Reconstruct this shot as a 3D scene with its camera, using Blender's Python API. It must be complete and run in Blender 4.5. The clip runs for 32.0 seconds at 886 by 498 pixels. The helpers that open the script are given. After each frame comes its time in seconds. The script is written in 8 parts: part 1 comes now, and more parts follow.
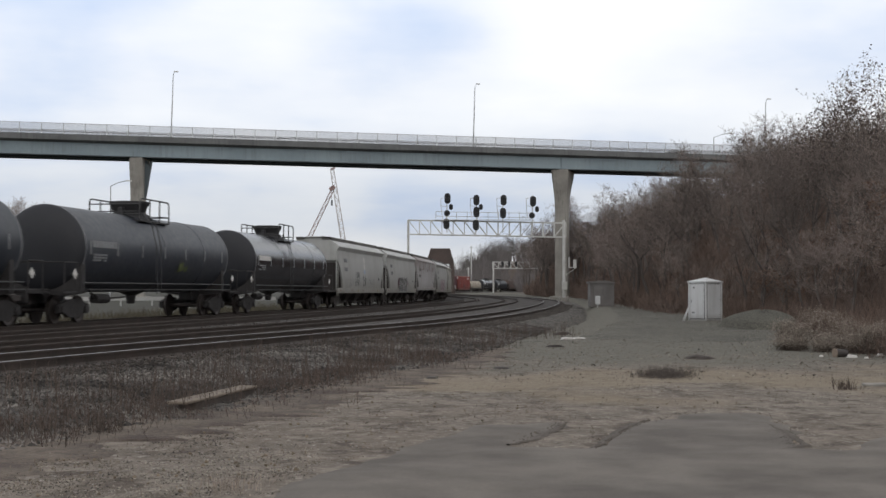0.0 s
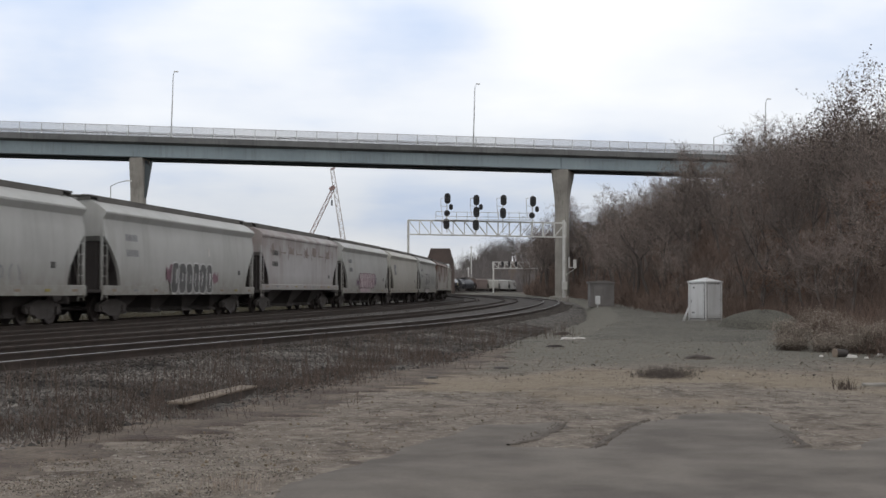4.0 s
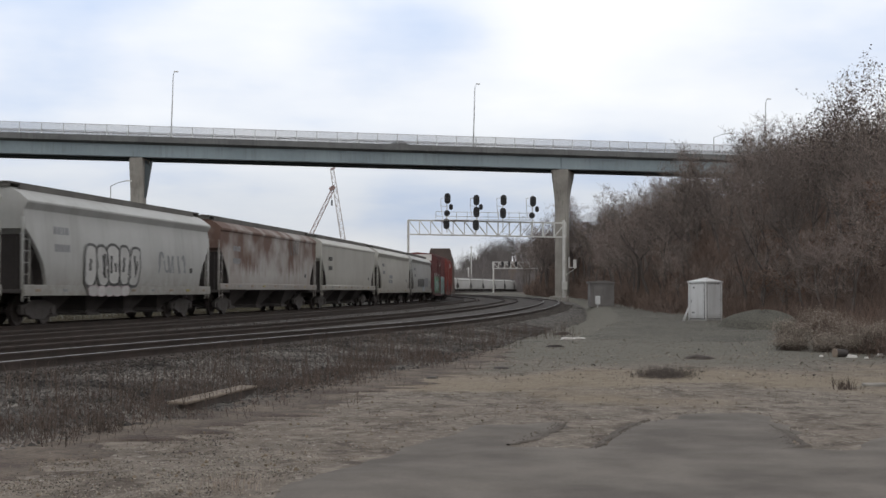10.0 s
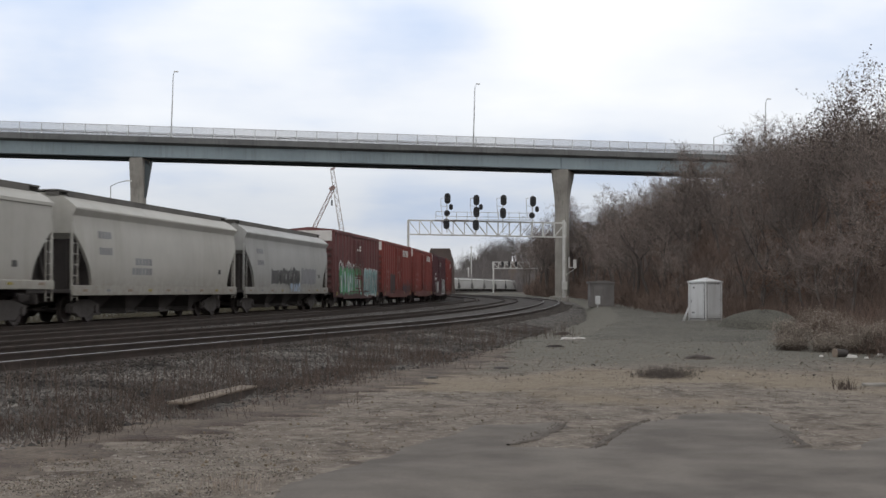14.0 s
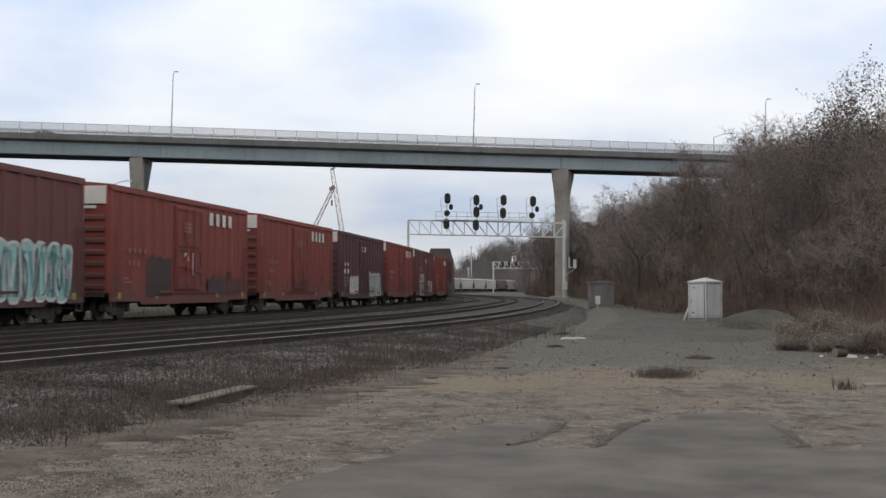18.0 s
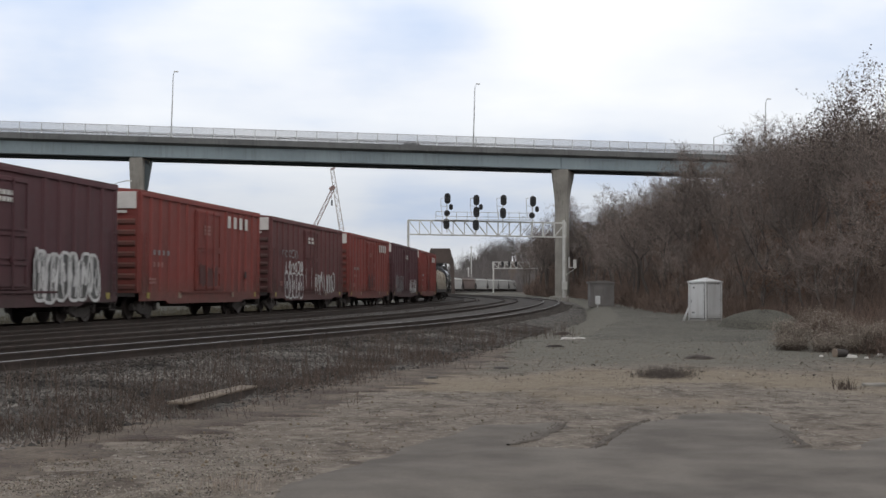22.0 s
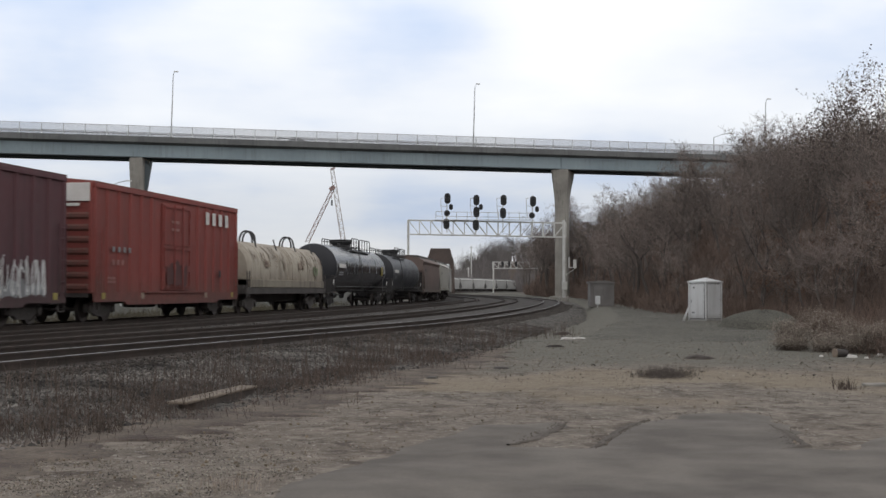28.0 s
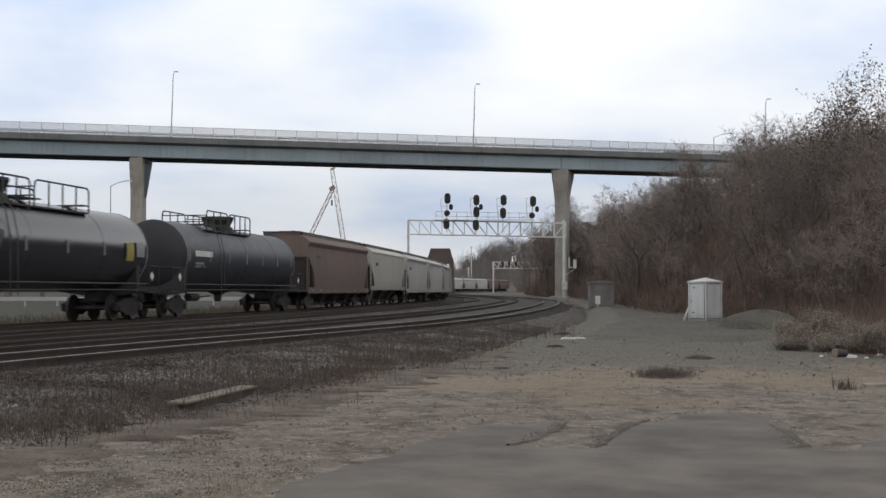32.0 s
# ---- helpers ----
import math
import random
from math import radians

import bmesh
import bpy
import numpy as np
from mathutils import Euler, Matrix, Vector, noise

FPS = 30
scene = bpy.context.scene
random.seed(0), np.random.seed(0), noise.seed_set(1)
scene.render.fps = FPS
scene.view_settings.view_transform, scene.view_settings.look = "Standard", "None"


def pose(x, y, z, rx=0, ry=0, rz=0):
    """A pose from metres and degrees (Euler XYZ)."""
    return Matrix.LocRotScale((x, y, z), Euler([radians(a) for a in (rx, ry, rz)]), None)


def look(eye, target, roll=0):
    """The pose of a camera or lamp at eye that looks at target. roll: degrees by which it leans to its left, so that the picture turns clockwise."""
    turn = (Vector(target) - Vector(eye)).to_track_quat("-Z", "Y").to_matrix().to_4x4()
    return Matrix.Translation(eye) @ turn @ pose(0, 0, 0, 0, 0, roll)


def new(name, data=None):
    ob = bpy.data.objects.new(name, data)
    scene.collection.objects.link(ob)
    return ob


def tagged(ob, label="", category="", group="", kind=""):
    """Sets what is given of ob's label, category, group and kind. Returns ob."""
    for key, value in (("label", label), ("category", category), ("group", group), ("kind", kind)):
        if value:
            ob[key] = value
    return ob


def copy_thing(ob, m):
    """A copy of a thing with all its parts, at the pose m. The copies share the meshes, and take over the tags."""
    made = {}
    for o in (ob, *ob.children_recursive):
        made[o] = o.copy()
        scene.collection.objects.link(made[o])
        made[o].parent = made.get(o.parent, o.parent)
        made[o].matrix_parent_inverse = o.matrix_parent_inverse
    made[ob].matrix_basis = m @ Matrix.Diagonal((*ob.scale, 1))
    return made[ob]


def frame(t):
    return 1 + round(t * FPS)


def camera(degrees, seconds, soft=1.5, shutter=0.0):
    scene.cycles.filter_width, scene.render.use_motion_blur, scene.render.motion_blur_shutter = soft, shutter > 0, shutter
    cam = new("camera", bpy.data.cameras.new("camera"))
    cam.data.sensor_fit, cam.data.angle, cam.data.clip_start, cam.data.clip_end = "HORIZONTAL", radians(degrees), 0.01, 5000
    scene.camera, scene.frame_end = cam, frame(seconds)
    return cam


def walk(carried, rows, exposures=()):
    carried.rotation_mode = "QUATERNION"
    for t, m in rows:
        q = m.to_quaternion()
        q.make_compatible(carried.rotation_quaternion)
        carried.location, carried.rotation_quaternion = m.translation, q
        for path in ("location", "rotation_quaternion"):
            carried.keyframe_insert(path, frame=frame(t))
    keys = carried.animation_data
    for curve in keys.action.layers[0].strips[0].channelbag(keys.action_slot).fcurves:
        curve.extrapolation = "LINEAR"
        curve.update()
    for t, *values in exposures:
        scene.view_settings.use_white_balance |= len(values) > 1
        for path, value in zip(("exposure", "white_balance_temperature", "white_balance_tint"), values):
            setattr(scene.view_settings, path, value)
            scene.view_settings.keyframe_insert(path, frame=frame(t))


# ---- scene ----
# Metres; z = 0 is the top of the rails, the camera stands at the origin of x and y and looks along +y.
SECONDS = 32.0
EYE = (0.0, 0.0, 1.08)
PITCH = 1.838
cam = camera(37.65, SECONDS, soft=1.5, shutter=0.4)
walk(cam, [(0.0, pose(*EYE, 90 + PITCH, 0, 0)), (SECONDS, pose(*EYE, 90 + PITCH, 0, 0))], exposures=[(0.0, 0.0), (SECONDS, 0.0)])

# ---- world and sun: a bright overcast sky ----
world = bpy.data.worlds.new("overcast_sky")
scene.world = world
world.use_nodes = True


def build_world():
    nt = world.node_tree
    nt.nodes.clear()
    N, L = nt.nodes.new, nt.links.new
    out, bg = N("ShaderNodeOutputWorld"), N("ShaderNodeBackground")
    sky = N("ShaderNodeTexSky")
    sky.sky_type, sky.sun_disc = "NISHITA", False
    sky.sun_elevation, sky.sun_rotation = radians(38), radians(160)
    dim = N("ShaderNodeVectorMath")
    dim.operation = "SCALE"
    dim.inputs["Scale"].default_value = 0.11
    L(sky.outputs["Color"], dim.inputs[0])
    co = N("ShaderNodeTexCoord")
    sep = N("ShaderNodeSeparateXYZ")
    L(co.outputs["Generated"], sep.inputs[0])
    up = N("ShaderNodeMath")
    up.operation = "MAXIMUM"
    up.inputs[1].default_value = 0.0
    L(sep.outputs["Z"], up.inputs[0])
    add = N("ShaderNodeMath")
    add.inputs[1].default_value = 0.16
    L(up.outputs[0], add.inputs[0])
    flat = []
    for axis in "XY":
        d = N("ShaderNodeMath")
        d.operation = "DIVIDE"
        L(sep.outputs[axis], d.inputs[0])
        L(add.outputs[0], d.inputs[1])
        flat.append(d)
    comb = N("ShaderNodeCombineXYZ")
    L(flat[0].outputs[0], comb.inputs[0])
    L(flat[1].outputs[0], comb.inputs[1])
    comb.inputs[2].default_value = 3.7
    n1 = N("ShaderNodeTexNoise")
    n1.inputs["Scale"].default_value, n1.inputs["Detail"].default_value, n1.inputs["Roughness"].default_value = 1.15, 5, 0.5
    L(comb.outputs[0], n1.inputs["Vector"])
    # broad thin places in the cloud layer, with soft uneven rims
    n2 = N("ShaderNodeTexNoise")
    n2.inputs["Scale"].default_value, n2.inputs["Detail"].default_value = 7.0, 4
    L(co.outputs["Generated"], n2.inputs["Vector"])
    fac = N("ShaderNodeMath")
    fac.operation = "MULTIPLY_ADD"
    fac.inputs[1].default_value, fac.inputs[2].default_value = 0.55, 0.30
    L(n1.outputs["Fac"], fac.inputs[0])
    cover = fac.outputs[0]
    for sx, sz, rx, rz, depth in ((-0.015, 0.20, 0.08, 0.05, 0.2), (0.29, 0.185, 0.15, 0.06, 0.20), (-0.33, 0.225, 0.14, 0.05, 0.16), (-0.22, 0.10, 0.3, 0.06, 0.15), (0.08, 0.075, 0.25, 0.05, 0.15), (-0.27, 0.155, 0.07, 0.03, 0.10)):
        sub, div, ln, rim, soft, less = N("ShaderNodeVectorMath"), N("ShaderNodeVectorMath"), N("ShaderNodeVectorMath"), N("ShaderNodeMath"), N("ShaderNodeMapRange"), N("ShaderNodeMath")
        sub.operation, div.operation, ln.operation = "SUBTRACT", "DIVIDE", "LENGTH"
        sub.inputs[1].default_value, div.inputs[1].default_value = (sx, 1.0, sz), (rx, 2.0, rz)
        L(co.outputs["Generated"], sub.inputs[0])
        L(sub.outputs[0], div.inputs[0])
        L(div.outputs[0], ln.inputs[0])
        rim.operation, rim.inputs[1].default_value = "MULTIPLY_ADD", 1.1
        L(n2.outputs["Fac"], rim.inputs[0])
        L(ln.outputs["Value"], rim.inputs[2])
        soft.interpolation_type = "SMOOTHSTEP"
        soft.inputs["From Min"].default_value, soft.inputs["From Max"].default_value = 0.6, 2.0
        soft.inputs["To Min"].default_value, soft.inputs["To Max"].default_value = depth, 0.0
        L(rim.outputs[0], soft.inputs["Value"])
        less.operation = "SUBTRACT"
        L(cover, less.inputs[0])
        L(soft.outputs[0], less.inputs[1])
        cover = less.outputs[0]
    ramp = N("ShaderNodeValToRGB")
    e = ramp.color_ramp.elements
    e[0].position, e[0].color = 0.34, (0.66, 0.77, 0.98, 1)
    e[1].position, e[1].color = 0.62, (1.12, 1.12, 1.12, 1)
    mid = e.new(0.47)
    mid.color = (0.94, 0.975, 1.045, 1)
    L(cover, ramp.inputs[0])
    mix = N("ShaderNodeMix")
    mix.data_type = "RGBA"
    mix.inputs["Factor"].default_value = 0.9
    L(dim.outputs[0], mix.inputs["A"])
    L(ramp.outputs[0], mix.inputs["B"])
    band = N("ShaderNodeValToRGB")
    b = band.color_ramp.elements
    b[0].position, b[0].color = 0.0, (0.66, 0.67, 0.69, 1)
    b[1].position, b[1].color = 1.0, (0.52, 0.53, 0.55, 1)
    for p, v in ((0.07, (0.75, 0.76, 0.78, 1)), (0.13, (0.95, 0.95, 0.955, 1)), (0.22, (1.06, 1.05, 1.04, 1)), (0.42, (0.72, 0.72, 0.72, 1))):
        b.new(p).color = v
    L(up.outputs[0], band.inputs[0])
    layer = N("ShaderNodeMix")
    layer.data_type, layer.blend_type = "RGBA", "MULTIPLY"
    layer.inputs["Factor"].default_value = 1.0
    L(mix.outputs["Result"], layer.inputs["A"])
    L(band.outputs[0], layer.inputs["B"])
    L(layer.outputs["Result"], bg.inputs["Color"])
    bg.inputs["Strength"].default_value = 1.0
    L(bg.outputs[0], out.inputs[0])


build_world()
sun = new("sun", bpy.data.lights.new("sun", "SUN"))
sun.data.energy, sun.data.angle, sun.data.color = 0.8, radians(110), (1.0, 0.92, 0.82)
sun.matrix_world = look((20, -50, 48), (0, 0, 0))


# ---- materials ----
def surf(name, c1, c2, scale=1.0, rough=0.8, even=0.08, metal=0.0, bump=0.0, fine=12.0, grain=0.25, rnd=0.0, streak=None, island=0.0, spec=0.5, dirt=None, stretch=None, rust=None):
    """A surface of two colours in patches, with a fine grain; rust: (colour, z0, z1, amount) for runs from the top edge; streak: (colour, amount) for runs down the sides; dirt: (colour, z0, z1) splashed up from below."""
    m = bpy.data.materials.new(name)
    m.use_nodes = True
    nt = m.node_tree
    N, L = nt.nodes.new, nt.links.new
    b = nt.nodes["Principled BSDF"]
    co = N("ShaderNodeTexCoord")
    vec = co.outputs["Object"]
    if stretch:
        mp = N("ShaderNodeMapping")
        mp.inputs["Scale"].default_value = stretch
        L(vec, mp.inputs["Vector"])
        vec = mp.outputs[0]

    def noise_node(s, detail, rough_=0.55, v=vec):
        n = N("ShaderNodeTexNoise")
        n.inputs["Scale"].default_value, n.inputs["Detail"].default_value, n.inputs["Roughness"].default_value = s, detail, rough_
        L(v, n.inputs["Vector"])
        return n

    def mixc(f, a, c, kind="MIX"):
        x = N("ShaderNodeMix")
        x.data_type, x.blend_type = "RGBA", kind
        for sock, val in (("Factor", f), ("A", a), ("B", c)):
            if hasattr(val, "node"):
                L(val, x.inputs[sock])
            else:
                x.inputs[sock].default_value = val if sock == "Factor" else (*val, 1)
        return x.outputs["Result"]

    def spread(sock, lo, hi, a=0.0, c=1.0):
        r = N("ShaderNodeMapRange")
        r.inputs["From Min"].default_value, r.inputs["From Max"].default_value = lo, hi
        r.inputs["To Min"].default_value, r.inputs["To Max"].default_value = a, c
        L(sock, r.inputs["Value"])
        return r.outputs[0]

    big, small = noise_node(scale, 4), noise_node(scale * fine, 5, 0.65)
    col = mixc(spread(big.outputs["Fac"], 0.35, 0.65), c1, c2)
    if streak:
        mp = N("ShaderNodeMapping")
        mp.inputs["Scale"].default_value = (2.2, 2.2, 0.16)
        L(co.outputs["Object"], mp.inputs["Vector"])
        s1 = noise_node(1.3, 5, 0.6, mp.outputs[0])
        s2 = noise_node(0.35, 2, 0.5, co.outputs["Object"])
        f = N("ShaderNodeMath")
        f.operation = "MULTIPLY"
        L(spread(s1.outputs["Fac"], 0.45, 0.68, 0, streak[1]), f.inputs[0])
        L(spread(s2.outputs["Fac"], 0.35, 0.6), f.inputs[1])
        col = mixc(f.outputs[0], col, streak[0])
    if rust:
        mp = N("ShaderNodeMapping")
        mp.inputs["Scale"].default_value = (1.0, 1.0, 0.13)
        L(co.outputs["Object"], mp.inputs["Vector"])
        r1, r2 = noise_node(2.6, 6, 0.62, mp.outputs[0]), noise_node(0.55, 3, 0.5, co.outputs["Object"])
        sp = N("ShaderNodeSeparateXYZ")
        L(co.outputs["Object"], sp.inputs[0])
        edge = N("ShaderNodeMath")
        edge.operation = "MULTIPLY_ADD"
        edge.inputs[1].default_value = -2.4
        L(r1.outputs["Fac"], edge.inputs[0])
        L(sp.outputs["Z"], edge.inputs[2])
        f = N("ShaderNodeMath")
        f.operation = "MULTIPLY"
        L(spread(edge.outputs[0], rust[1] - 1.2, rust[2] - 1.2, 0, rust[3]), f.inputs[0])
        L(spread(r2.outputs["Fac"], 0.38, 0.56, 0.12, 1.0), f.inputs[1])
        col = mixc(f.outputs[0], col, rust[0])
    if dirt:
        sp = N("ShaderNodeSeparateXYZ")
        L(co.outputs["Object"], sp.inputs[0])
        f = N("ShaderNodeMath")
        f.operation = "MULTIPLY"
        L(spread(sp.outputs["Z"], dirt[1], dirt[2], 1, 0), f.inputs[0])
        L(spread(small.outputs["Fac"], 0.3, 0.6, 0.3, 0.9), f.inputs[1])
        col = mixc(f.outputs[0], col, dirt[0])
    g = spread(small.outputs["Fac"], 0.25, 0.75, 1 - grain, 1 + grain)
    gc = N("ShaderNodeCombineXYZ")
    for i in range(3):
        L(g, gc.inputs[i])
    col = mixc(1.0, col, gc.outputs[0], "MULTIPLY")
    if rnd or island:
        src = N("ShaderNodeObjectInfo").outputs["Random"] if rnd else N("ShaderNodeNewGeometry").outputs["Random Per Island"]
        amount = rnd or island
        v = spread(src, 0, 1, 1 - amount, 1 + amount)
        hs = N("ShaderNodeHueSaturation")
        L(v, hs.inputs["Value"])
        L(col, hs.inputs["Color"])
        col = hs.outputs[0]
    L(col, b.inputs["Base Color"])
    b.inputs["Metallic"].default_value = metal
    b.inputs["Specular IOR Level"].default_value = spec
    L(spread(small.outputs["Fac"], 0.3, 0.7, max(rough - even, 0.02), min(rough + even, 1)), b.inputs["Roughness"])
    if bump:
        bp = N("ShaderNodeBump")
        bp.inputs["Strength"].default_value, bp.inputs["Distance"].default_value = 0.6, bump
        L(small.outputs["Fac"], bp.inputs["Height"])
        L(bp.outputs[0], b.inputs["Normal"])
    return m


RUST = (0.12, 0.05, 0.03)
GRIME = (0.05, 0.045, 0.04)
def yard_dirt():
    """Tan dirt that gives way to grey-green gravel further from the apron, along a ragged line."""
    m = surf("dry_dirt", (0.232, 0.198, 0.163), (0.158, 0.133, 0.109), 1.4, 0.95, bump=0.06, fine=9, grain=0.5)
    nt = m.node_tree
    N, L = nt.nodes.new, nt.links.new
    b = nt.nodes["Principled BSDF"]
    old = b.inputs["Base Color"].links[0].from_socket
    place = N("ShaderNodeTexCoord")
    flat = N("ShaderNodeMapping")
    flat.inputs["Scale"].default_value = (1.0, 0.8, 1.0)
    L(place.outputs["Object"], flat.inputs["Vector"])
    for size, lo, hi, amount, tint in ((0.35, 0.45, 0.62, 0.5, (0.13, 0.1, 0.077, 1)), (1.3, 0.52, 0.6, 0.7, (0.09, 0.067, 0.052, 1)), (2.6, 0.54, 0.61, 0.75, (0.072, 0.053, 0.042, 1)), (4.5, 0.52, 0.62, 0.5, (0.31, 0.275, 0.225, 1)), (13.0, 0.58, 0.66, 0.7, (0.46, 0.43, 0.385, 1))):
        w = N("ShaderNodeTexNoise")
        w.inputs["Scale"].default_value, w.inputs["Detail"].default_value, w.inputs["Roughness"].default_value = size, 7, 0.68
        L(flat.outputs[0], w.inputs["Vector"])
        r = N("ShaderNodeMapRange")
        r.inputs["From Min"].default_value, r.inputs["From Max"].default_value, r.inputs["To Max"].default_value = lo, hi, amount
        L(w.outputs["Fac"], r.inputs["Value"])
        x = N("ShaderNodeMix")
        x.data_type = "RGBA"
        x.inputs["B"].default_value = tint
        L(r.outputs[0], x.inputs["Factor"])
        L(old, x.inputs["A"])
        old = x.outputs["Result"]
    co, sep, n, n2 = N("ShaderNodeTexCoord"), N("ShaderNodeSeparateXYZ"), N("ShaderNodeTexNoise"), N("ShaderNodeTexNoise")
    L(co.outputs["Object"], sep.inputs[0])
    L(co.outputs["Object"], n.inputs["Vector"])
    L(co.outputs["Object"], n2.inputs["Vector"])
    n.inputs["Scale"].default_value, n.inputs["Detail"].default_value = 0.3, 6
    n2.inputs["Scale"].default_value, n2.inputs["Detail"].default_value, n2.inputs["Roughness"].default_value = 7.0, 6, 0.75
    ma = N("ShaderNodeMath")
    ma.operation = "MULTIPLY_ADD"
    ma.inputs[1].default_value = 16.0
    L(n.outputs["Fac"], ma.inputs[0])
    L(sep.outputs["Y"], ma.inputs[2])
    r = N("ShaderNodeMapRange")
    r.interpolation_type = "SMOOTHSTEP"
    r.inputs["From Min"].default_value, r.inputs["From Max"].default_value = 32.0, 40.0
    L(ma.outputs[0], r.inputs["Value"])
    grav = N("ShaderNodeValToRGB")
    grav.color_ramp.elements[0].position, grav.color_ramp.elements[0].color = 0.3, (0.085, 0.08, 0.066, 1)
    grav.color_ramp.elements[1].position, grav.color_ramp.elements[1].color = 0.72, (0.2, 0.19, 0.155, 1)
    L(n2.outputs["Fac"], grav.inputs[0])
    mix = N("ShaderNodeMix")
    mix.data_type = "RGBA"
    L(r.outputs[0], mix.inputs["Factor"])
    L(old, mix.inputs["A"])
    L(grav.outputs[0], mix.inputs["B"])
    sand = N("ShaderNodeMapRange")
    sand.interpolation_type = "SMOOTHSTEP"
    sand.inputs["From Min"].default_value, sand.inputs["From Max"].default_value = 27.0, 30.0
    L(ma.outputs[0], sand.inputs["Value"])
    fade = N("ShaderNodeMapRange")
    fade.interpolation_type = "SMOOTHSTEP"
    fade.inputs["From Min"].default_value, fade.inputs["From Max"].default_value = 31.0, 35.0
    fade.inputs["To Min"].default_value, fade.inputs["To Max"].default_value = 0.6, 0.0
    L(ma.outputs[0], fade.inputs["Value"])
    both = N("ShaderNodeMath")
    both.operation = "MULTIPLY"
    L(sand.outputs[0], both.inputs[0])
    L(fade.outputs[0], both.inputs[1])
    tan = N("ShaderNodeMix")
    tan.data_type = "RGBA"
    tan.inputs["B"].default_value = (0.27, 0.22, 0.152, 1)
    L(both.outputs[0], tan.inputs["Factor"])
    L(mix.outputs["Result"], tan.inputs["A"])
    L(tan.outputs["Result"], b.inputs["Base Color"])
    return m


def crushed(name, dark, pale, size, fresh=None):
    """A packed surface of broken stones: every stone its own tone, dark joints between."""
    m = surf(name, dark, pale, 0.5, 0.95, grain=0.2)
    nt = m.node_tree
    N, L = nt.nodes.new, nt.links.new
    b = nt.nodes["Principled BSDF"]
    co, vo, big = N("ShaderNodeTexCoord"), N("ShaderNodeTexVoronoi"), N("ShaderNodeTexNoise")
    vo.inputs["Scale"].default_value = size
    big.inputs["Scale"].default_value, big.inputs["Detail"].default_value = 0.35, 5
    L(co.outputs["Object"], vo.inputs["Vector"])
    L(co.outputs["Object"], big.inputs["Vector"])
    sep = N("ShaderNodeSeparateColor")
    L(vo.outputs["Color"], sep.inputs[0])
    ramp = N("ShaderNodeValToRGB")
    el = ramp.color_ramp.elements
    el[0].position, el[0].color = 0.0, (*dark, 1)
    el[1].position, el[1].color = 1.0, (*[min(c * 1.35, 0.9) for c in pale], 1)
    mid = el.new(0.6)
    mid.color = (*pale, 1)
    L(sep.outputs["Red"], ramp.inputs[0])
    joint = N("ShaderNodeMapRange")
    joint.inputs["From Min"].default_value, joint.inputs["From Max"].default_value = 0.3, 0.75
    joint.inputs["To Min"].default_value, joint.inputs["To Max"].default_value = 1.0, 0.35
    L(vo.outputs["Distance"], joint.inputs["Value"])
    soil = N("ShaderNodeMapRange")
    soil.inputs["From Min"].default_value, soil.inputs["From Max"].default_value = 0.3, 0.7
    soil.inputs["To Min"].default_value, soil.inputs["To Max"].default_value = 0.75, 1.2
    L(big.outputs["Fac"], soil.inputs["Value"])
    k = N("ShaderNodeMath")
    k.operation = "MULTIPLY"
    L(joint.outputs[0], k.inputs[0])
    L(soil.outputs[0], k.inputs[1])
    hs = N("ShaderNodeHueSaturation")
    L(ramp.outputs[0], hs.inputs["Color"])
    if fresh:
        sp, along, more = N("ShaderNodeSeparateXYZ"), N("ShaderNodeMapRange"), N("ShaderNodeMath")
        L(co.outputs["Object"], sp.inputs[0])
        bend = N("ShaderNodeMath")
        bend.operation, bend.inputs[1].default_value = "MULTIPLY_ADD", 14.0
        L(big.outputs["Fac"], bend.inputs[0])
        L(sp.outputs["Y"], bend.inputs[2])
        along.inputs["From Min"].default_value, along.inputs["From Max"].default_value = fresh[0] + 7, fresh[1] + 7
        along.inputs["To Min"].default_value, along.inputs["To Max"].default_value = 1.0, fresh[2]
        L(bend.outputs[0], along.inputs["Value"])
        more.operation = "MULTIPLY"
        L(k.outputs[0], more.inputs[0])
        L(along.outputs[0], more.inputs[1])
        k = more
    L(k.outputs[0], hs.inputs["Value"])
    L(hs.outputs[0], b.inputs["Base Color"])
    bp = N("ShaderNodeBump")
    bp.inputs["Strength"].default_value, bp.inputs["Distance"].default_value = 0.9, 0.5 / size
    bp.invert = True
    L(vo.outputs["Distance"], bp.inputs["Height"])
    L(bp.outputs[0], b.inputs["Normal"])
    return m


M_DIRT = yard_dirt()
M_VERGE = surf("dull_grass_verge", (0.042, 0.041, 0.028), (0.031, 0.029, 0.022), 0.2, 0.95, grain=0.3)
M_BED = surf("oily_track_bed", (0.07, 0.061, 0.056), (0.047, 0.042, 0.039), 0.5, 0.95, bump=0.05, fine=16, grain=0.4)
M_BEDSTONE = surf("dark_ballast_stones", (0.085, 0.074, 0.066), (0.05, 0.044, 0.04), 0.6, 0.9, grain=0.2, island=0.45)
M_PALESTONE = surf("pale_pebbles", (0.3, 0.27, 0.23), (0.19, 0.166, 0.138), 0.6, 0.95, grain=0.2, island=0.5)
M_CLOD = surf("dirt_clods", (0.2, 0.16, 0.118), (0.16, 0.13, 0.097), 0.6, 0.95, grain=0.3, island=0.3)
M_ASPHALT = surf("worn_asphalt", (0.18, 0.16, 0.139), (0.105, 0.091, 0.079), 1.1, 0.9, bump=0.008, fine=30, grain=0.22)
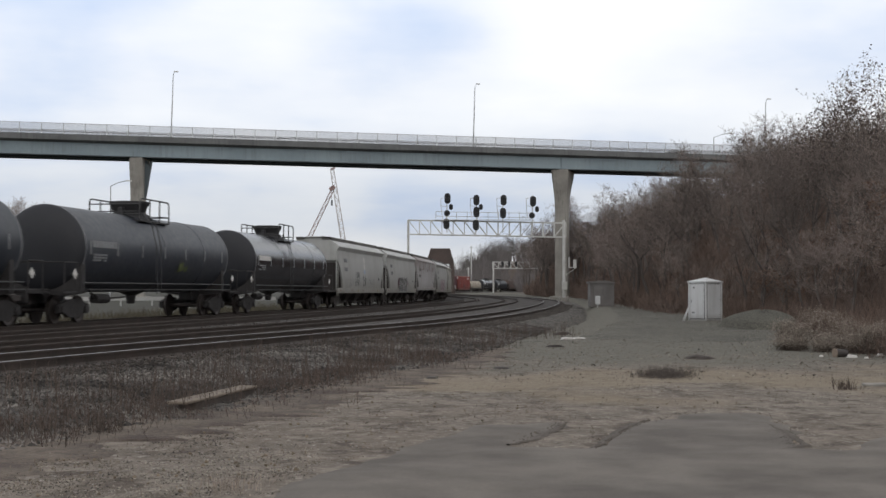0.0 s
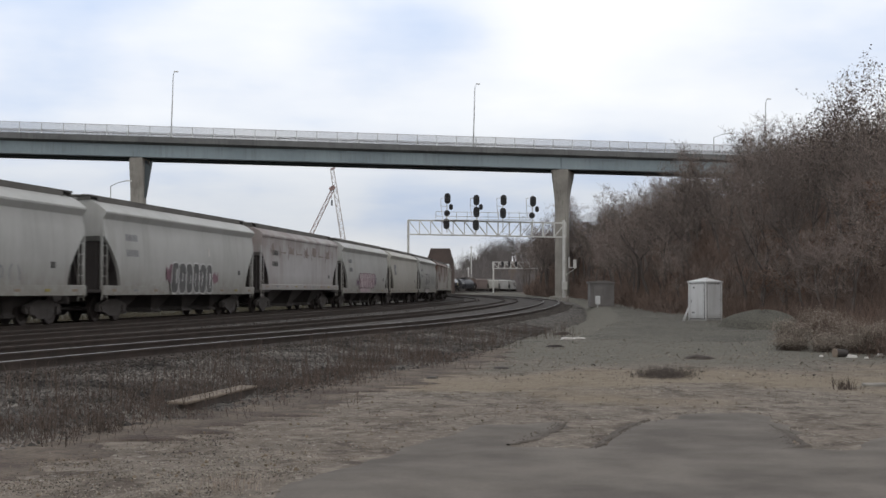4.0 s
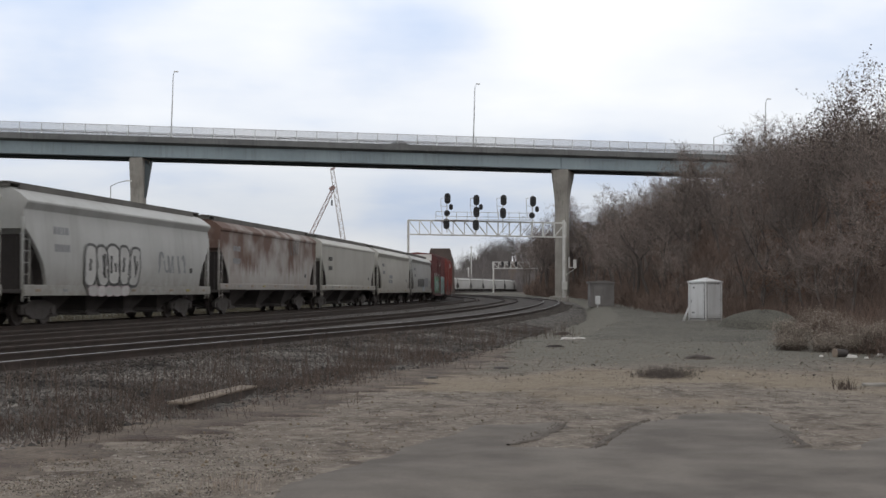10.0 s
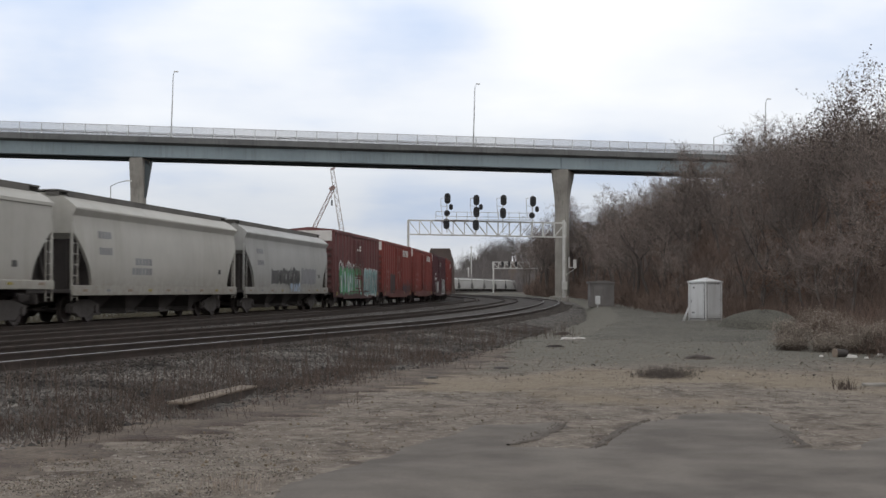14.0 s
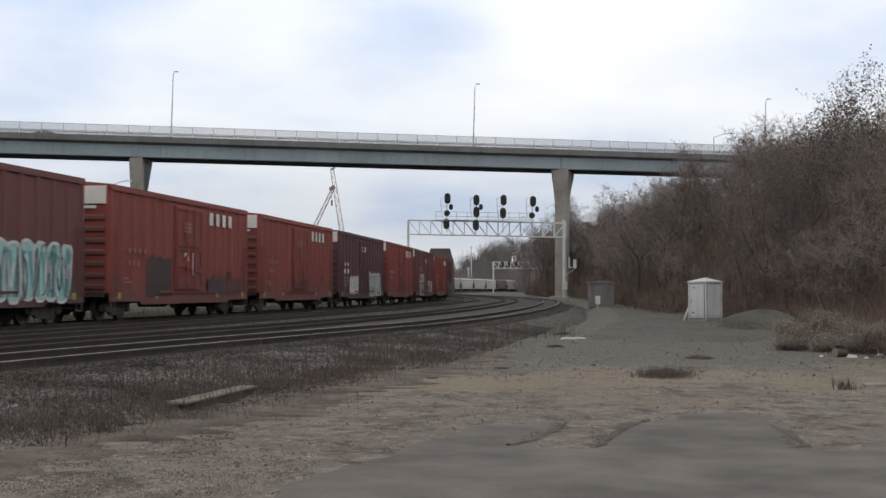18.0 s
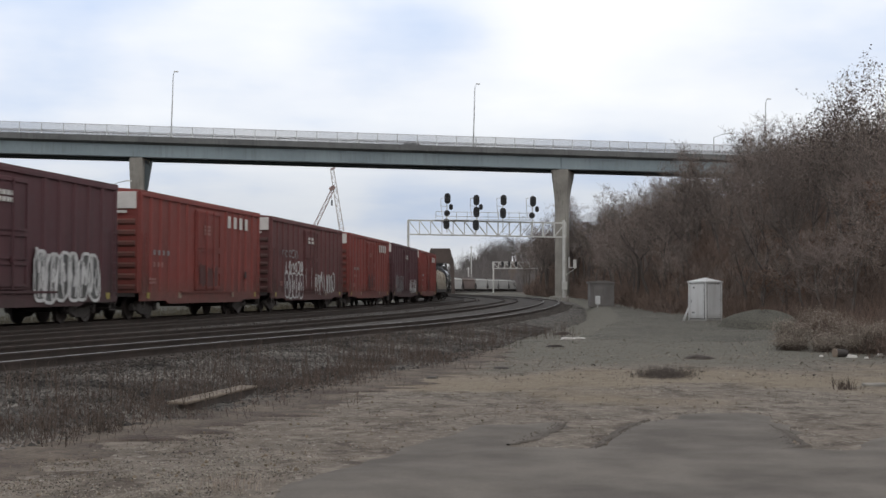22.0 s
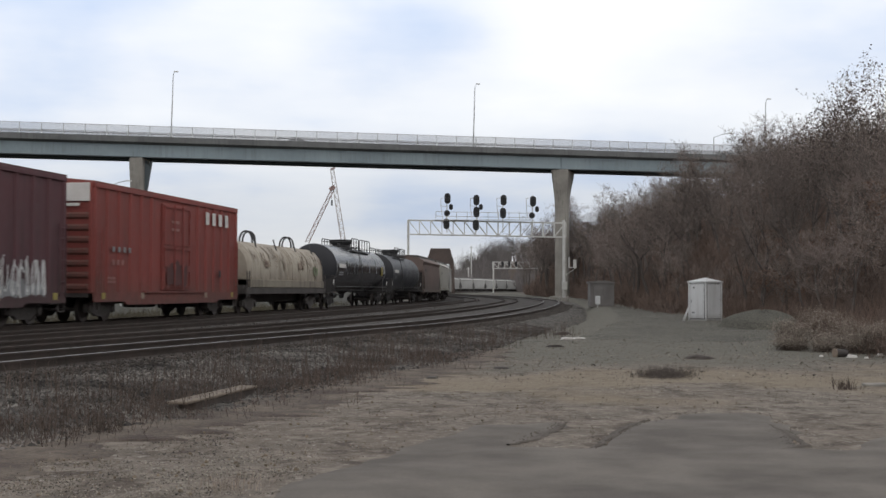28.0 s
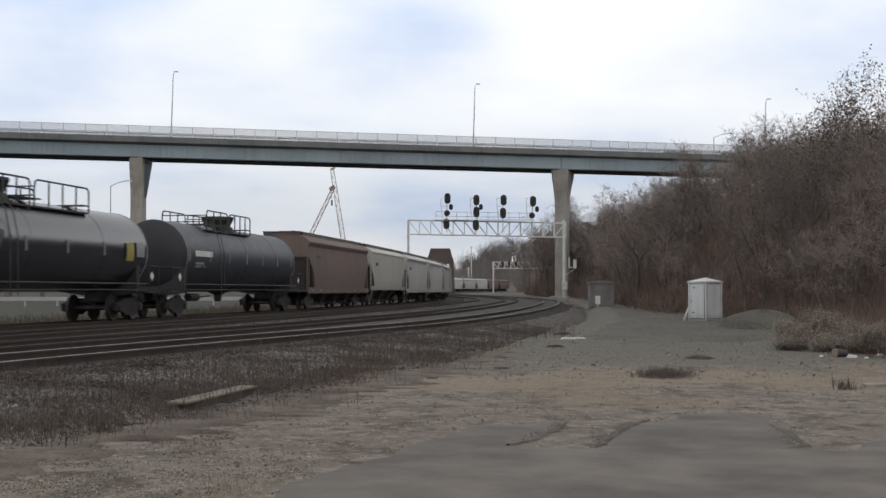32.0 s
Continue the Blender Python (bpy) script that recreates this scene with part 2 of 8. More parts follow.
M_ASPHALT_DARK = surf("broken_asphalt", (0.095, 0.081, 0.07), (0.125, 0.107, 0.092), 1.5, 0.95, bump=0.02, fine=20, grain=0.3)
M_GRAVEL = crushed("fine_gravel_road", (0.115, 0.108, 0.088), (0.172, 0.164, 0.136), 26.0)
M_BALLAST = crushed("grey_ballast", (0.045, 0.041, 0.037), (0.118, 0.109, 0.098), 13.0, fresh=(20.0, 34.0, 1.5))
M_STONE = surf("crushed_stone", (0.165, 0.153, 0.142), (0.04, 0.036, 0.034), 0.6, 0.95, grain=0.2, island=0.75)
M_MARGIN = surf("weedy_brown_dirt", (0.165, 0.134, 0.108), (0.072, 0.054, 0.044), 1.3, 0.95, bump=0.05, fine=10, grain=0.5)
M_LITTER = surf("leaf_litter", (0.13, 0.096, 0.077), (0.10, 0.078, 0.066), 0.25, 0.95, bump=0.1, fine=20, grain=0.45)
M_RAIL = surf("rusty_rail", (0.066, 0.05, 0.043), (0.046, 0.037, 0.032), 2, 0.7, metal=0.3, grain=0.2)
M_RAILTOP = surf("worn_rail_head", (0.33, 0.32, 0.315), (0.23, 0.22, 0.217), 2, 0.5, metal=1.0, grain=0.1)
M_TIE = surf("creosoted_tie", (0.072, 0.058, 0.05), (0.046, 0.037, 0.033), 1.5, 0.9, bump=0.01, fine=10, grain=0.3, rnd=0.3)
M_CONC = surf("weathered_concrete", (0.34, 0.325, 0.295), (0.265, 0.25, 0.23), 0.5, 0.9, bump=0.008, fine=16, grain=0.12, streak=((0.13, 0.122, 0.115), 0.7))
M_DECK = surf("stained_deck_concrete", (0.165, 0.17, 0.172), (0.12, 0.124, 0.126), 0.3, 0.9, grain=0.15, streak=((0.075, 0.075, 0.075), 0.6))
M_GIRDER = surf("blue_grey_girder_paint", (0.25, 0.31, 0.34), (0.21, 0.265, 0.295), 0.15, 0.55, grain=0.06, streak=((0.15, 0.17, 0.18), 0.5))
# Girder paint darkened to carry the shade on the bridge's undersides.
M_FLANGE = surf("shaded_girder_flange", (0.10, 0.125, 0.14), (0.08, 0.10, 0.11), 0.2, 0.6, grain=0.08)
M_FENCE = surf("galvanised_post", (0.45, 0.46, 0.47), (0.36, 0.37, 0.38), 2, 0.5, metal=0.5, grain=0.1)
M_SIGNALMAST = surf("aluminium_paint", (0.62, 0.62, 0.60), (0.5, 0.5, 0.48), 0.8, 0.5, grain=0.1)
M_BLACK = surf("matt_black", (0.026, 0.026, 0.029), (0.018, 0.018, 0.02), 2, 0.6, grain=0.1)
M_CABINET = surf("white_cabinet_paint", (0.64, 0.65, 0.66), (0.56, 0.57, 0.58), 0.8, 0.55, grain=0.07, streak=((0.4, 0.39, 0.38), 0.55), dirt=((0.2, 0.19, 0.18), 0.0, 0.42))
M_GREYBOX = surf("grey_cabinet_paint", (0.2, 0.19, 0.185), (0.15, 0.142, 0.138), 0.8, 0.7, grain=0.12, streak=((0.13, 0.12, 0.11), 0.5))
M_WOODOLD = surf("weathered_timber", (0.23, 0.19, 0.15), (0.16, 0.13, 0.105), 1.5, 0.9, bump=0.01, fine=12, grain=0.3, stretch=(0.3, 3, 3))
M_BARK = surf("grey_bark", (0.13, 0.112, 0.102), (0.09, 0.077, 0.07), 1.5, 0.95, grain=0.3, rnd=0.25)
M_TWIG = surf("bare_twigs", (0.24, 0.196, 0.175), (0.178, 0.147, 0.133), 0.4, 0.95, grain=0.2, rnd=0.3)
M_FARTWIG = surf("distant_bare_twigs", (0.16, 0.145, 0.142), (0.125, 0.115, 0.112), 0.2, 0.95, grain=0.2, rnd=0.25)
M_LEAF = surf("withered_brown_leaves", (0.15, 0.118, 0.1), (0.1, 0.082, 0.072), 1, 0.8, grain=0.2, island=0.4)
M_BRUSH = surf("dead_brush_stems", (0.195, 0.138, 0.111), (0.13, 0.099, 0.085), 0.3, 0.95, grain=0.2, island=0.4)
M_STRAW = surf("dry_straw_weeds", (0.4, 0.335, 0.28), (0.29, 0.24, 0.2), 0.8, 0.95, grain=0.2, island=0.35)
M_WEED = surf("dark_dead_weed_stalks", (0.12, 0.093, 0.078), (0.08, 0.063, 0.053), 1, 0.95, grain=0.2, island=0.4)
M_TOEWEED = surf("reddish_dead_weeds", (0.125, 0.092, 0.075), (0.085, 0.065, 0.056), 1, 0.95, grain=0.2, island=0.4)
M_DRYGRASS = surf("matted_dry_grass", (0.24, 0.195, 0.145), (0.12, 0.094, 0.072), 0.8, 0.95, grain=0.2, island=0.45)
M_RUSTLEAF = surf("rusty_withered_leaves", (0.17, 0.09, 0.055), (0.11, 0.068, 0.048), 1, 0.85, grain=0.2, island=0.4)
M_VERGEGRASS = surf("rough_olive_grass", (0.1, 0.092, 0.058), (0.075, 0.062, 0.045), 0.6, 0.95, grain=0.2, island=0.4)
M_PLUME = surf("pale_seed_plumes", (0.335, 0.29, 0.245), (0.245, 0.207, 0.175), 0.8, 0.95, grain=0.2, island=0.4)
M_PINK = surf("pale_pink_spray_paint", (0.5, 0.42, 0.44), (0.42, 0.34, 0.37), 2, 0.6, grain=0.15)
M_MAUVE = surf("mauve_spray_paint", (0.17, 0.09, 0.12), (0.24, 0.14, 0.17), 2, 0.6, grain=0.15)
M_TRASH = surf("white_rubbish", (0.7, 0.69, 0.67), (0.55, 0.53, 0.5), 2, 0.7, grain=0.1)
M_CRANE = surf("faded_crane_red", (0.30, 0.2, 0.185), (0.25, 0.18, 0.17), 0.2, 0.6, grain=0.1)
M_CRANEWHITE = surf("crane_boom_white", (0.5, 0.46, 0.45), (0.42, 0.38, 0.37), 0.2, 0.6, grain=0.1)
M_TRUSS = surf("rusty_truss_steel", (0.11, 0.082, 0.073), (0.085, 0.068, 0.062), 0.3, 0.85, grain=0.2)
M_ROADSIDE = surf("pale_guardrail", (0.38, 0.38, 0.37), (0.3, 0.3, 0.29), 0.5, 0.6, grain=0.1)
# train paints
M_UNDER = surf("grimy_underframe", (0.084, 0.075, 0.072), (0.058, 0.052, 0.05), 1.2, 0.85, grain=0.3)
M_WHEEL = surf("worn_wheel_steel", (0.075, 0.064, 0.06), (0.053, 0.046, 0.044), 2, 0.55, metal=0.6, grain=0.25)
M_TANK = surf("black_tank_gloss", (0.010, 0.012, 0.019), (0.014, 0.016, 0.023), 0.5, 0.24, even=0.015, grain=0.15, spec=0.8)
M_TANK.node_tree.nodes["Principled BSDF"].inputs["IOR"].default_value = 1.75
M_TANKDULL = surf("dull_black_tank", (0.016, 0.021, 0.032), (0.022, 0.028, 0.04), 0.4, 0.48, grain=0.2, streak=((0.06, 0.06, 0.062), 0.4))
M_TANKDULL.node_tree.nodes["Principled BSDF"].inputs["IOR"].default_value = 1.65
# Duller black than the shell, standing for the shade on the tank ends.
M_TANKHEAD = surf("shade_dulled_tank_head", (0.014, 0.015, 0.02), (0.02, 0.021, 0.026), 0.5, 0.62, grain=0.2)
M_TANKUNDER = surf("black_grimy_running_gear", (0.034, 0.031, 0.031), (0.022, 0.02, 0.021), 1.2, 0.7, grain=0.3)
M_TANKSCRAWL = surf("faint_scrawl", (0.06, 0.062, 0.066), (0.045, 0.047, 0.05), 1, 0.5, grain=0.1)
M_RAILING = surf("dark_handrail", (0.05, 0.05, 0.052), (0.035, 0.035, 0.036), 2, 0.6, grain=0.1)
M_HOP_GREY = surf("light_grey_hopper", (0.43, 0.435, 0.425), (0.36, 0.365, 0.355), 0.35, 0.45, grain=0.06, rnd=0.07, streak=((0.24, 0.23, 0.21), 0.45), dirt=((0.2, 0.185, 0.16), 0.9, 2.0))
M_HOP_CREAM = surf("cream_hopper", (0.47, 0.462, 0.428), (0.405, 0.398, 0.368), 0.35, 0.45, grain=0.06, rnd=0.05, streak=((0.3, 0.28, 0.23), 0.4), dirt=((0.22, 0.2, 0.17), 0.9, 2.0))
M_HOP_STAIN = surf("rust_stained_hopper", (0.44, 0.435, 0.44), (0.37, 0.36, 0.365), 0.35, 0.7, grain=0.08, rust=((0.2, 0.155, 0.14), 2.5, 3.6, 0.6), streak=((0.26, 0.2, 0.175), 0.5), dirt=((0.2, 0.18, 0.16), 0.9, 1.9))
M_HOP_RUST = surf("heavily_rusted_hopper", (0.40, 0.385, 0.37), (0.33, 0.315, 0.30), 0.35, 0.75, grain=0.1, rust=((0.115, 0.062, 0.045), 1.85, 2.45, 0.95), streak=((0.2, 0.13, 0.10), 0.45), dirt=((0.18, 0.16, 0.14), 0.9, 1.9))
M_HOP_BROWN = surf("brown_hopper", (0.16, 0.115, 0.10), (0.13, 0.095, 0.085), 0.35, 0.7, grain=0.08, streak=((0.09, 0.07, 0.06), 0.5), dirt=((0.1, 0.085, 0.075), 0.9, 2.0))
M_HOP_FADED = surf("faded_rust_paint", (0.2, 0.16, 0.147), (0.265, 0.225, 0.21), 1.2, 0.75, grain=0.2)
M_HOP_WHITE = surf("pale_hopper", (0.44, 0.44, 0.43), (0.37, 0.37, 0.36), 0.35, 0.45, grain=0.06, rnd=0.12, streak=((0.34, 0.32, 0.3), 0.4))
# Grime, darkened further for the shade inside the cut-away hopper ends.
M_SLOPE = surf("grimy_shaded_slope_sheet", (0.05, 0.043, 0.042), (0.034, 0.03, 0.029), 1, 0.85, grain=0.25)
M_ROOFWALK = surf("running_board_steel", (0.13, 0.125, 0.115), (0.09, 0.085, 0.08), 1, 0.75, grain=0.2)
M_BOX_RED = surf("boxcar_red", (0.235, 0.05, 0.041), (0.18, 0.042, 0.036), 0.3, 0.65, grain=0.08, rnd=0.07, streak=((0.12, 0.04, 0.032), 0.5), dirt=((0.10, 0.06, 0.05), 0.5, 1.7))
M_BOX_BROWN = surf("boxcar_faded_brown", (0.145, 0.05, 0.05), (0.112, 0.043, 0.043), 0.3, 0.7, grain=0.1, rnd=0.1, streak=((0.072, 0.038, 0.037), 0.6), dirt=((0.075, 0.05, 0.045), 0.5, 1.7))
M_BOX_DARK = surf("boxcar_dark_maroon", (0.1, 0.038, 0.045), (0.078, 0.033, 0.04), 0.3, 0.7, grain=0.1, streak=((0.045, 0.025, 0.028), 0.6), dirt=((0.06, 0.042, 0.04), 0.5, 1.7))
M_FAINT = surf("faint_pink_marks", (0.32, 0.17, 0.155), (0.24, 0.11, 0.1), 1, 0.65, grain=0.15)
M_SMUDGE = surf("dark_red_smudge", (0.07, 0.03, 0.03), (0.10, 0.035, 0.033), 1.2, 0.7, grain=0.3)
M_BOXGREY = surf("dark_grey_overpaint", (0.04, 0.026, 0.027), (0.065, 0.033, 0.033), 1, 0.7, grain=0.25)
M_BOXBLUE = surf("blue_grey_overpaint", (0.04, 0.034, 0.05), (0.08, 0.035, 0.04), 1.2, 0.7, grain=0.25)
M_PANEL = surf("white_end_panel", (0.66, 0.64, 0.62), (0.55, 0.53, 0.51), 1, 0.6, grain=0.06, streak=((0.35, 0.3, 0.28), 0.5))
M_LETTER = surf("white_lettering", (0.68, 0.67, 0.65), (0.58, 0.57, 0.55), 1, 0.6, grain=0.08)
M_LETTER_DARK = surf("black_lettering", (0.05, 0.05, 0.05), (0.09, 0.09, 0.088), 1, 0.6, grain=0.1)
M_GREYLETTER = surf("faded_lettering", (0.26, 0.27, 0.28), (0.2, 0.2, 0.21), 1, 0.6, grain=0.1)
M_SPRAY_WHITE = surf("white_spray_paint", (0.62, 0.62, 0.62), (0.5, 0.5, 0.5), 2, 0.6, grain=0.15)
M_SPRAY_BLACK = surf("black_spray_paint", (0.07, 0.07, 0.07), (0.12, 0.12, 0.12), 2, 0.6, grain=0.15)
M_SPRAY_GREEN = surf("green_spray_paint", (0.06, 0.24, 0.10), (0.10, 0.32, 0.15), 2, 0.6, grain=0.15)
M_SPRAY_TEAL = surf("teal_spray_paint", (0.25, 0.46, 0.46), (0.35, 0.55, 0.55), 2, 0.6, grain=0.15)
M_SPRAY_TEAL2 = surf("deep_teal_spray_paint", (0.1, 0.3, 0.31), (0.15, 0.36, 0.36), 2, 0.6, grain=0.15)
M_SPRAY_PURPLE = surf("purple_spray_paint", (0.16, 0.11, 0.17), (0.24, 0.17, 0.22), 2, 0.6, grain=0.15)
M_SPRAY_BLUE = surf("pale_blue_spray_paint", (0.36, 0.45, 0.58), (0.42, 0.5, 0.6), 2, 0.6, grain=0.15)
M_YELLOW = surf("dull_yellow_marking", (0.33, 0.28, 0.07), (0.25, 0.21, 0.06), 2, 0.6, grain=0.1)
M_SCUFF = surf("yellow_green_scuff", (0.12, 0.14, 0.05), (0.07, 0.085, 0.045), 2, 0.6, grain=0.2)
M_COIL = surf("cream_coil_hood", (0.47, 0.425, 0.35), (0.36, 0.32, 0.265), 0.5, 0.7, grain=0.1, streak=((0.13, 0.1, 0.08), 0.85), rust=((0.16, 0.1, 0.075), 3.0, 4.2, 0.4), dirt=((0.16, 0.13, 0.1), 1.5, 2.3))
M_COILSTAIN = surf("faded_brown_stain", (0.3, 0.24, 0.19), (0.235, 0.185, 0.148), 1.5, 0.8, grain=0.3)
M_RUSTDARK = surf("dark_rust", (0.075, 0.043, 0.032), (0.12, 0.07, 0.052), 2, 0.85, grain=0.3)
M_COILGREEN = surf("dull_green_paint", (0.16, 0.22, 0.13), (0.24, 0.25, 0.17), 1.5, 0.7, grain=0.25)
M_COILSILL = surf("cream_grey_sill", (0.30, 0.27, 0.215), (0.22, 0.195, 0.16), 0.5, 0.75, grain=0.15, streak=((0.1, 0.08, 0.065), 0.8))
M_CAR = [surf("dark_car_paint", (0.03, 0.03, 0.035), (0.035, 0.035, 0.04), 1, 0.3, grain=0.05), surf("silver_car_paint", (0.4, 0.41, 0.42), (0.37, 0.38, 0.39), 1, 0.3, metal=0.4, grain=0.05)]
M_GLASS = surf("dark_window_glass", (0.02, 0.022, 0.025), (0.02, 0.022, 0.025), 1, 0.08, grain=0.02)


def chain_link():
    """Woven wire: thin strands with clear gaps between them."""
    m = surf("chain_link_mesh", (0.36, 0.37, 0.39), (0.32, 0.33, 0.35), 2, 0.5, metal=0.3, grain=0.05)
    m.node_tree.nodes["Principled BSDF"].inputs["Alpha"].default_value = 0.28
    return m


M_MESH = chain_link()


# ---- mesh tools ----
class Shape:
    """Collects vertices and faces of one mesh."""

    def __init__(self):
        self.v, self.f = [], []

    def add(self, verts, faces):
        n = len(self.v)
        self.v.extend(tuple(p) for p in verts)
        self.f.extend(tuple(i + n for i in f) for f in faces)
        return self

    def box(self, x0, x1, y0, y1, z0, z1, c=0.0):
        """A box; c cuts its four upright and lengthwise edges."""
        if c <= 0:
            vs = [(x, y, z) for x in (x0, x1) for y in (y0, y1) for z in (z0, z1)]
            return self.add(vs, [(0, 1, 3, 2), (4, 6, 7, 5), (0, 4, 5, 1), (2, 3, 7, 6), (0, 2, 6, 4), (1, 5, 7, 3)])
        ring = [(y0 + c, z0), (y1 - c, z0), (y1, z0 + c), (y1, z1 - c), (y1 - c, z1), (y0 + c, z1), (y0, z1 - c), (y0, z0 + c)]
        mid = ((y0 + y1) / 2, (z0 + z1) / 2)
        inner = [(mid[0] + (y - mid[0]) * (1 - 2 * c / max(y1 - y0, 1e-6)), mid[1] + (z - mid[1]) * (1 - 2 * c / max(z1 - z0, 1e-6))) for y, z in ring]
        return self.loft([[(x, y, z) for y, z in r] for x, r in ((x0, inner), (x0 + c, ring), (x1 - c, ring), (x1, inner))])

    def loft(self, rings, cap=True):
        n, m = len(rings[0]), len(rings)
        fs = []
        for k in range(m - 1):
            for i in range(n):
                j = (i + 1) % n
                fs.append((k * n + i, k * n + j, (k + 1) * n + j, (k + 1) * n + i))
        if cap:
            fs += [tuple(range(n - 1, -1, -1)), tuple((m - 1) * n + i for i in range(n))]
        return self.add([p for r in rings for p in r], fs)

    def rod(self, p0, p1, r0, r1=None, n=6, cap=True):
        p0, p1 = Vector(p0), Vector(p1)
        r1 = r0 if r1 is None else r1
        d = (p1 - p0).normalized()
        a = d.orthogonal().normalized()
        b = d.cross(a)
        ring = [(math.cos(2 * math.pi * i / n), math.sin(2 * math.pi * i / n)) for i in range(n)]
        return self.loft([[p + (a * x + b * y) * r for x, y in ring] for p, r in ((p0, r0), (p1, r1))], cap)

    def bar(self, p0, p1, w, h=None):
        """A square bar from p0 to p1."""
        p0, p1 = Vector(p0), Vector(p1)
        h = w if h is None else h
        d = (p1 - p0).normalized()
        a = d.cross(Vector((0, 0, 1)))
        a = a.normalized() if a.length > 1e-4 else Vector((1, 0, 0))
        b = d.cross(a).normalized()
        return self.loft([[p + a * x * w / 2 + b * y * h / 2 for x, y in ((-1, -1), (1, -1), (1, 1), (-1, 1))] for p in (p0, p1)])

    def path(self, pts, r, n=5):
        for a, b in zip(pts, pts[1:]):
            self.rod(a, b, r, r, n)
        return self

    def disc(self, c, axis, profile, n=20):
        """A turned body about an axis ('x', 'y' or 'z') through c; profile: (along, radius)."""
        k = "xyz".index(axis)
        rings = []
        for t, r in profile:
            ring = []
            for i in range(n):
                u = [math.cos(2 * math.pi * i / n) * r, math.sin(2 * math.pi * i / n) * r]
                u.insert(k, t)
                ring.append((c[0] + u[0], c[1] + u[1], c[2] + u[2]))
            rings.append(ring)
        return self.loft(rings)

    def mesh(self, name, smooth=False):
        me = bpy.data.meshes.new(name)
        me.from_pydata(self.v, [], self.f)
        bm = bmesh.new()
        bm.from_mesh(me)
        bmesh.ops.recalc_face_normals(bm, faces=bm.faces)
        bm.to_mesh(me)
        bm.free()
        if smooth:
            me.shade_smooth()
            me.set_sharp_from_angle(angle=radians(38))
        me.update()
        return me

    def fast_mesh(self, name):
        me = bpy.data.meshes.new(name)
        me.from_pydata(self.v, [], self.f)
        me.update()
        return me


CACHE = {}


def cached(key, make, smooth=False):
    """The mesh made by make(), built once for each key."""
    if key not in CACHE:
        CACHE[key] = make().mesh(key, smooth)
        if key.startswith("hopper_body"):
            CACHE[key].set_sharp_from_angle(angle=radians(17))
    return CACHE[key]


def part(name, shape, material, parent=None, label="", m=None, smooth=False):
    """Links a Shape or a mesh as ONE object under parent; the material sits on the object, so meshes can be shared."""
    me = shape.mesh(name, smooth) if isinstance(shape, Shape) else shape
    if not me.materials:
        me.materials.append(None)
    ob = new(name, me)
    ob.material_slots[0].link = "OBJECT"
    ob.material_slots[0].material = material
    if parent is not None:
        ob.parent = parent
    if m is not None:
        ob.matrix_basis = m
    if label:
        tagged(ob, label)
    return ob


def thing(name, m, label, category, group="", kind=""):
    ob = new(name)
    ob.empty_display_size = 0.3
    ob.matrix_basis = m
    return tagged(ob, label, category, group, kind)


# ---- the line of the tracks ----
STEP = 0.5
S_GRID = np.arange(-420.0, 1000.0, STEP)


def lay_line():
    """Centre line of the train's track: a slow left-hand bend, a tighter one, then a reverse bend and a straight."""
    k = np.where(S_GRID < -60, 0.0, np.where(S_GRID < 100, -0.00094, np.where(S_GRID < 220, -0.0020, np.where(S_GRID < 340, 0.0035, 0.0))))
    a = np.concatenate([[0], np.cumsum(k[:-1] * STEP)])
    i0 = int(round(-S_GRID[0] / STEP))
    a = 0.1664 + a - a[i0]
    x = np.concatenate([[0], np.cumsum(np.sin(a[:-1]) * STEP)])
    y = np.concatenate([[0], np.cumsum(np.cos(a[:-1]) * STEP)])
    return x - x[i0] - 13.683, y - y[i0] + 40.925, a


LINE_X, LINE_Y, LINE_A = lay_line()


def smooth01(t):
    t = min(max(t, 0.0), 1.0)
    return t * t * (3 - 2 * t)


def grade(s):
    return 0.75 * smooth01((s - 110) / 270)


def on_line(s, d=0.0):
    """Point and heading at s metres along the line, d metres to its right."""
    a = float(np.interp(s, S_GRID, LINE_A))
    return Vector((float(np.interp(s, S_GRID, LINE_X)) + d * math.cos(a), float(np.interp(s, S_GRID, LINE_Y)) - d * math.sin(a), grade(s))), a


def eased(xs, ys):
    """A smooth line through side offsets, as a table every metre."""
    g = np.arange(-420.0, 1000.0, 1.0)
    v = np.interp(g, xs, ys)
    k = np.hanning(17)
    v = np.convolve(np.pad(v, 8, mode="edge"), k / k.sum(), mode="valid")
    return lambda s: float(np.interp(s, g, v))


TRACKS = {"train": lambda s: 0.0, "middle": lambda s: 4.0, "near": eased([-90, -15, 0, 30, 80], [6.6, 7.05, 8.1, 9.0, 9.0]), "siding": eased([-90, -40, -18, -10, 0, 8, 24, 40, 80], [9.2, 9.4, 9.8, 10.55, 11.7, 12.6, 13.1, 13.3, 13.3])}


# ---- ground ----
FOOT_Y = [-50, 0, 29, 43, 60, 67, 77, 90, 120, 190, 206, 222, 300, 350, 385, 425, 600, 900, 3000]
FOOT_X = [6, 8.5, 10.4, 13.2, 15.6, 16.3, 16.6, 15.3, 16.6, 20.0, 20.5, 17.6, 18.0, 20.5, 28.0, 44, 112, 230, 900]


def foot(y):
    return float(np.interp(y, FOOT_Y, FOOT_X))


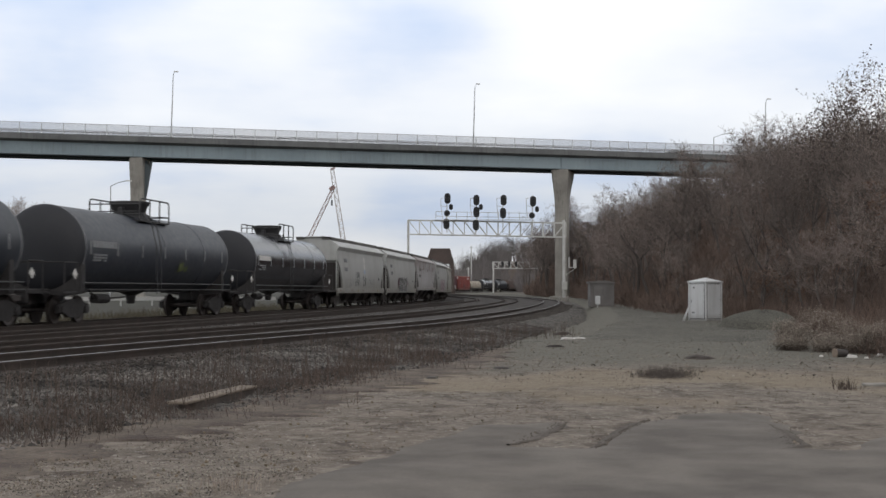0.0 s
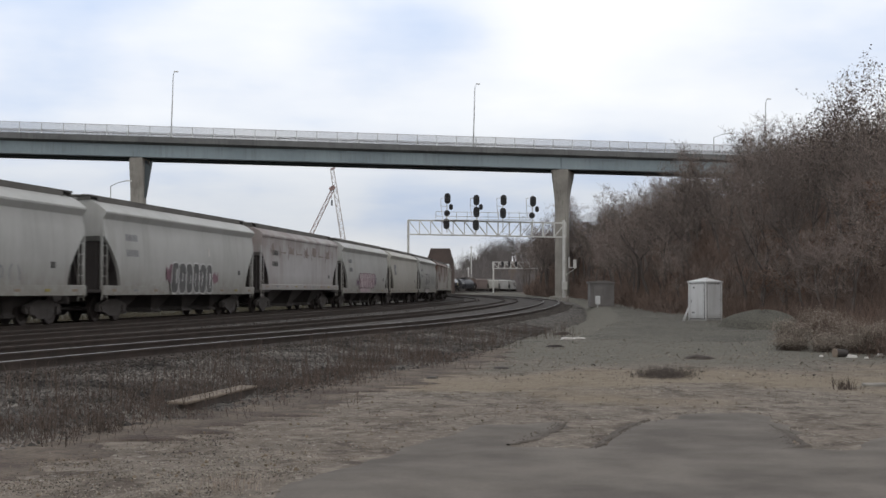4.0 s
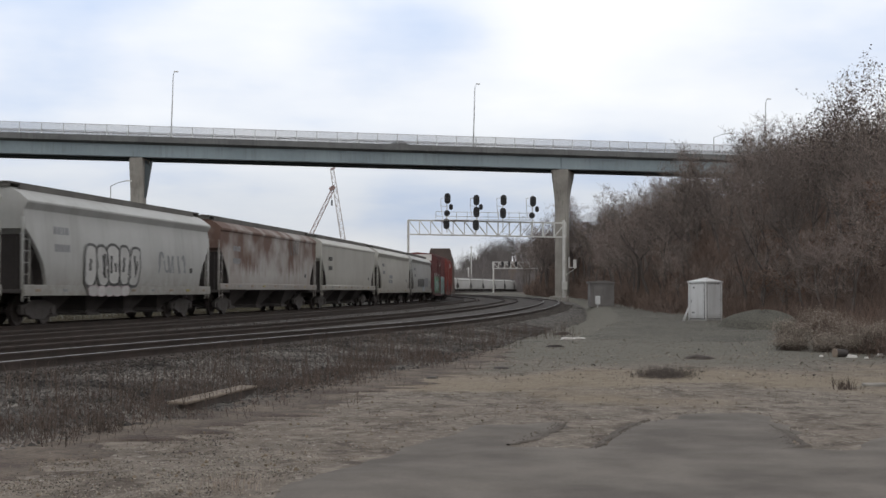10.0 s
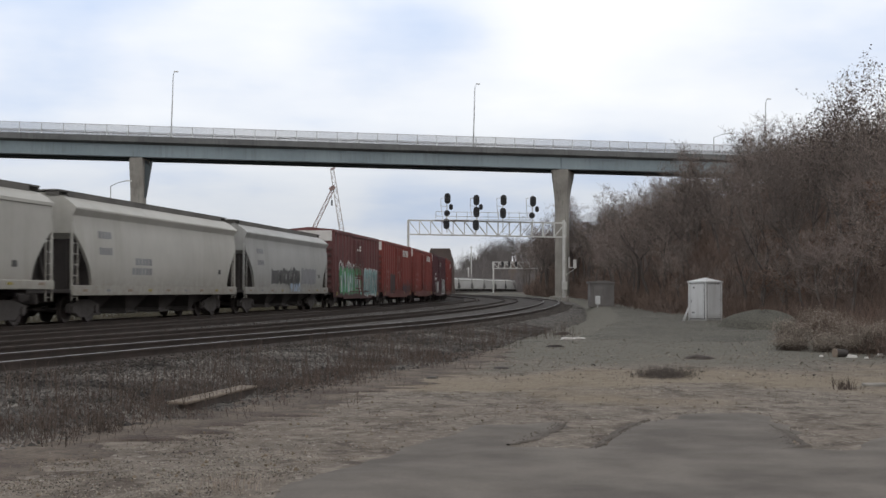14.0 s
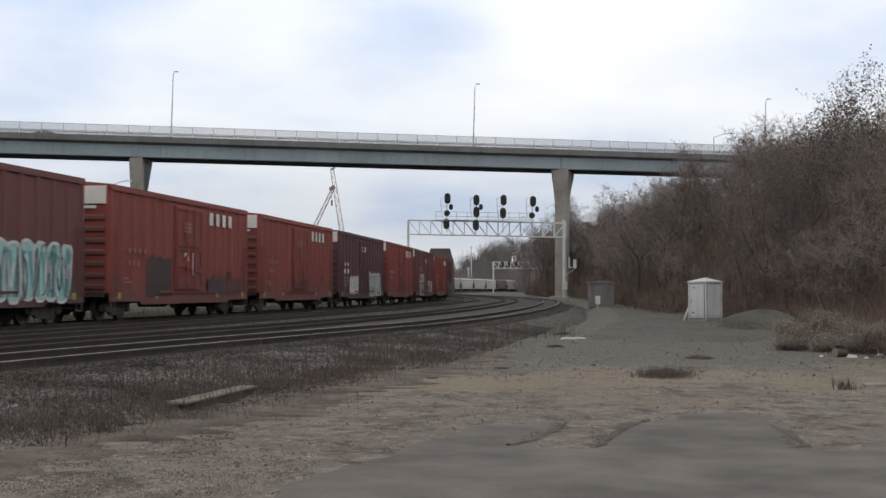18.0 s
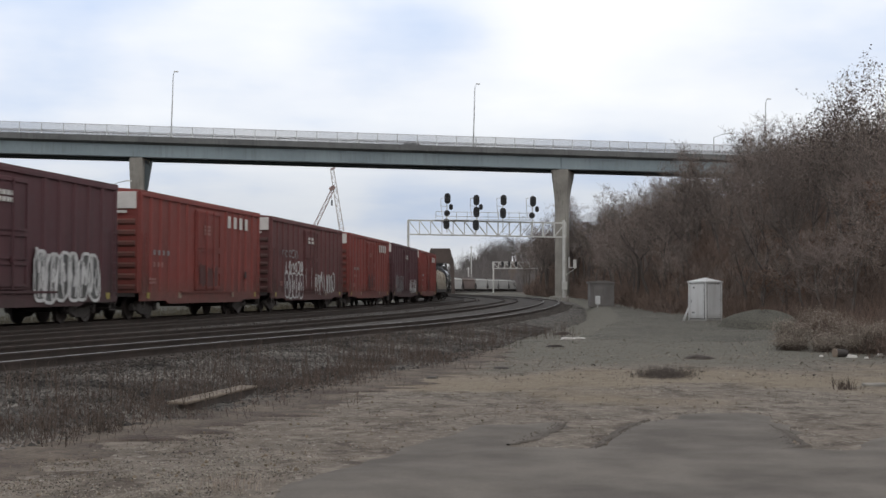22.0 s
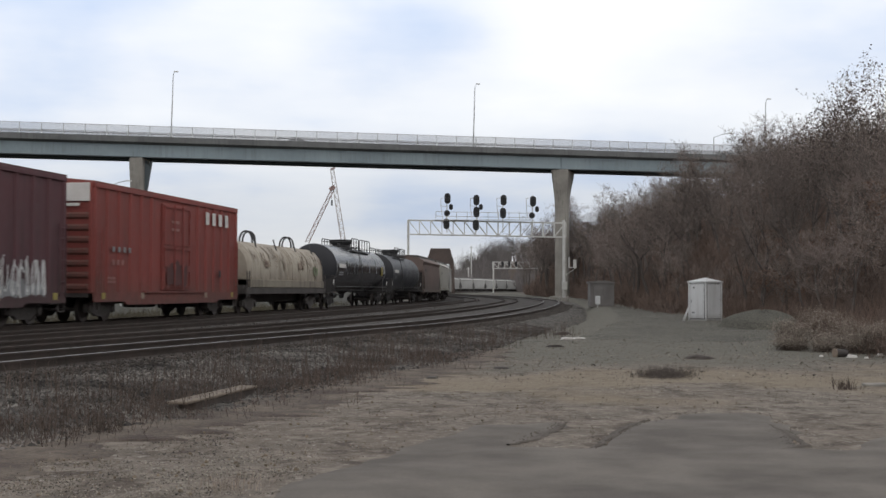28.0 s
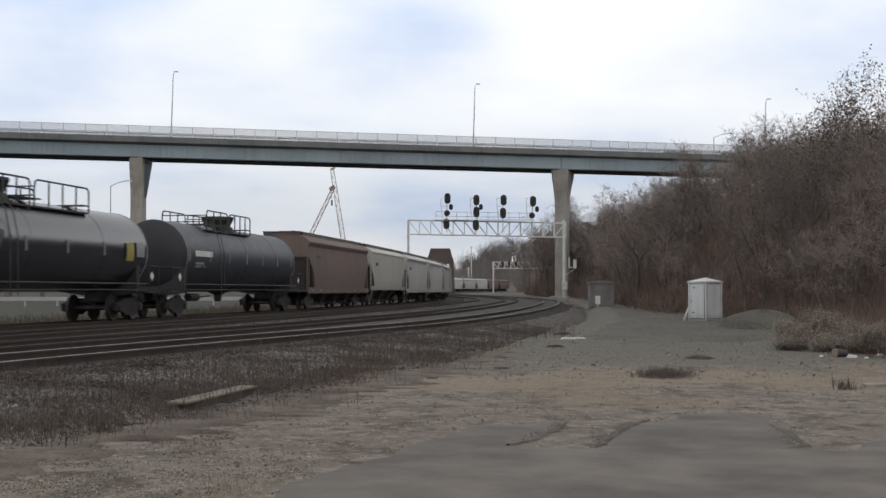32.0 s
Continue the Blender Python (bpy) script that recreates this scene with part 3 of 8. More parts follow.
def ground_z(x, y):
    """Height of the ground: a yard that climbs gently to the track level, a steep wooded bank on the right, low land on the left."""
    z = -0.5 + 0.5 * smooth01((y - 70) / 90) + 0.55 * smooth01((y - 210) / 170)
    rise = x - foot(y)
    if rise > 0:
        bank = 21.0 * (1 - math.exp(-rise * 0.72 / 16.0)) * smooth01(rise / 4.0) * (1.0 if y > 120 else 0.72 + 0.28 * smooth01((y - 20) / 100))
        bank *= 1 - 0.45 * smooth01((y - 330) / 120)
        z += bank + 0.5 * min(rise / 6, 1) * noise.noise(Vector((x * 0.16, y * 0.16, 0)))
    if y > 500:
        z += 13.0 * smooth01((y - 500) / 55) * smooth01((x + 12) / 45)
    if -22 < y < 300 and -30 < x < 18:
        q, _ = on_line(y - 41)
        if q.x - 5 < x < on_line(y - 41, TRACKS["siding"](y - 41) + 4.0)[0].x:
            z -= 0.4
    d = abs(x) + abs(y - 20)
    if d < 70:
        z += 0.035 * noise.noise(Vector((x * 0.5, y * 0.5, 5))) + 0.012 * noise.noise(Vector((x * 2.1, y * 2.1, 9)))
    return z


def axis_points(fine0, fine1, step, reach0, reach1, growth=1.18):
    pts = list(np.arange(fine0, fine1 + 1e-6, step))
    for sign, end, start in ((1, reach1, fine1), (-1, reach0, fine0)):
        p, w = start, step
        while (end - p) * sign > 0:
            w *= growth
            p += sign * w
            pts.append(p)
    return sorted(pts)


def build_ground():
    xs = axis_points(-14, 30, 0.8, -3600, 3600)
    ys = axis_points(6, 60, 0.8, -3000, 3800, 1.07)
    s = Shape()
    s.v = [(x, y, ground_z(x, y)) for y in ys for x in xs]
    n = len(xs)
    s.f = [(j * n + i, j * n + i + 1, (j + 1) * n + i + 1, (j + 1) * n + i) for j in range(len(ys) - 1) for i in range(n - 1)]
    me = s.fast_mesh("ground")
    me.shade_smooth()
    me.materials.append(M_DIRT)
    me.materials.append(M_LITTER)
    me.materials.append(M_VERGE)

    def cover(p):
        if p[0] > foot(p[1]) + 0.3 or (p[1] > 500 and p[0] > -40):
            return 1
        return 2 if p[0] < on_line(p[1] - 41, -5.0)[0].x else 0

    wood = np.array([cover(s.v[f[0]]) for f in s.f], dtype=np.int32)
    me.polygons.foreach_set("material_index", wood)
    ob = new("ground", me)
    return tagged(ob, "dry tan dirt yard and wooded bank of leaf litter", "ground", kind="structure")


build_ground()


def strip(name, material, rows, label, category="ground", kind="structure"):
    """A band of ground: rows of equal numbers of points across it."""
    s = Shape()
    n = len(rows[0])
    s.v = [p for r in rows for p in r]
    s.f = [(j * n + i, j * n + i + 1, (j + 1) * n + i + 1, (j + 1) * n + i) for j in range(len(rows) - 1) for i in range(n - 1)]
    me = s.fast_mesh(name)
    me.shade_smooth()
    me.materials.append(material)
    return tagged(new(name, me), label, category, kind=kind)


def shoulder_reach(s):
    return 3.8 - 2.2 * smooth01((s + 12) / 24) - 1.1 * (1 - smooth01((s + 31) / 12))


def build_bed():
    """The ballast bed under all tracks, and its stony shoulder."""
    rows = []
    for s in np.arange(-75, 700, 1.0):
        right = TRACKS["siding"](s) + 0.95
        z = grade(s)
        p, a = on_line(s)
        across = []
        for d, h in ((-7.5, -0.9), (-4.0, -0.2), (-2.0, -0.14), (2.0, -0.17), (4.0, -0.14), (5.4, -0.17), (TRACKS["near"](s), -0.14), (right - 0.95, -0.14), (right, -0.165), (right + 0.5, -0.235)):
            across.append((d, h))
        reach = shoulder_reach(s) * (1 + 0.3 * noise.noise(Vector((s * 0.45, 0, 3))) + 0.22 * noise.noise(Vector((s * 1.4, 0, 5))))
        for f in (0.25, 0.5, 0.75, 1.0):
            across.append((right + 0.5 + reach * f, None if f == 1.0 else -0.235 - 0.29 * f * (1 - smooth01((s - 60) / 80))))
        row = []
        for i, (d, h) in enumerate(across):
            q, _ = on_line(s, d)
            if h is None:
                zz = ground_z(q.x, q.y) - 0.03
            else:
                zz = z + h + (0.05 if i > 8 else 0.02) * noise.noise(Vector((q.x * 1.3, q.y * 1.3, 2)))
            row.append((q.x, q.y, zz))
        rows.append(row)
    cut = 9
    strip("track_bed", M_BED, [r[:cut + 1] for r in rows], "dark oil-stained ballast bed under the tracks")
    strip("ballast_shoulder", M_BALLAST, [r[cut:] for r in rows], "grey crushed-stone ballast shoulder beside the nearest track")


def build_margin():
    """Brown weedy dirt between the foot of the ballast and the bare yard, with a ragged outer edge."""
    rows = []
    for s in np.arange(-33, -3, 0.2):
        base, reach = TRACKS["siding"](s) + 1.45, shoulder_reach(s)
        width = max(0.25, 1.1 + 1.1 * noise.noise(Vector((s * 0.9, 2, 0))) + 0.9 * noise.noise(Vector((s * 2.7, 5, 0)))) * (1 - 0.6 * smooth01((s + 12) / 9))
        row = []
        for d, up in ((reach * 0.72, None), (reach, 0.02), (reach + width * 0.5, 0.02), (reach + width * 0.85, 0.012), (reach + width, -0.02)):
            q, _ = on_line(s, base + d)
            z = -0.235 - 0.29 * 0.72 - 0.02 if up is None else ground_z(q.x, q.y) + up + 0.012 * noise.noise(Vector((q.x * 3, q.y * 3, 1)))
            row.append((q.x, q.y, z))
        rows.append(row)
    strip("weedy_margin", M_MARGIN, rows, "brown weedy dirt along the foot of the ballast")


build_bed()
build_margin()


def build_tracks():
    tie_mesh = cached("tie", lambda: Shape().box(-0.115, 0.115, -1.3, 1.3, -0.33, -0.165, 0.012))
    for name, side in TRACKS.items():
        root = thing("track_" + name, pose(0, 0, 0), "rusty steel rails on dark timber ties in ballast", "railway track", kind="structure")
        s0 = -75.0
        grid = list(np.arange(s0, 640, 2.0))
        for off in (-0.755, 0.755):
            foot_ring, head_ring, top = [], [], []
            for s in grid:
                def at(d, z):
                    p, _ = on_line(s, side(s) + off + d)
                    return (p.x, p.y, p.z + z)
                foot_ring.append([at(d, z) for d, z in ((-0.07, -0.165), (0.07, -0.165), (0.012, -0.135), (0.012, -0.045), (-0.012, -0.045), (-0.012, -0.135))])
                head_ring.append([at(d, z) for d, z in ((-0.037, -0.045), (0.037, -0.045), (0.037, -0.004), (-0.037, -0.004))])
                top.append([at(d, z) for d, z in ((-0.033, -0.004), (0.033, -0.004), (0.03, 0.002), (-0.03, 0.002))])
            rail = part("rail", Shape().loft(foot_ring).loft(head_ring), M_RAIL, root)
            part("rail_head", Shape().loft(top), M_RAILTOP if name == "siding" else M_RAIL, rail, "worn running surface")
        rest = Shape()
        box = Shape().box(-0.115, 0.115, -1.3, 1.3, -0.33, -0.165)
        k = 0
        for s in np.arange(s0, 560, 0.55):
            p, a = on_line(s, side(s))
            m = Matrix.Translation(p) @ Matrix.Rotation(math.pi / 2 - a + random.uniform(-0.02, 0.02), 4, "Z")
            if name == "siding" and -24 < s < 70:
                part("tie", tie_mesh, M_TIE, root, m=m)
            else:
                rest.add([m @ Vector(v) for v in box.v], box.f)
            k += 1
        me = rest.fast_mesh("ties")
        tagged(part("ties", me, M_TIE, root), kind="stuff")


build_tracks()


def asphalt_sheet(outline):
    """A worn asphalt apron: a thin sheet whose ragged edge sinks into the dirt."""
    xs, ys = np.arange(-3.2, 9.2, 0.1), np.arange(5.0, 17.8, 0.1)
    X, Y = np.meshgrid(xs, ys)
    inside = np.zeros(X.shape, bool)
    far = np.full(X.shape, 99.0)
    for (x0, y0), (x1, y1) in zip(outline, outline[1:] + outline[:1]):
        inside ^= ((y0 > Y) != (y1 > Y)) & (X < (x1 - x0) * (Y - y0) / (y1 - y0 + 1e-9) + x0)
        f = np.clip(((X - x0) * (x1 - x0) + (Y - y0) * (y1 - y0)) / ((x1 - x0) ** 2 + (y1 - y0) ** 2), 0, 1)
        far = np.minimum(far, np.hypot(X - x0 - f * (x1 - x0), Y - y0 - f * (y1 - y0)))
    s = Shape()
    n = len(xs)
    sd = np.where(inside, far, -far)
    for j in range(len(ys)):
        for i in range(n):
            x, y = X[j, i], Y[j, i]
            d = sd[j, i] + 0.16 * noise.noise(Vector((x * 1.6, y * 1.0, 1))) + 0.07 * noise.noise(Vector((x * 5, y * 3, 4)))
            s.v.append((x, y, ground_z(x, y) + min(max(d * 0.11, -0.06), 0.014) + 0.012 * noise.noise(Vector((x * 0.8, y * 0.6, 6)))))
    s.f = [(j * n + i, j * n + i + 1, (j + 1) * n + i + 1, (j + 1) * n + i) for j in range(len(ys) - 1) for i in range(n - 1) if sd[j, i] > -0.5]
    me = s.fast_mesh("asphalt")
    me.shade_smooth()
    me.materials.append(M_ASPHALT)
    return tagged(new("asphalt", me), "worn grey asphalt apron with broken lobed edges", "pavement", kind="structure")


def build_yard_surfaces():
    asphalt_sheet([(-2.6, 5), (-1.31, 9.9), (-0.83, 11.6), (-0.26, 13.5), (0.45, 15.2), (1.4, 15.5), (1.1, 14.3), (0.72, 13.4), (1.5, 13.1), (1.72, 13.6), (2.3, 15.7), (3.3, 17.0), (4.1, 16.9), (3.9, 14.2), (3.6, 13.1), (4.1, 13.1), (4.8, 14.0), (7.5, 14.6), (9, 5)])
    for k, line in enumerate([[(0.70, 13.45), (0.95, 13.9), (1.25, 14.7), (1.45, 15.4)], [(1.5, 13.0), (1.75, 13.9), (2.2, 15.3), (2.5, 15.9)], [(3.35, 13.0), (3.7, 13.3), (3.78, 14.2), (3.8, 15.2)]]):
        rows = []
        pts = []
        for (x0, y0), (x1, y1) in zip(line, line[1:]):
            pts += [(x0 + (x1 - x0) * i / 14 + random.uniform(-0.03, 0.03), y0 + (y1 - y0) * i / 14) for i in range(14)]
        for i, (x, y) in enumerate(pts):
            w = 0.012 + 0.04 * noise.noise(Vector((x * 5, y * 5, k))) + 0.045 * math.sin(math.pi * i / len(pts))
            rows.append([(x + d * w, y, ground_z(x + d * w, y) + (0.02 if abs(d) < 1 else 0.004)) for d in (-1, -0.4, 0.4, 1)])
        strip("asphalt_break", M_ASPHALT_DARK, rows, "dark crumbled edge of the asphalt")
    rows = []
    for y in np.concatenate([np.arange(36, 90, 1.0), np.arange(90, 300, 4.0)]):
        left = on_line(y - 41, TRACKS["siding"](y - 41) + 5.2)[0].x if y > 41 else -0.6 - (y - 22) * 0.02
        right = foot(y) - 0.2
        left = min(left, right - 1.5)
        if y < 46:
            right -= (46 - y) * 0.35
            left += (46 - y) * 0.25
        w = [left + (right - left) * f for f in (0, 0.12, 0.3, 0.5, 0.7, 0.88, 1.0)]
        e = 0.5 * noise.noise(Vector((y * 0.35, 3, 0)))
        rows.append([(x + (e if i in (0,) else 0), y, ground_z(x, y) + (-0.02 if i in (0, 6) else 0.02 + 0.02 * noise.noise(Vector((x, y * 0.6, 8))) - 0.06 * max(0.0, 1 - (y - 36) / 6))) for i, x in enumerate(w)])
    strip("gravel_road", M_GRAVEL, rows, "greenish grey gravel service road along the tracks", "road")


build_yard_surfaces()

# ---- freight cars: x along the train (towards its rear), -y the side towards the yard, z = 0 on the rails ----
WHEEL_R = 0.457


def wheelset_shape():
    s = Shape()
    for y in (-0.755, 0.755):
        sg = 1 if y > 0 else -1
        s.disc((0, y, 0), "y", [(-0.07 * sg, 0.19), (-0.06 * sg, 0.49), (-0.03 * sg, 0.49), (-0.03 * sg, 0.457), (0.06 * sg, 0.452), (0.06 * sg, 0.37), (0.03 * sg, 0.33), (0.05 * sg, 0.12), (0.07 * sg, 0.11)], 22)
        for i in range(3):
            a = 2 * math.pi * i / 3
            s.disc((0.16 * math.cos(a) * 0.8, y + 0.10 * sg, 0.16 * math.sin(a) * 0.8), "y", [(-0.02, 0.02), (0.02, 0.02)], 6)
    return s.rod((0, -1.02, 0), (0, 1.02, 0), 0.085, n=10)


def side_frame_shape():
    """Cast frame of a truck, with its pedestals, spring window and bearing ends."""
    s = Shape()
    top = [(-1.16, 0.36), (-1.16, 0.62), (-0.75, 0.70), (-0.38, 0.80), (0.38, 0.80), (0.75, 0.70), (1.16, 0.62), (1.16, 0.36), (0.72, 0.36), (0.40, 0.20), (-0.40, 0.20), (-0.72, 0.36)]
    s.loft([[(x, y, z) for x, z in top] for y in (-0.07, 0.07)])
    for x in (-0.89, 0.89):
        s.disc((x, 0, WHEEL_R), "y", [(-0.13, 0.10), (-0.12, 0.14), (0.1, 0.14)], 12)
    for x in (-0.22, 0.0, 0.22):
        s.rod((x, 0, 0.26), (x, 0, 0.56), 0.09, n=8)
    return s


def add_truck(car, x, grime=None):
    grime = grime or M_UNDER
    bolster = part("truck", cached("truck_bolster", lambda: Shape().box(-0.2, 0.2, -1.0, 1.0, 0.50, 0.72, 0.03).box(-0.75, 0.75, -0.12, 0.12, 0.45, 0.6, 0.02).disc((0, 0, 0.76), "z", [(-0.06, 0.3), (0.06, 0.3)], 14)), grime, car, "grimy four-wheel truck", pose(x, 0, 0))
    for y in (-1.0, 1.0):
        part("side_frame", cached("side_frame", side_frame_shape), grime, bolster, m=pose(0, y, 0))
    for dx in (-0.89, 0.89):
        part("wheelset", cached("wheelset", wheelset_shape, True), M_WHEEL, bolster, "steel wheels on an axle", pose(dx, 0, WHEEL_R))
    return bolster


def coupler_shape():
    return Shape().box(-0.1, 0.62, -0.09, 0.09, -0.09, 0.09, 0.02).box(0.52, 0.86, -0.16, 0.16, -0.15, 0.15, 0.04).box(-0.2, 0.0, -0.3, 0.3, -0.22, 0.2, 0.03)


def add_couplers(car, half):
    for sg in (-1, 1):
        part("coupler", cached("coupler", coupler_shape), M_UNDER, car, m=pose(sg * half, 0, 0.84, 0, 0, 0 if sg > 0 else 180))
        part("air_hose", cached("air_hose", lambda: Shape().path([(0, 0, 0), (0.14, 0, -0.06), (0.25, 0, -0.28), (0.42, 0, -0.4)], 0.028, 6)), M_BLACK, car, m=pose(sg * half, -0.34 * sg, 0.78, 0, 0, 0 if sg > 0 else 180))


def ladder_shape(h, w=0.42, rungs=6):
    s = Shape()
    for x in (-w / 2, w / 2):
        s.bar((x, 0, 0), (x, 0, h), 0.035)
    for i in range(rungs):
        z = 0.12 + (h - 0.24) * i / (rungs - 1)
        s.rod((-w / 2, 0, z), (w / 2, 0, z), 0.013, n=5)
    return s


def text_bars(car, x, z, w, h, y_of, material, lines=1, blocks=4, name="lettering", label="", gap=0.28, slab=0.012):
    """Plain bars in the place of painted letters on the yard side."""
    s = Shape()
    lh = h / lines
    for j in range(lines):
        bw = w / blocks
        for i in range(blocks):
            if lines > 1 and random.random() < 0.12:
                continue
            x0, x1 = x + i * bw, x + (i + 1) * bw - bw * gap
            z1, z0 = z + h - j * lh, z + h - (j + 1) * lh + lh * 0.3
            y0, y1 = -y_of(z0) - slab, -y_of(z1) - slab
            if lines == 1 and blocks > 1 and h > 0.5:
                s = Shape()
            s.add([(x0, y0, z0), (x1, y0, z0), (x1, y1, z1), (x0, y1, z1), (x0, y0 + slab, z0), (x1, y0 + slab, z0), (x1, y1 + slab, z1), (x0, y1 + slab, z1)], [(0, 1, 2, 3), (7, 6, 5, 4), (0, 4, 5, 1), (3, 2, 6, 7), (0, 3, 7, 4), (1, 5, 6, 2)])
            if lines == 1 and blocks > 1 and h > 0.5:
                part(name.rstrip("s"), s, material, car, label)
                s = Shape()
    return part(name, s, material, car, label) if s.v else None


def spray(car, x0, x1, z0, z1, y_of, material, seed, letters=5, stroke=0.11, label="sprayed graffiti strokes", off=0.014, strokes=3, name="graffiti"):
    """Unreadable painted scrawl: bent strokes side by side on the yard side."""
    rng = random.Random(seed)
    s = Shape()
    w = (x1 - x0) / letters
    last = None
    for i in range(letters):
        if i:
            last = part(name, s.fast_mesh(name), material, car, label)
            s = Shape()
        for _ in range(strokes):
            cx = x0 + w * (i + 0.5)
            n = 9
            a0, a1 = rng.uniform(0, 6.28), rng.choice((-1, 1)) * rng.uniform(2.2, 5.0)
            rx, rz = w * rng.uniform(0.2, 0.5), (z1 - z0) * rng.uniform(0.3, 0.5)
            lean = rng.uniform(-0.2, 0.3)
            straight, off_x = rng.random() < 0.55, rng.uniform(-0.4, 0.4) * w
            oz = rng.uniform(-0.12, 0.12) * (z1 - z0)
            pts = []
            bow, dx = rng.uniform(-0.12, 0.12), rng.uniform(-0.9, 0.9)
            for k in range(n):
                a = a0 + a1 * k / (n - 1)
                zz = (z0 + z1) / 2 + oz + rz * math.sin(a)
                if straight:
                    f = k / (n - 1)
                    zz = z0 + (z1 - z0) * (0.08 + 0.84 * f)
                    pts.append((cx + dx * w * 0.5 * (f - 0.5) + bow * math.sin(math.pi * f) + off_x, zz))
                    continue
                pts.append((cx + rx * math.cos(a) + lean * (zz - z0) * 0.3, min(max(zz, z0), z1)))
            half = stroke * rng.uniform(0.35, 0.6)
            ribbon = []
            for k, (xa, za) in enumerate(pts):
                (xp, zp), (xn, zn) = pts[max(k - 1, 0)], pts[min(k + 1, n - 1)]
                dx, dz = xn - xp, zn - zp
                ln = math.hypot(dx, dz) or 1
                for sg in (1, -1):
                    x, z = xa - sg * dz / ln * half, za + sg * dx / ln * half
                    ribbon.append((x, -y_of(z) - off, z))
            s.add(ribbon, [(2 * k, 2 * k + 1, 2 * k + 3, 2 * k + 2) for k in range(n - 1)])
    me = s.fast_mesh(name)
    return part(name, me, material, car, label)


def tag_letters(car, x0, x1, z0, z1, y_of, fill, line, seed, letters, off=0.02, rim=0.07, label="painted bubble graffiti"):
    """Unreadable swollen graffiti shapes: filled bodies with an outline and inner strokes."""
    rng = random.Random(seed)
    w, zc, hz = (x1 - x0) / letters, (z0 + z1) / 2, (z1 - z0) / 2
    for i in range(letters):
        body, edge = Shape(), Shape()
        cx, hw, lean, up = x0 + w * (i + 0.5), w * rng.uniform(0.44, 0.56), rng.uniform(-0.15, 0.25), rng.uniform(-0.08, 0.08) * hz
        ring = []
        for k in range(18):
            a = 2 * math.pi * k / 18
            c, s = math.cos(a), math.sin(a)
            bulge = 1 + rng.uniform(-0.16, 0.1)
            z = zc + up + hz * math.copysign(abs(s) ** 0.6, s) * (0.94 + 0.06 * bulge)
            ring.append((cx + hw * math.copysign(abs(c) ** 0.6, c) * bulge + lean * (z - zc), z))
        mid = (cx, zc + up)
        lay = lambda q, o: (q[0], -y_of(q[1]) - o, q[1])
        step = off + 0.004 * (i % 2)
        body.add([lay(mid, step)] + [lay(q, step) for q in ring], [(0, k + 1, (k + 1) % 18 + 1) for k in range(18)])
        grown = []
        for x, z in ring:
            d = math.hypot(x - mid[0], z - mid[1]) or 1
            grown.append((x + (x - mid[0]) / d * rim, z + (z - mid[1]) / d * rim))
        edge.add([lay(q, step + 0.006) for q in ring + grown], [(k, (k + 1) % 18, 18 + (k + 1) % 18, 18 + k) for k in range(18)])
        for _ in range(rng.choice((1, 2, 2))):
            sx, za, zb, h, tilt = mid[0] + rng.uniform(-0.45, 0.45) * hw, mid[1] - hz * rng.uniform(0.1, 0.65), mid[1] + hz * rng.uniform(0.1, 0.65), rim * rng.uniform(0.4, 1.0), rng.uniform(-0.3, 0.3)
            pts = [(sx + tilt * (z - mid[1]) + rng.uniform(-0.05, 0.05), z) for z in np.linspace(za, zb, 5)]
            edge.add([lay((x + d, z), step + 0.006) for x, z in pts for d in (-h, h)], [(2 * k, 2 * k + 1, 2 * k + 3, 2 * k + 2) for k in range(4)])
        letter = part("graffiti", body.fast_mesh("graffiti"), fill, car, label)
        if car.parent is None:
            part("outline", edge.fast_mesh("outline"), line, letter, "outline strokes of the graffiti")


def fill_patch(car, x0, x1, z0, z1, y_of, material, label, off=0.008, name="paint_patch", jag=0.18, seed=1):
    """A flat patch of paint with a ragged top."""
    rng = random.Random(seed)
    s = Shape()
    n, rows = max(int((x1 - x0) / 0.2), 2), 6
    for i in range(n + 1):
        x = x0 + (x1 - x0) * i / n
        top, low = z1 - jag * (z1 - z0) * rng.random(), z0 + jag * 0.5 * (z1 - z0) * rng.random()
        for j in range(rows + 1):
            z = low + (top - low) * j / rows
            s.v.append((x, -y_of(z) - off, z))
    m = rows + 1
    s.f = [(i * m + j, (i + 1) * m + j, (i + 1) * m + j + 1, i * m + j + 1) for i in range(n) for j in range(rows)]
    return part(name, s.fast_mesh(name), material, car, label)


def end_gear(car, half, width, paint, top=3.1):
    """Ladders, grab irons and brake wheel at both ends of a car."""
    for sg in (-1, 1):
        for y in (-width, width):
            part("ladder", cached("ladder_%.1f" % top, lambda: ladder_shape(top - 0.75, 0.42, 7)), paint, car, m=pose(sg * (half - 0.27), y + (0.05 if y > 0 else -0.05), 0.75))
        part("brake_wheel" if sg < 0 else "end_grab_iron", cached("brake_wheel" if sg < 0 else "end_grab", lambda: (Shape().disc((0, 0, 0), "x", [(-0.02, 0.28), (0.02, 0.28), (0.02, 0.24), (-0.02, 0.24)], 16).bar((0, -0.26, 0), (0, 0.26, 0), 0.03).bar((0, 0, -0.26), (0, 0, 0.26), 0.03)) if sg < 0 else Shape().path([(0, -0.3, 0), (0.06, -0.3, 0), (0.06, 0.3, 0), (0, 0.3, 0)], 0.015)), M_UNDER, car, m=pose(sg * (half - 0.03), 0.55, 2.2))


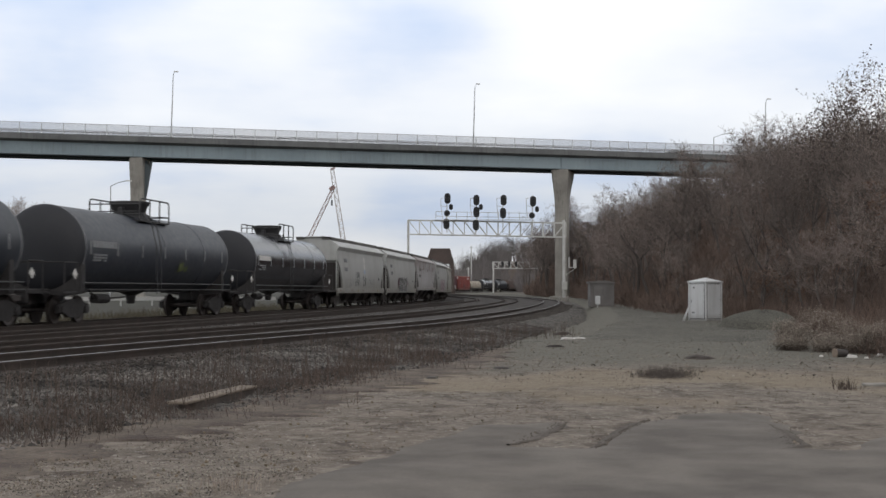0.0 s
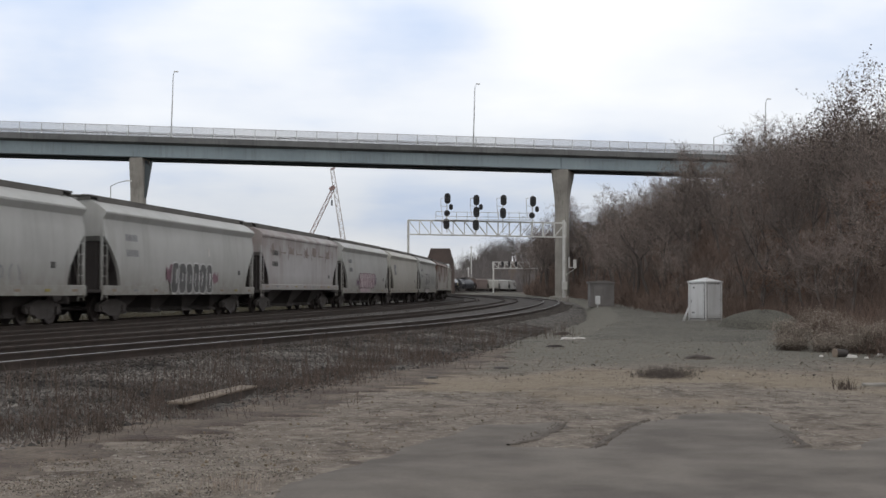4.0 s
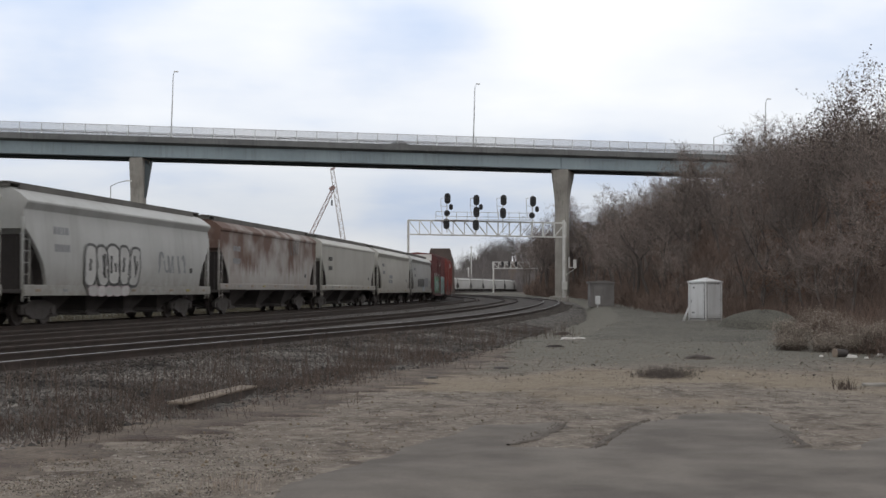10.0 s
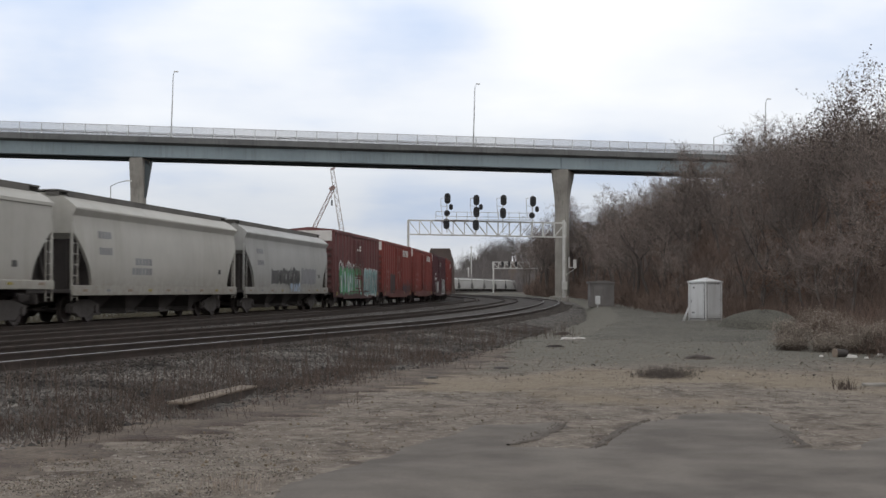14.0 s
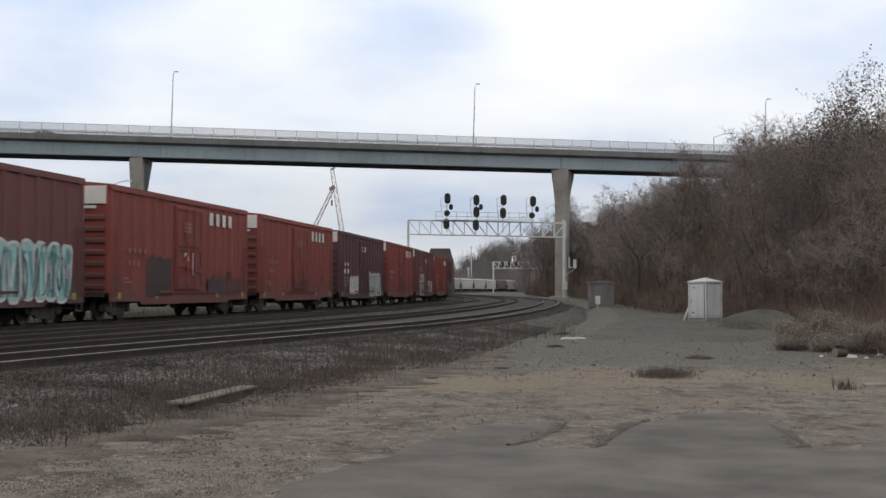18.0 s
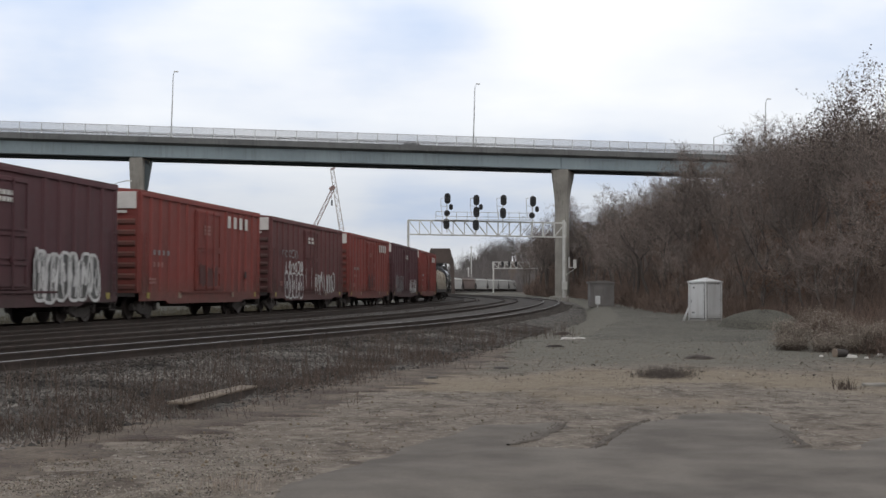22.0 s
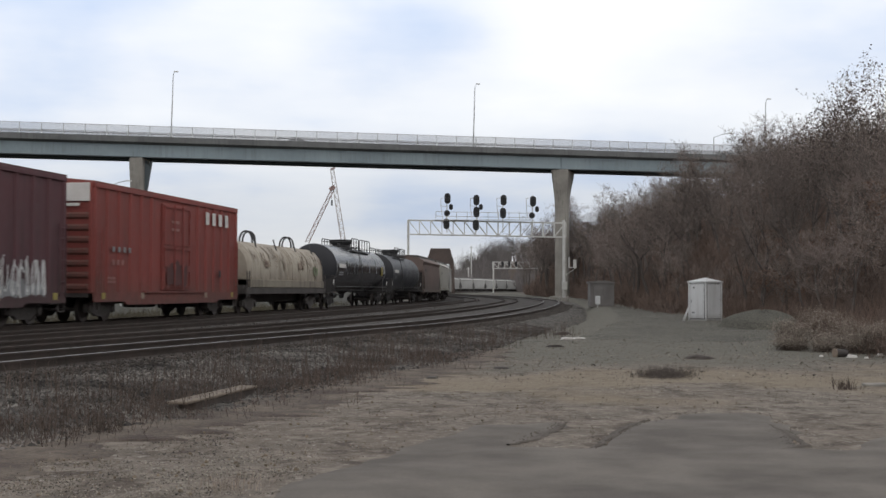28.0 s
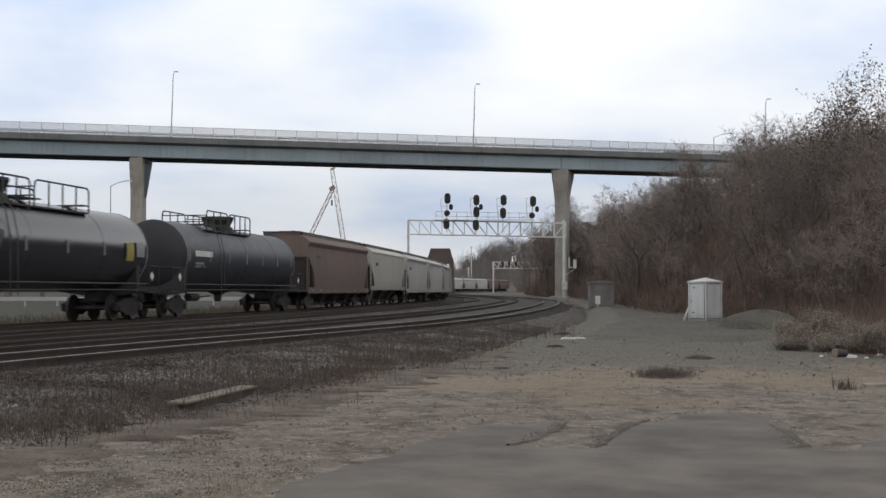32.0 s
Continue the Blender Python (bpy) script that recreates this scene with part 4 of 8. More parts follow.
# -- covered hopper with rounded sides --
ROUND = [(1.25, 1.58), (1.9, 1.60), (2.5, 1.585), (3.1, 1.53), (3.50, 1.475), (3.54, 1.48), (3.74, 1.60), (3.80, 1.60), (4.00, 1.36), (4.14, 1.12), (4.24, 0.85), (4.28, 0.4)]
STRAIGHT = [(1.38, 1.52), (1.45, 1.52), (2.4, 1.52), (3.3, 1.52), (3.70, 1.52), (3.72, 1.57), (3.82, 1.57), (4.00, 1.36), (4.14, 1.1), (4.22, 0.8), (4.26, 0.4)]


def profile_y(profile):
    zs, ys = [p[0] for p in profile], [p[1] for p in profile]
    return lambda z: float(np.interp(z, zs, ys))


SLOPE = [(0.0, 0.0), (0.25, -0.2), (0.52, -0.45), (0.78, -0.7), (1.0, -0.95), (1.16, -1.2), (1.26, -1.5), (1.29, -9.0)]


def hopper_body(half, profile, cut, inset=0.14):
    """Side and roof sheets, with the ends cut away below along the curved slope sheets."""
    z0 = profile[0][0]
    y_of = profile_y(profile)
    fore = [(-half + inset + x, max(cut + z, z0)) for x, z in SLOPE]
    rings = []
    for x, lo in fore + [(-half * 0.33, z0), (half * 0.33, z0)] + [(-x, z) for x, z in reversed(fore)]:
        side = [(y_of(max(z, lo)), max(z, lo)) for z, _ in profile]
        rings.append([(x, -y, z) for y, z in side] + [(x, y, z) for y, z in reversed(side)])
    return Shape().loft(rings)


def slope_shape(cut, z0):
    """The dark sheet under a cut-away end, bent along the same curve."""
    s = Shape()
    rings = []
    for x, z in SLOPE[1:]:
        zz = max(cut + z, z0)
        rings.append([(-x + 0.05, -1.5, zz - 0.03), (-x + 0.05, 1.5, zz - 0.03), (-x + 0.01, 1.5, zz - 0.06), (-x + 0.01, -1.5, zz - 0.06)])
    return s.loft(rings)


def web_shape(cut, z0):
    """Upright dark plate that closes the triangle under a cut-away end."""
    edge = [(-x + 0.02, max(cut + z, z0) - 0.05) for x, z in SLOPE[1:]]
    ring = edge + [(edge[-1][0], 1.1), (-0.12, 1.1), (-0.12, cut - 0.22)]
    return Shape().loft([[(x, y, z) for x, z in ring] for y in (-0.02, 0.02)])


def bay_shape(depth=0.95, top=1.75, w=1.45):
    s = Shape()
    s.loft([[(-x, -y, z), (x, -y, z), (x, y, z), (-x, y, z)] for x, y, z in ((1.75, w, top), (1.7, w * 0.98, 1.42), (0.42, 0.7, 0.42), (0.42, 0.7, 0.28))])
    return s.box(-0.5, 0.5, -0.78, 0.78, 0.24, 0.34, 0.02)


def make_hopper(length, paint, kind="round", label="grey covered hopper car"):
    half = length / 2 - 0.62
    car = thing("hopper_car", pose(0, 0, 0), label, "freight car", "freight train cars")
    profile, cut = (ROUND, 2.95) if kind == "round" else (STRAIGHT, 2.95)
    key = "%s_%.1f" % (kind, length)
    part("body", cached("hopper_body_" + key, lambda: hopper_body(half, profile, cut), True), paint, car)
    z_sill = (0.92, 1.26) if kind == "round" else (1.12, 1.40)
    for y in (-1.53, 1.53):
        part("side_sill", cached("hopper_sill_" + key, lambda: Shape().box(-half + 0.05, half - 0.05, -0.05, 0.05, z_sill[0], z_sill[1], 0.015)), paint, car, m=pose(0, y, 0))
    for sg in (-1, 1):
        part("end_platform", cached("hopper_platform", lambda: Shape().box(-1.6, 0.0, -1.5, 1.5, 1.0, 1.12, 0.02).box(-1.7, 0.0, -0.25, 0.25, 0.7, 1.0)), M_UNDER, car, m=pose(sg * (half - 0.02), 0, 0, 0, 0, 0 if sg > 0 else 180))
        part("slope_sheet", cached("hopper_slope_" + kind, lambda: slope_shape(cut, profile[0][0] - 0.05)), M_SLOPE, car, "grimy slope sheet, coloured darker for the shade behind the end frame", pose(sg * (half - 0.14), 0, 0, 0, 0, 0 if sg > 0 else 180))
        # Added dark plates carry the shade in the void under the slope sheet.
        for y in (-1.18, 1.18):
            part("end_web", cached("hopper_web_" + kind, lambda: web_shape(cut, profile[0][0] - 0.05)), M_SLOPE, car, "grimy plate, coloured dark for the shade under the slope sheet", pose(sg * (half - 0.14), y, 0, 0, 0, 0 if sg > 0 else 180))
        part("end_bulkhead", cached("hopper_bulkhead", lambda: Shape().box(-0.3, -0.24, -1.46, 1.46, 1.1, cut - 0.15, 0.01)), M_SLOPE, car, "lower end sheet with grime and shade in its dark colour", pose(sg * (half - 0.1), 0, 0, 0, 0, 0 if sg > 0 else 180))
        for y in (-1.47, 1.47):
            part("end_post", cached("hopper_post_" + key, lambda: Shape().box(-0.035, 0.035, -0.04, 0.04, 1.1, cut + 0.35, 0.01)), paint, car, m=pose(sg * (half - 0.1), y, 0))
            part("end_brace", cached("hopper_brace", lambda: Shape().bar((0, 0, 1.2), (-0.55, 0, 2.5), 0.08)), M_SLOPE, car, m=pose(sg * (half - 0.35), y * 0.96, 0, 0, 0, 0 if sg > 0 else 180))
        part("roof_platform", cached("hopper_roofplat", lambda: Shape().box(-0.55, 0.0, -1.05, 1.05, 4.32, 4.37)), M_ROOFWALK, car, m=pose(sg * (half - 0.02), 0, 0, 0, 0, 0 if sg > 0 else 180))
    for y in (-0.8, 0.8):
        part("running_board", cached("running_board_" + key, lambda: running_board(half)), M_ROOFWALK, car, "dark steel running board", pose(0, y, 0))
    n_hatch = 5
    for i in range(n_hatch):
        part("roof_hatch", cached("roof_hatch", lambda: Shape().box(-1.05, 1.05, -0.36, 0.36, 4.24, 4.43, 0.05).bar((-1.0, -0.4, 4.44), (1.0, -0.4, 4.44), 0.04)), paint, car, m=pose(-half + 1.9 + (2 * half - 3.8) * i / (n_hatch - 1), 0, 0))
    bays = 3 if kind != "round" else 4
    for i in range(bays):
        x = (i - (bays - 1) / 2) * ((2 * half - 3.6) / bays)
        part("hopper_bay", cached("hopper_bay_%d" % bays, lambda: bay_shape(w=1.46 if bays == 3 else 1.3)), M_UNDER if kind == "round" else M_UNDER, car, "grimy discharge bay", pose(x, 0, 0))
    for i in range(9):
        x = -half + 0.9 + (2 * half - 1.8) * i / 8
        part("reflector", cached("sill_reflector", lambda: Shape().box(-0.16, 0.16, -0.006, 0.006, -0.04, 0.04)), (M_COILSTAIN, M_GREYLETTER, M_COILSTAIN, M_YELLOW)[i % 4], car, m=pose(x, -1.59, z_sill[0] + 0.17))
    part("centre_sill", cached("hopper_centre_" + key, lambda: Shape().box(-half, half, -0.22, 0.22, 0.72, 1.05)), M_UNDER, car)
    for x in (-half + 2.0, half - 2.0):
        add_truck(car, x)
    add_couplers(car, half)
    end_gear(car, half, 1.45, paint)
    return car, profile_y(profile), half


def running_board(half):
    s = Shape()
    for y in (-0.2, -0.07, 0.07, 0.2):
        s.box(-half, half, y - 0.05, y + 0.05, 4.34, 4.37)
    n = int(half * 2 / 1.5)
    for i in range(n + 1):
        x = -half + 0.1 + (2 * half - 0.2) * i / n
        s.box(x - 0.025, x + 0.025, -0.24, 0.24, 4.2, 4.34)
    for y in (-0.235, 0.235):
        s.box(-half + 0.7, half - 0.7, y - 0.012, y + 0.012, 4.15, 4.335)
    return s


# -- boxcar --
BOX_TOP, BOX_LOW, BOX_W = 4.72, 0.58, 1.52


def boxcar_shell(half):
    s = Shape()
    s.box(-half, half, -BOX_W, BOX_W, 0.98, BOX_TOP - 0.02, 0.03)
    return s


def boxcar_sill(half):
    """Side sill, deeper between the trucks."""
    z = [(-half, 0.70), (-half + 2.6, 0.70), (-half + 2.8, BOX_LOW), (half - 2.8, BOX_LOW), (half - 2.6, 0.70), (half, 0.70), (half, 1.04), (-half, 1.04)]
    return Shape().loft([[(x, y, h) for x, h in z] for y in (-0.03, 0.03)])


def boxcar_roof(half):
    s = Shape()
    s.loft([[(x, -1.58, BOX_TOP - 0.05), (x, -1.58, BOX_TOP + 0.05), (x, 0, BOX_TOP + 0.20), (x, 1.58, BOX_TOP + 0.05), (x, 1.58, BOX_TOP - 0.05)] for x in (-half - 0.02, half + 0.02)])
    return s


def boxcar_end():
    """Corrugated end with pressed ribs that stand proud."""
    return Shape().box(0, 0.05, -1.5, 1.5, 1.0, BOX_TOP, 0.01)


def corrugation_shape():
    return Shape().loft([[(0.045, y, -0.12), (0.12, y * 0.99, -0.05), (0.12, y * 0.99, 0.05), (0.045, y, 0.12)] for y in (-1.4, 1.4)])


def door_shape():
    """Plug door: a panelled leaf with frames round its upper and lower fields, lock bars and a track."""
    return Shape().box(-1.5, 1.5, -0.05, 0.03, 1.1, 4.42, 0.02)


def door_frame_shape(z0, z1):
    """Raised rim round one field of a door: one closed ring."""
    s = Shape()
    outer, inner = [(-1.42, z0), (1.42, z0), (1.42, z1), (-1.42, z1)], [(-1.34, z0 + 0.07), (1.34, z0 + 0.07), (1.34, z1 - 0.07), (-1.34, z1 - 0.07)]
    s.v = [(x, y, z) for ring in (outer, inner) for y in (-0.095, -0.045) for x, z in ring]
    for i in range(4):
        j = (i + 1) % 4
        s.f += [(i, j, 8 + j, 8 + i), (i, 4 + i, 4 + j, j), (8 + i, 8 + j, 12 + j, 12 + i), (4 + i, 12 + i, 12 + j, 4 + j)]
    return s


def make_boxcar(length, paint, label):
    half = length / 2 - 1.03
    car = thing("boxcar", pose(0, 0, 0), label, "freight car", "freight train cars")
    key = "%.1f" % length
    part("body", cached("box_shell_" + key, lambda: boxcar_shell(half)), paint, car)
    part("roof", cached("box_roof_" + key, lambda: boxcar_roof(half)), paint, car, "peaked sheet roof with cross ribs")
    for y in (-1.55, 1.55):
        part("side_sill", cached("box_sill_" + key, lambda: boxcar_sill(half)), paint, car, m=pose(0, y, 0))
        part("top_chord", cached("box_chord_" + key, lambda: Shape().box(-half, half, -0.04, 0.04, BOX_TOP - 0.16, BOX_TOP - 0.02, 0.01)), paint, car, m=pose(0, y * 1.005, 0))
        n = 16
        for i in range(n):
            x = -half + 0.12 + (2 * half - 0.24) * i / (n - 1)
            if abs(x) < 1.62:
                continue
            part("side_post", cached("box_post", lambda: Shape().add([(-0.11, 0, 1.0), (0.11, 0, 1.0), (0.06, -0.07, 1.0), (-0.06, -0.07, 1.0), (-0.11, 0, 4.6), (0.11, 0, 4.6), (0.06, -0.07, 4.6), (-0.06, -0.07, 4.6)], [(0, 4, 7, 3), (3, 7, 6, 2), (2, 6, 5, 1), (4, 5, 6, 7), (0, 3, 2, 1)])), paint, car, m=pose(x, -BOX_W if y < 0 else BOX_W, 0, 0, 0, 0 if y < 0 else 180))
        door = part("door", cached("box_door", door_shape), paint, car, "sliding plug door with framed panels", pose(0, -BOX_W - 0.03 if y < 0 else BOX_W + 0.03, 0, 0, 0, 0 if y < 0 else 180))
        for z0, z1 in ((1.2, 1.9), (2.0, 2.75), (2.85, 4.35)):
            part("door_panel_frame", cached("door_frame_%.1f" % z0, lambda: door_frame_shape(z0, z1)), paint, door)
        for dx in (-0.45, 0.45):
            part("lock_bar", cached("lock_bar", lambda: Shape().rod((0, -0.13, 1.1), (0, -0.13, 4.4), 0.03, n=6).box(-0.08, 0.08, -0.16, -0.08, 1.9, 2.1)), paint, door, m=pose(dx, 0, 0))
        part("door_track", cached("door_track", lambda: Shape().box(-3.3, 3.3, -0.10, 0.0, 1.0, 1.07)), paint, door)
        for sx in (-1, 1):
            part("sill_step", cached("sill_step", lambda: Shape().path([(-0.2, 0, 0.8), (-0.2, 0, 0.42), (0.2, 0, 0.42), (0.2, 0, 0.8)], 0.022)), M_UNDER, car, m=pose(sx * (half - 0.3), y, 0))
    for sg in (-1, 1):
        wall = part("end_wall", cached("box_end", boxcar_end), paint, car, "corrugated end wall", pose(sg * (half - 0.01), 0, 0, 0, 0, 0 if sg > 0 else 180))
        for i in range(7):
            part("corrugation", cached("corrugation", corrugation_shape), paint, wall, m=pose(0, 0, 1.2 + i * 0.4))
        for y in (-1.46, 1.46):
            part("corner_post", cached("corner_post", lambda: Shape().box(0.0, 0.1, -0.05, 0.05, 1.0, BOX_TOP)), paint, wall, m=pose(0, y, 0))
        part("end_panel", cached("end_panel", lambda: Shape().box(0.06, 0.10, -1.44, 1.44, 4.08, 4.70, 0.01)), M_PANEL, car, "white reflective panel at the top of the end", pose(sg * (half + 0.02), 0, 0, 0, 0, 0 if sg > 0 else 180))
        part("end_mark", cached("end_mark", lambda: Shape().box(0.12, 0.13, -0.2, 1.1, 3.92, 4.02)), M_LETTER, car, m=pose(sg * (half + 0.02), 0, 0, 0, 0, 0 if sg > 0 else 180))
        part("end_ladder", cached("box_ladder", lambda: ladder_shape(2.3, 0.42, 7)), paint, car, m=pose(sg * (half - 0.3), -BOX_W - 0.09, 0.9))
        part("draft_sill", cached("draft_sill", lambda: Shape().box(-0.2, 0.62, -0.35, 0.35, 0.62, 1.02, 0.03)), M_UNDER, car, m=pose(sg * half, 0, 0, 0, 0, 0 if sg > 0 else 180))
    for x in (-half + 0.75, -half * 0.45, half * 0.45, half - 0.75):
        part("reflector", cached("box_reflector", lambda: Shape().box(-0.14, 0.14, -0.006, 0.006, -0.11, 0.11)), M_YELLOW if abs(x) > 4 else M_COILSTAIN, car, m=pose(x, -1.587, 0.9))
    part("underframe", cached("box_under_" + key, lambda: Shape().box(-half, half, -1.35, 1.35, 0.86, 1.0).box(-half, half, -0.3, 0.3, 0.6, 0.9).box(-2.0, -0.6, -0.7, -0.2, 0.45, 0.85, 0.05).rod((1.2, 0.5, 0.6), (2.8, 0.5, 0.6), 0.2, n=10)), M_UNDER, car)
    for x in (-half + 1.75, half - 1.75):
        add_truck(car, x)
    add_couplers(car, half + 0.4)
    y_of = lambda z: BOX_W + 0.075
    return car, y_of, half


# -- tank car --
TANK_R, TANK_Z = 1.47, 2.5


def tank_shell(half):
    return Shape().disc((0, 0, TANK_Z), "x", [(-half + 0.42, TANK_R), (half - 0.42, TANK_R)], 48)


def tank_head():
    """Dished end, bulging towards -x."""
    return Shape().disc((0, 0, TANK_Z), "x", [(-0.42, 0.05)] + [(-0.42 * math.cos(a), TANK_R * math.sin(a) * 1.002) for a in (0.25, 0.5, 0.8, 1.1, 1.35, math.pi / 2)] + [(0.03, TANK_R * 1.002)], 48)


def platform_rail(x0, x1, y, z):
    """Tube railing along one side of a tank's top platform, with rounded ends."""
    s = Shape()
    h, n = 0.84, max(int((x1 - x0) / 0.8), 2)
    for i in range(n + 1):
        x = x0 + (x1 - x0) * i / n
        s.rod((x, y, z), (x, y, z + h - (0.19 if i in (0, n) else 0.0)), 0.03, n=5)
    return s.path([(x0, y, z + h - 0.2), (x0 + 0.06, y, z + h - 0.05), (x0 + 0.2, y, z + h), (x1 - 0.2, y, z + h), (x1 - 0.06, y, z + h - 0.05), (x1, y, z + h - 0.2)], 0.032)


def make_tank(length, paint, label, rail=(-1.6, 1.6), manway=0.0, extra=None, shift=0.0, trim=0.0):
    half = length / 2 - 1.15
    car = thing("tank_car", pose(0, 0, 0), label, "freight car", "freight train cars")
    key = "%.1f" % length
    shell = half - 0.42 - trim
    part("tank", cached("tank_shell_%s_%.1f" % (key, trim), lambda: tank_shell(shell), True), paint, car, m=pose(shift, 0, 0))
    for sx in (-1, 1):
        head = part("tank_head", cached("tank_head", tank_head, True), M_TANKHEAD, car, "matt black dished tank end, dulled to stand for its shade", pose(shift + sx * (shell - 0.42), 0, 0, 0, 0, 0 if sx < 0 else 180))
        part("head_seam", cached("head_seam", lambda: Shape().disc((0, 0, TANK_Z), "x", [(-0.02, TANK_R), (-0.015, TANK_R + 0.012), (0.015, TANK_R + 0.012), (0.02, TANK_R)], 48), True), M_GREYLETTER, head, "pale weld seam round the tank end", pose(0.05, 0, 0))
    for x in (shift - 0.1, shell * 0.55 + shift):
        part("weld_band", cached("tank_band", lambda: Shape().disc((0, 0, TANK_Z), "x", [(-0.05, TANK_R + 0.002), (-0.04, TANK_R + 0.012), (0.04, TANK_R + 0.012), (0.05, TANK_R + 0.002)], 48), True), paint, car, m=pose(x, 0, 0))
    top = TANK_Z + TANK_R
    part("manway", cached("manway", lambda: Shape().disc((0, 0, top), "z", [(-0.25, 0.78), (0.05, 0.7), (0.12, 0.6), (0.46, 0.76), (0.55, 0.76), (0.56, 0.1)], 18).box(-0.9, -0.6, -0.1, 0.1, top - 0.05, top + 0.3, 0.03).box(0.6, 0.8, -0.12, 0.12, top - 0.05, top + 0.25, 0.03)), M_BLACK, car, "black flared manway housing", pose(manway, 0, 0))
    for x0, x1 in (rail,) + ((extra,) if extra else ()):
        deck = part("platform", Shape().box(x0, x1, -1.0, -0.5, top - 0.28, top - 0.23).box(x0, x1, 0.5, 1.0, top - 0.28, top - 0.23).box(x0, x0 + 0.5, -1.0, 1.0, top - 0.02, top + 0.02).box(x1 - 0.5, x1, -1.0, 1.0, top - 0.02, top + 0.02), M_RAILING, car, "grating walkway")
        for y in (-1.0, 1.0):
            part("railing", platform_rail(x0, x1, y, top - 0.25), M_RAILING, deck, "tube safety railing")
        for up in (0.1, 0.38):
            part("cross_rail", Shape().rod((x0, -1, top + up), (x0, 1, top + up), 0.024, n=5), M_RAILING, deck)
    for y in (-1, 1):
        part("side_ladder", Shape().add([], []).path([(rail[0] + 0.2, y * 1.62, 0.95), (rail[0] + 0.2, y * 1.60, 2.7), (rail[0] + 0.2, y * 1.42, 3.5), (rail[0] + 0.2, y * 1.0, 4.0)], 0.02).path([(rail[0] + 0.65, y * 1.62, 0.95), (rail[0] + 0.65, y * 1.60, 2.7), (rail[0] + 0.65, y * 1.42, 3.5), (rail[0] + 0.65, y * 1.0, 4.0)], 0.02), M_RAILING, car)
        part("walkway_rail", cached("tank_rail_" + key, lambda: Shape().rod((-half + 0.9, 0, 1.34), (half - 0.9, 0, 1.34), 0.025, n=5).box(-half + 1.0, half - 1.0, -0.1, 0.05, 1.10, 1.14)), M_RAILING, car, "thin handrail along the tank", pose(0, y * 1.56, 0))
        for sx in (-1, 1):
            part("body_bolster", cached("tank_bolster", lambda: Shape().loft([[(-0.18, 0, 0.8), (0.18, 0, 0.8), (0.18, 0, 1.25), (-0.18, 0, 1.25)], [(-0.14, 1.38, 1.0), (0.14, 1.38, 1.0), (0.14, 1.38, 2.0), (-0.14, 1.38, 2.0)]])), M_TANKUNDER, car, m=pose(sx * (half - 1.25), 0, 0, 0, 0, 0 if y > 0 else 180))
    for sx in (-1, 1):
        part("stub_sill", cached("stub_sill", lambda: Shape().box(-2.2, 0.55, -0.3, 0.3, 0.66, 1.15, 0.04).box(-0.6, 0.5, -1.5, 1.5, 1.0, 1.07)), M_TANKUNDER, car, m=pose(sx * half, 0, 0, 0, 0, 0 if sx > 0 else 180))
        part("end_railing", cached("tank_end_rail", lambda: Shape().path([(0.42, -1.5, 1.05), (0.42, -1.5, 2.0), (0.42, 1.5, 2.0), (0.42, 1.5, 1.05)], 0.024).path([(-0.5, -1.5, 1.05), (-0.5, -1.5, 2.0), (0.42, -1.5, 2.0)], 0.024).path([(-0.5, 1.5, 1.05), (-0.5, 1.5, 2.0), (0.42, 1.5, 2.0)], 0.024)), M_TANKUNDER, car, m=pose(sx * half, 0, 0, 0, 0, 0 if sx > 0 else 180))
        part("placard", cached("tank_placard", lambda: Shape().add([(0, -0.01, 0.17), (0.17, -0.01, 0), (0, -0.01, -0.17), (-0.17, -0.01, 0), (0, 0.01, 0.17), (0.17, 0.01, 0), (0, 0.01, -0.17), (-0.17, 0.01, 0)], [(0, 1, 2, 3), (7, 6, 5, 4), (0, 4, 5, 1), (1, 5, 6, 2), (2, 6, 7, 3), (3, 7, 4, 0)])), M_LETTER, car, "white hazard placard", pose(sx * (half - 0.3), -1.52, 1.62))
        add_truck(car, sx * (half - 1.25), M_TANKUNDER)
    part("bottom_outlet", cached("tank_outlet", lambda: Shape().disc((0, 0, 1.2), "z", [(-0.62, 0.1), (-0.6, 0.16), (-0.3, 0.2), (-0.12, 0.6), (0.05, 0.75)], 14)), M_TANKUNDER, car, m=pose(0.2, 0, 0))
    part("brake_cylinder", cached("tank_brake", lambda: Shape().rod((-0.8, 0, 0.8), (0.3, 0, 0.8), 0.17, n=10).bar((0.3, 0, 0.8), (2.0, 0, 0.85), 0.06).bar((-0.8, 0, 0.8), (-1.2, 0, 1.2), 0.06)), M_TANKUNDER, car, m=pose(-half + 4.6, -0.6, 0))
    y_of = lambda z: math.sqrt(max(TANK_R ** 2 - (z - TANK_Z) ** 2, 0.01))
    n = 7
    for i in range(n):
        x = -half + 1.6 + (2 * half - 3.2) * i / (n - 1)
        part("reflector", cached("reflector", lambda: Shape().add([(-0.03, -y_of(2.3) - 0.034, 2.3), (0.03, -y_of(2.3) - 0.034, 2.3), (0.03, -y_of(2.75) - 0.034, 2.75), (-0.03, -y_of(2.75) - 0.034, 2.75), (-0.03, -y_of(2.3), 2.3), (0.03, -y_of(2.3), 2.3), (0.03, -y_of(2.75), 2.75), (-0.03, -y_of(2.75), 2.75)], [(0, 1, 2, 3), (0, 3, 7, 4), (1, 5, 6, 2)])), M_GREYLETTER, car, m=pose(x, 0, 0))
    add_couplers(car, half + 0.42)
    return car, y_of, half


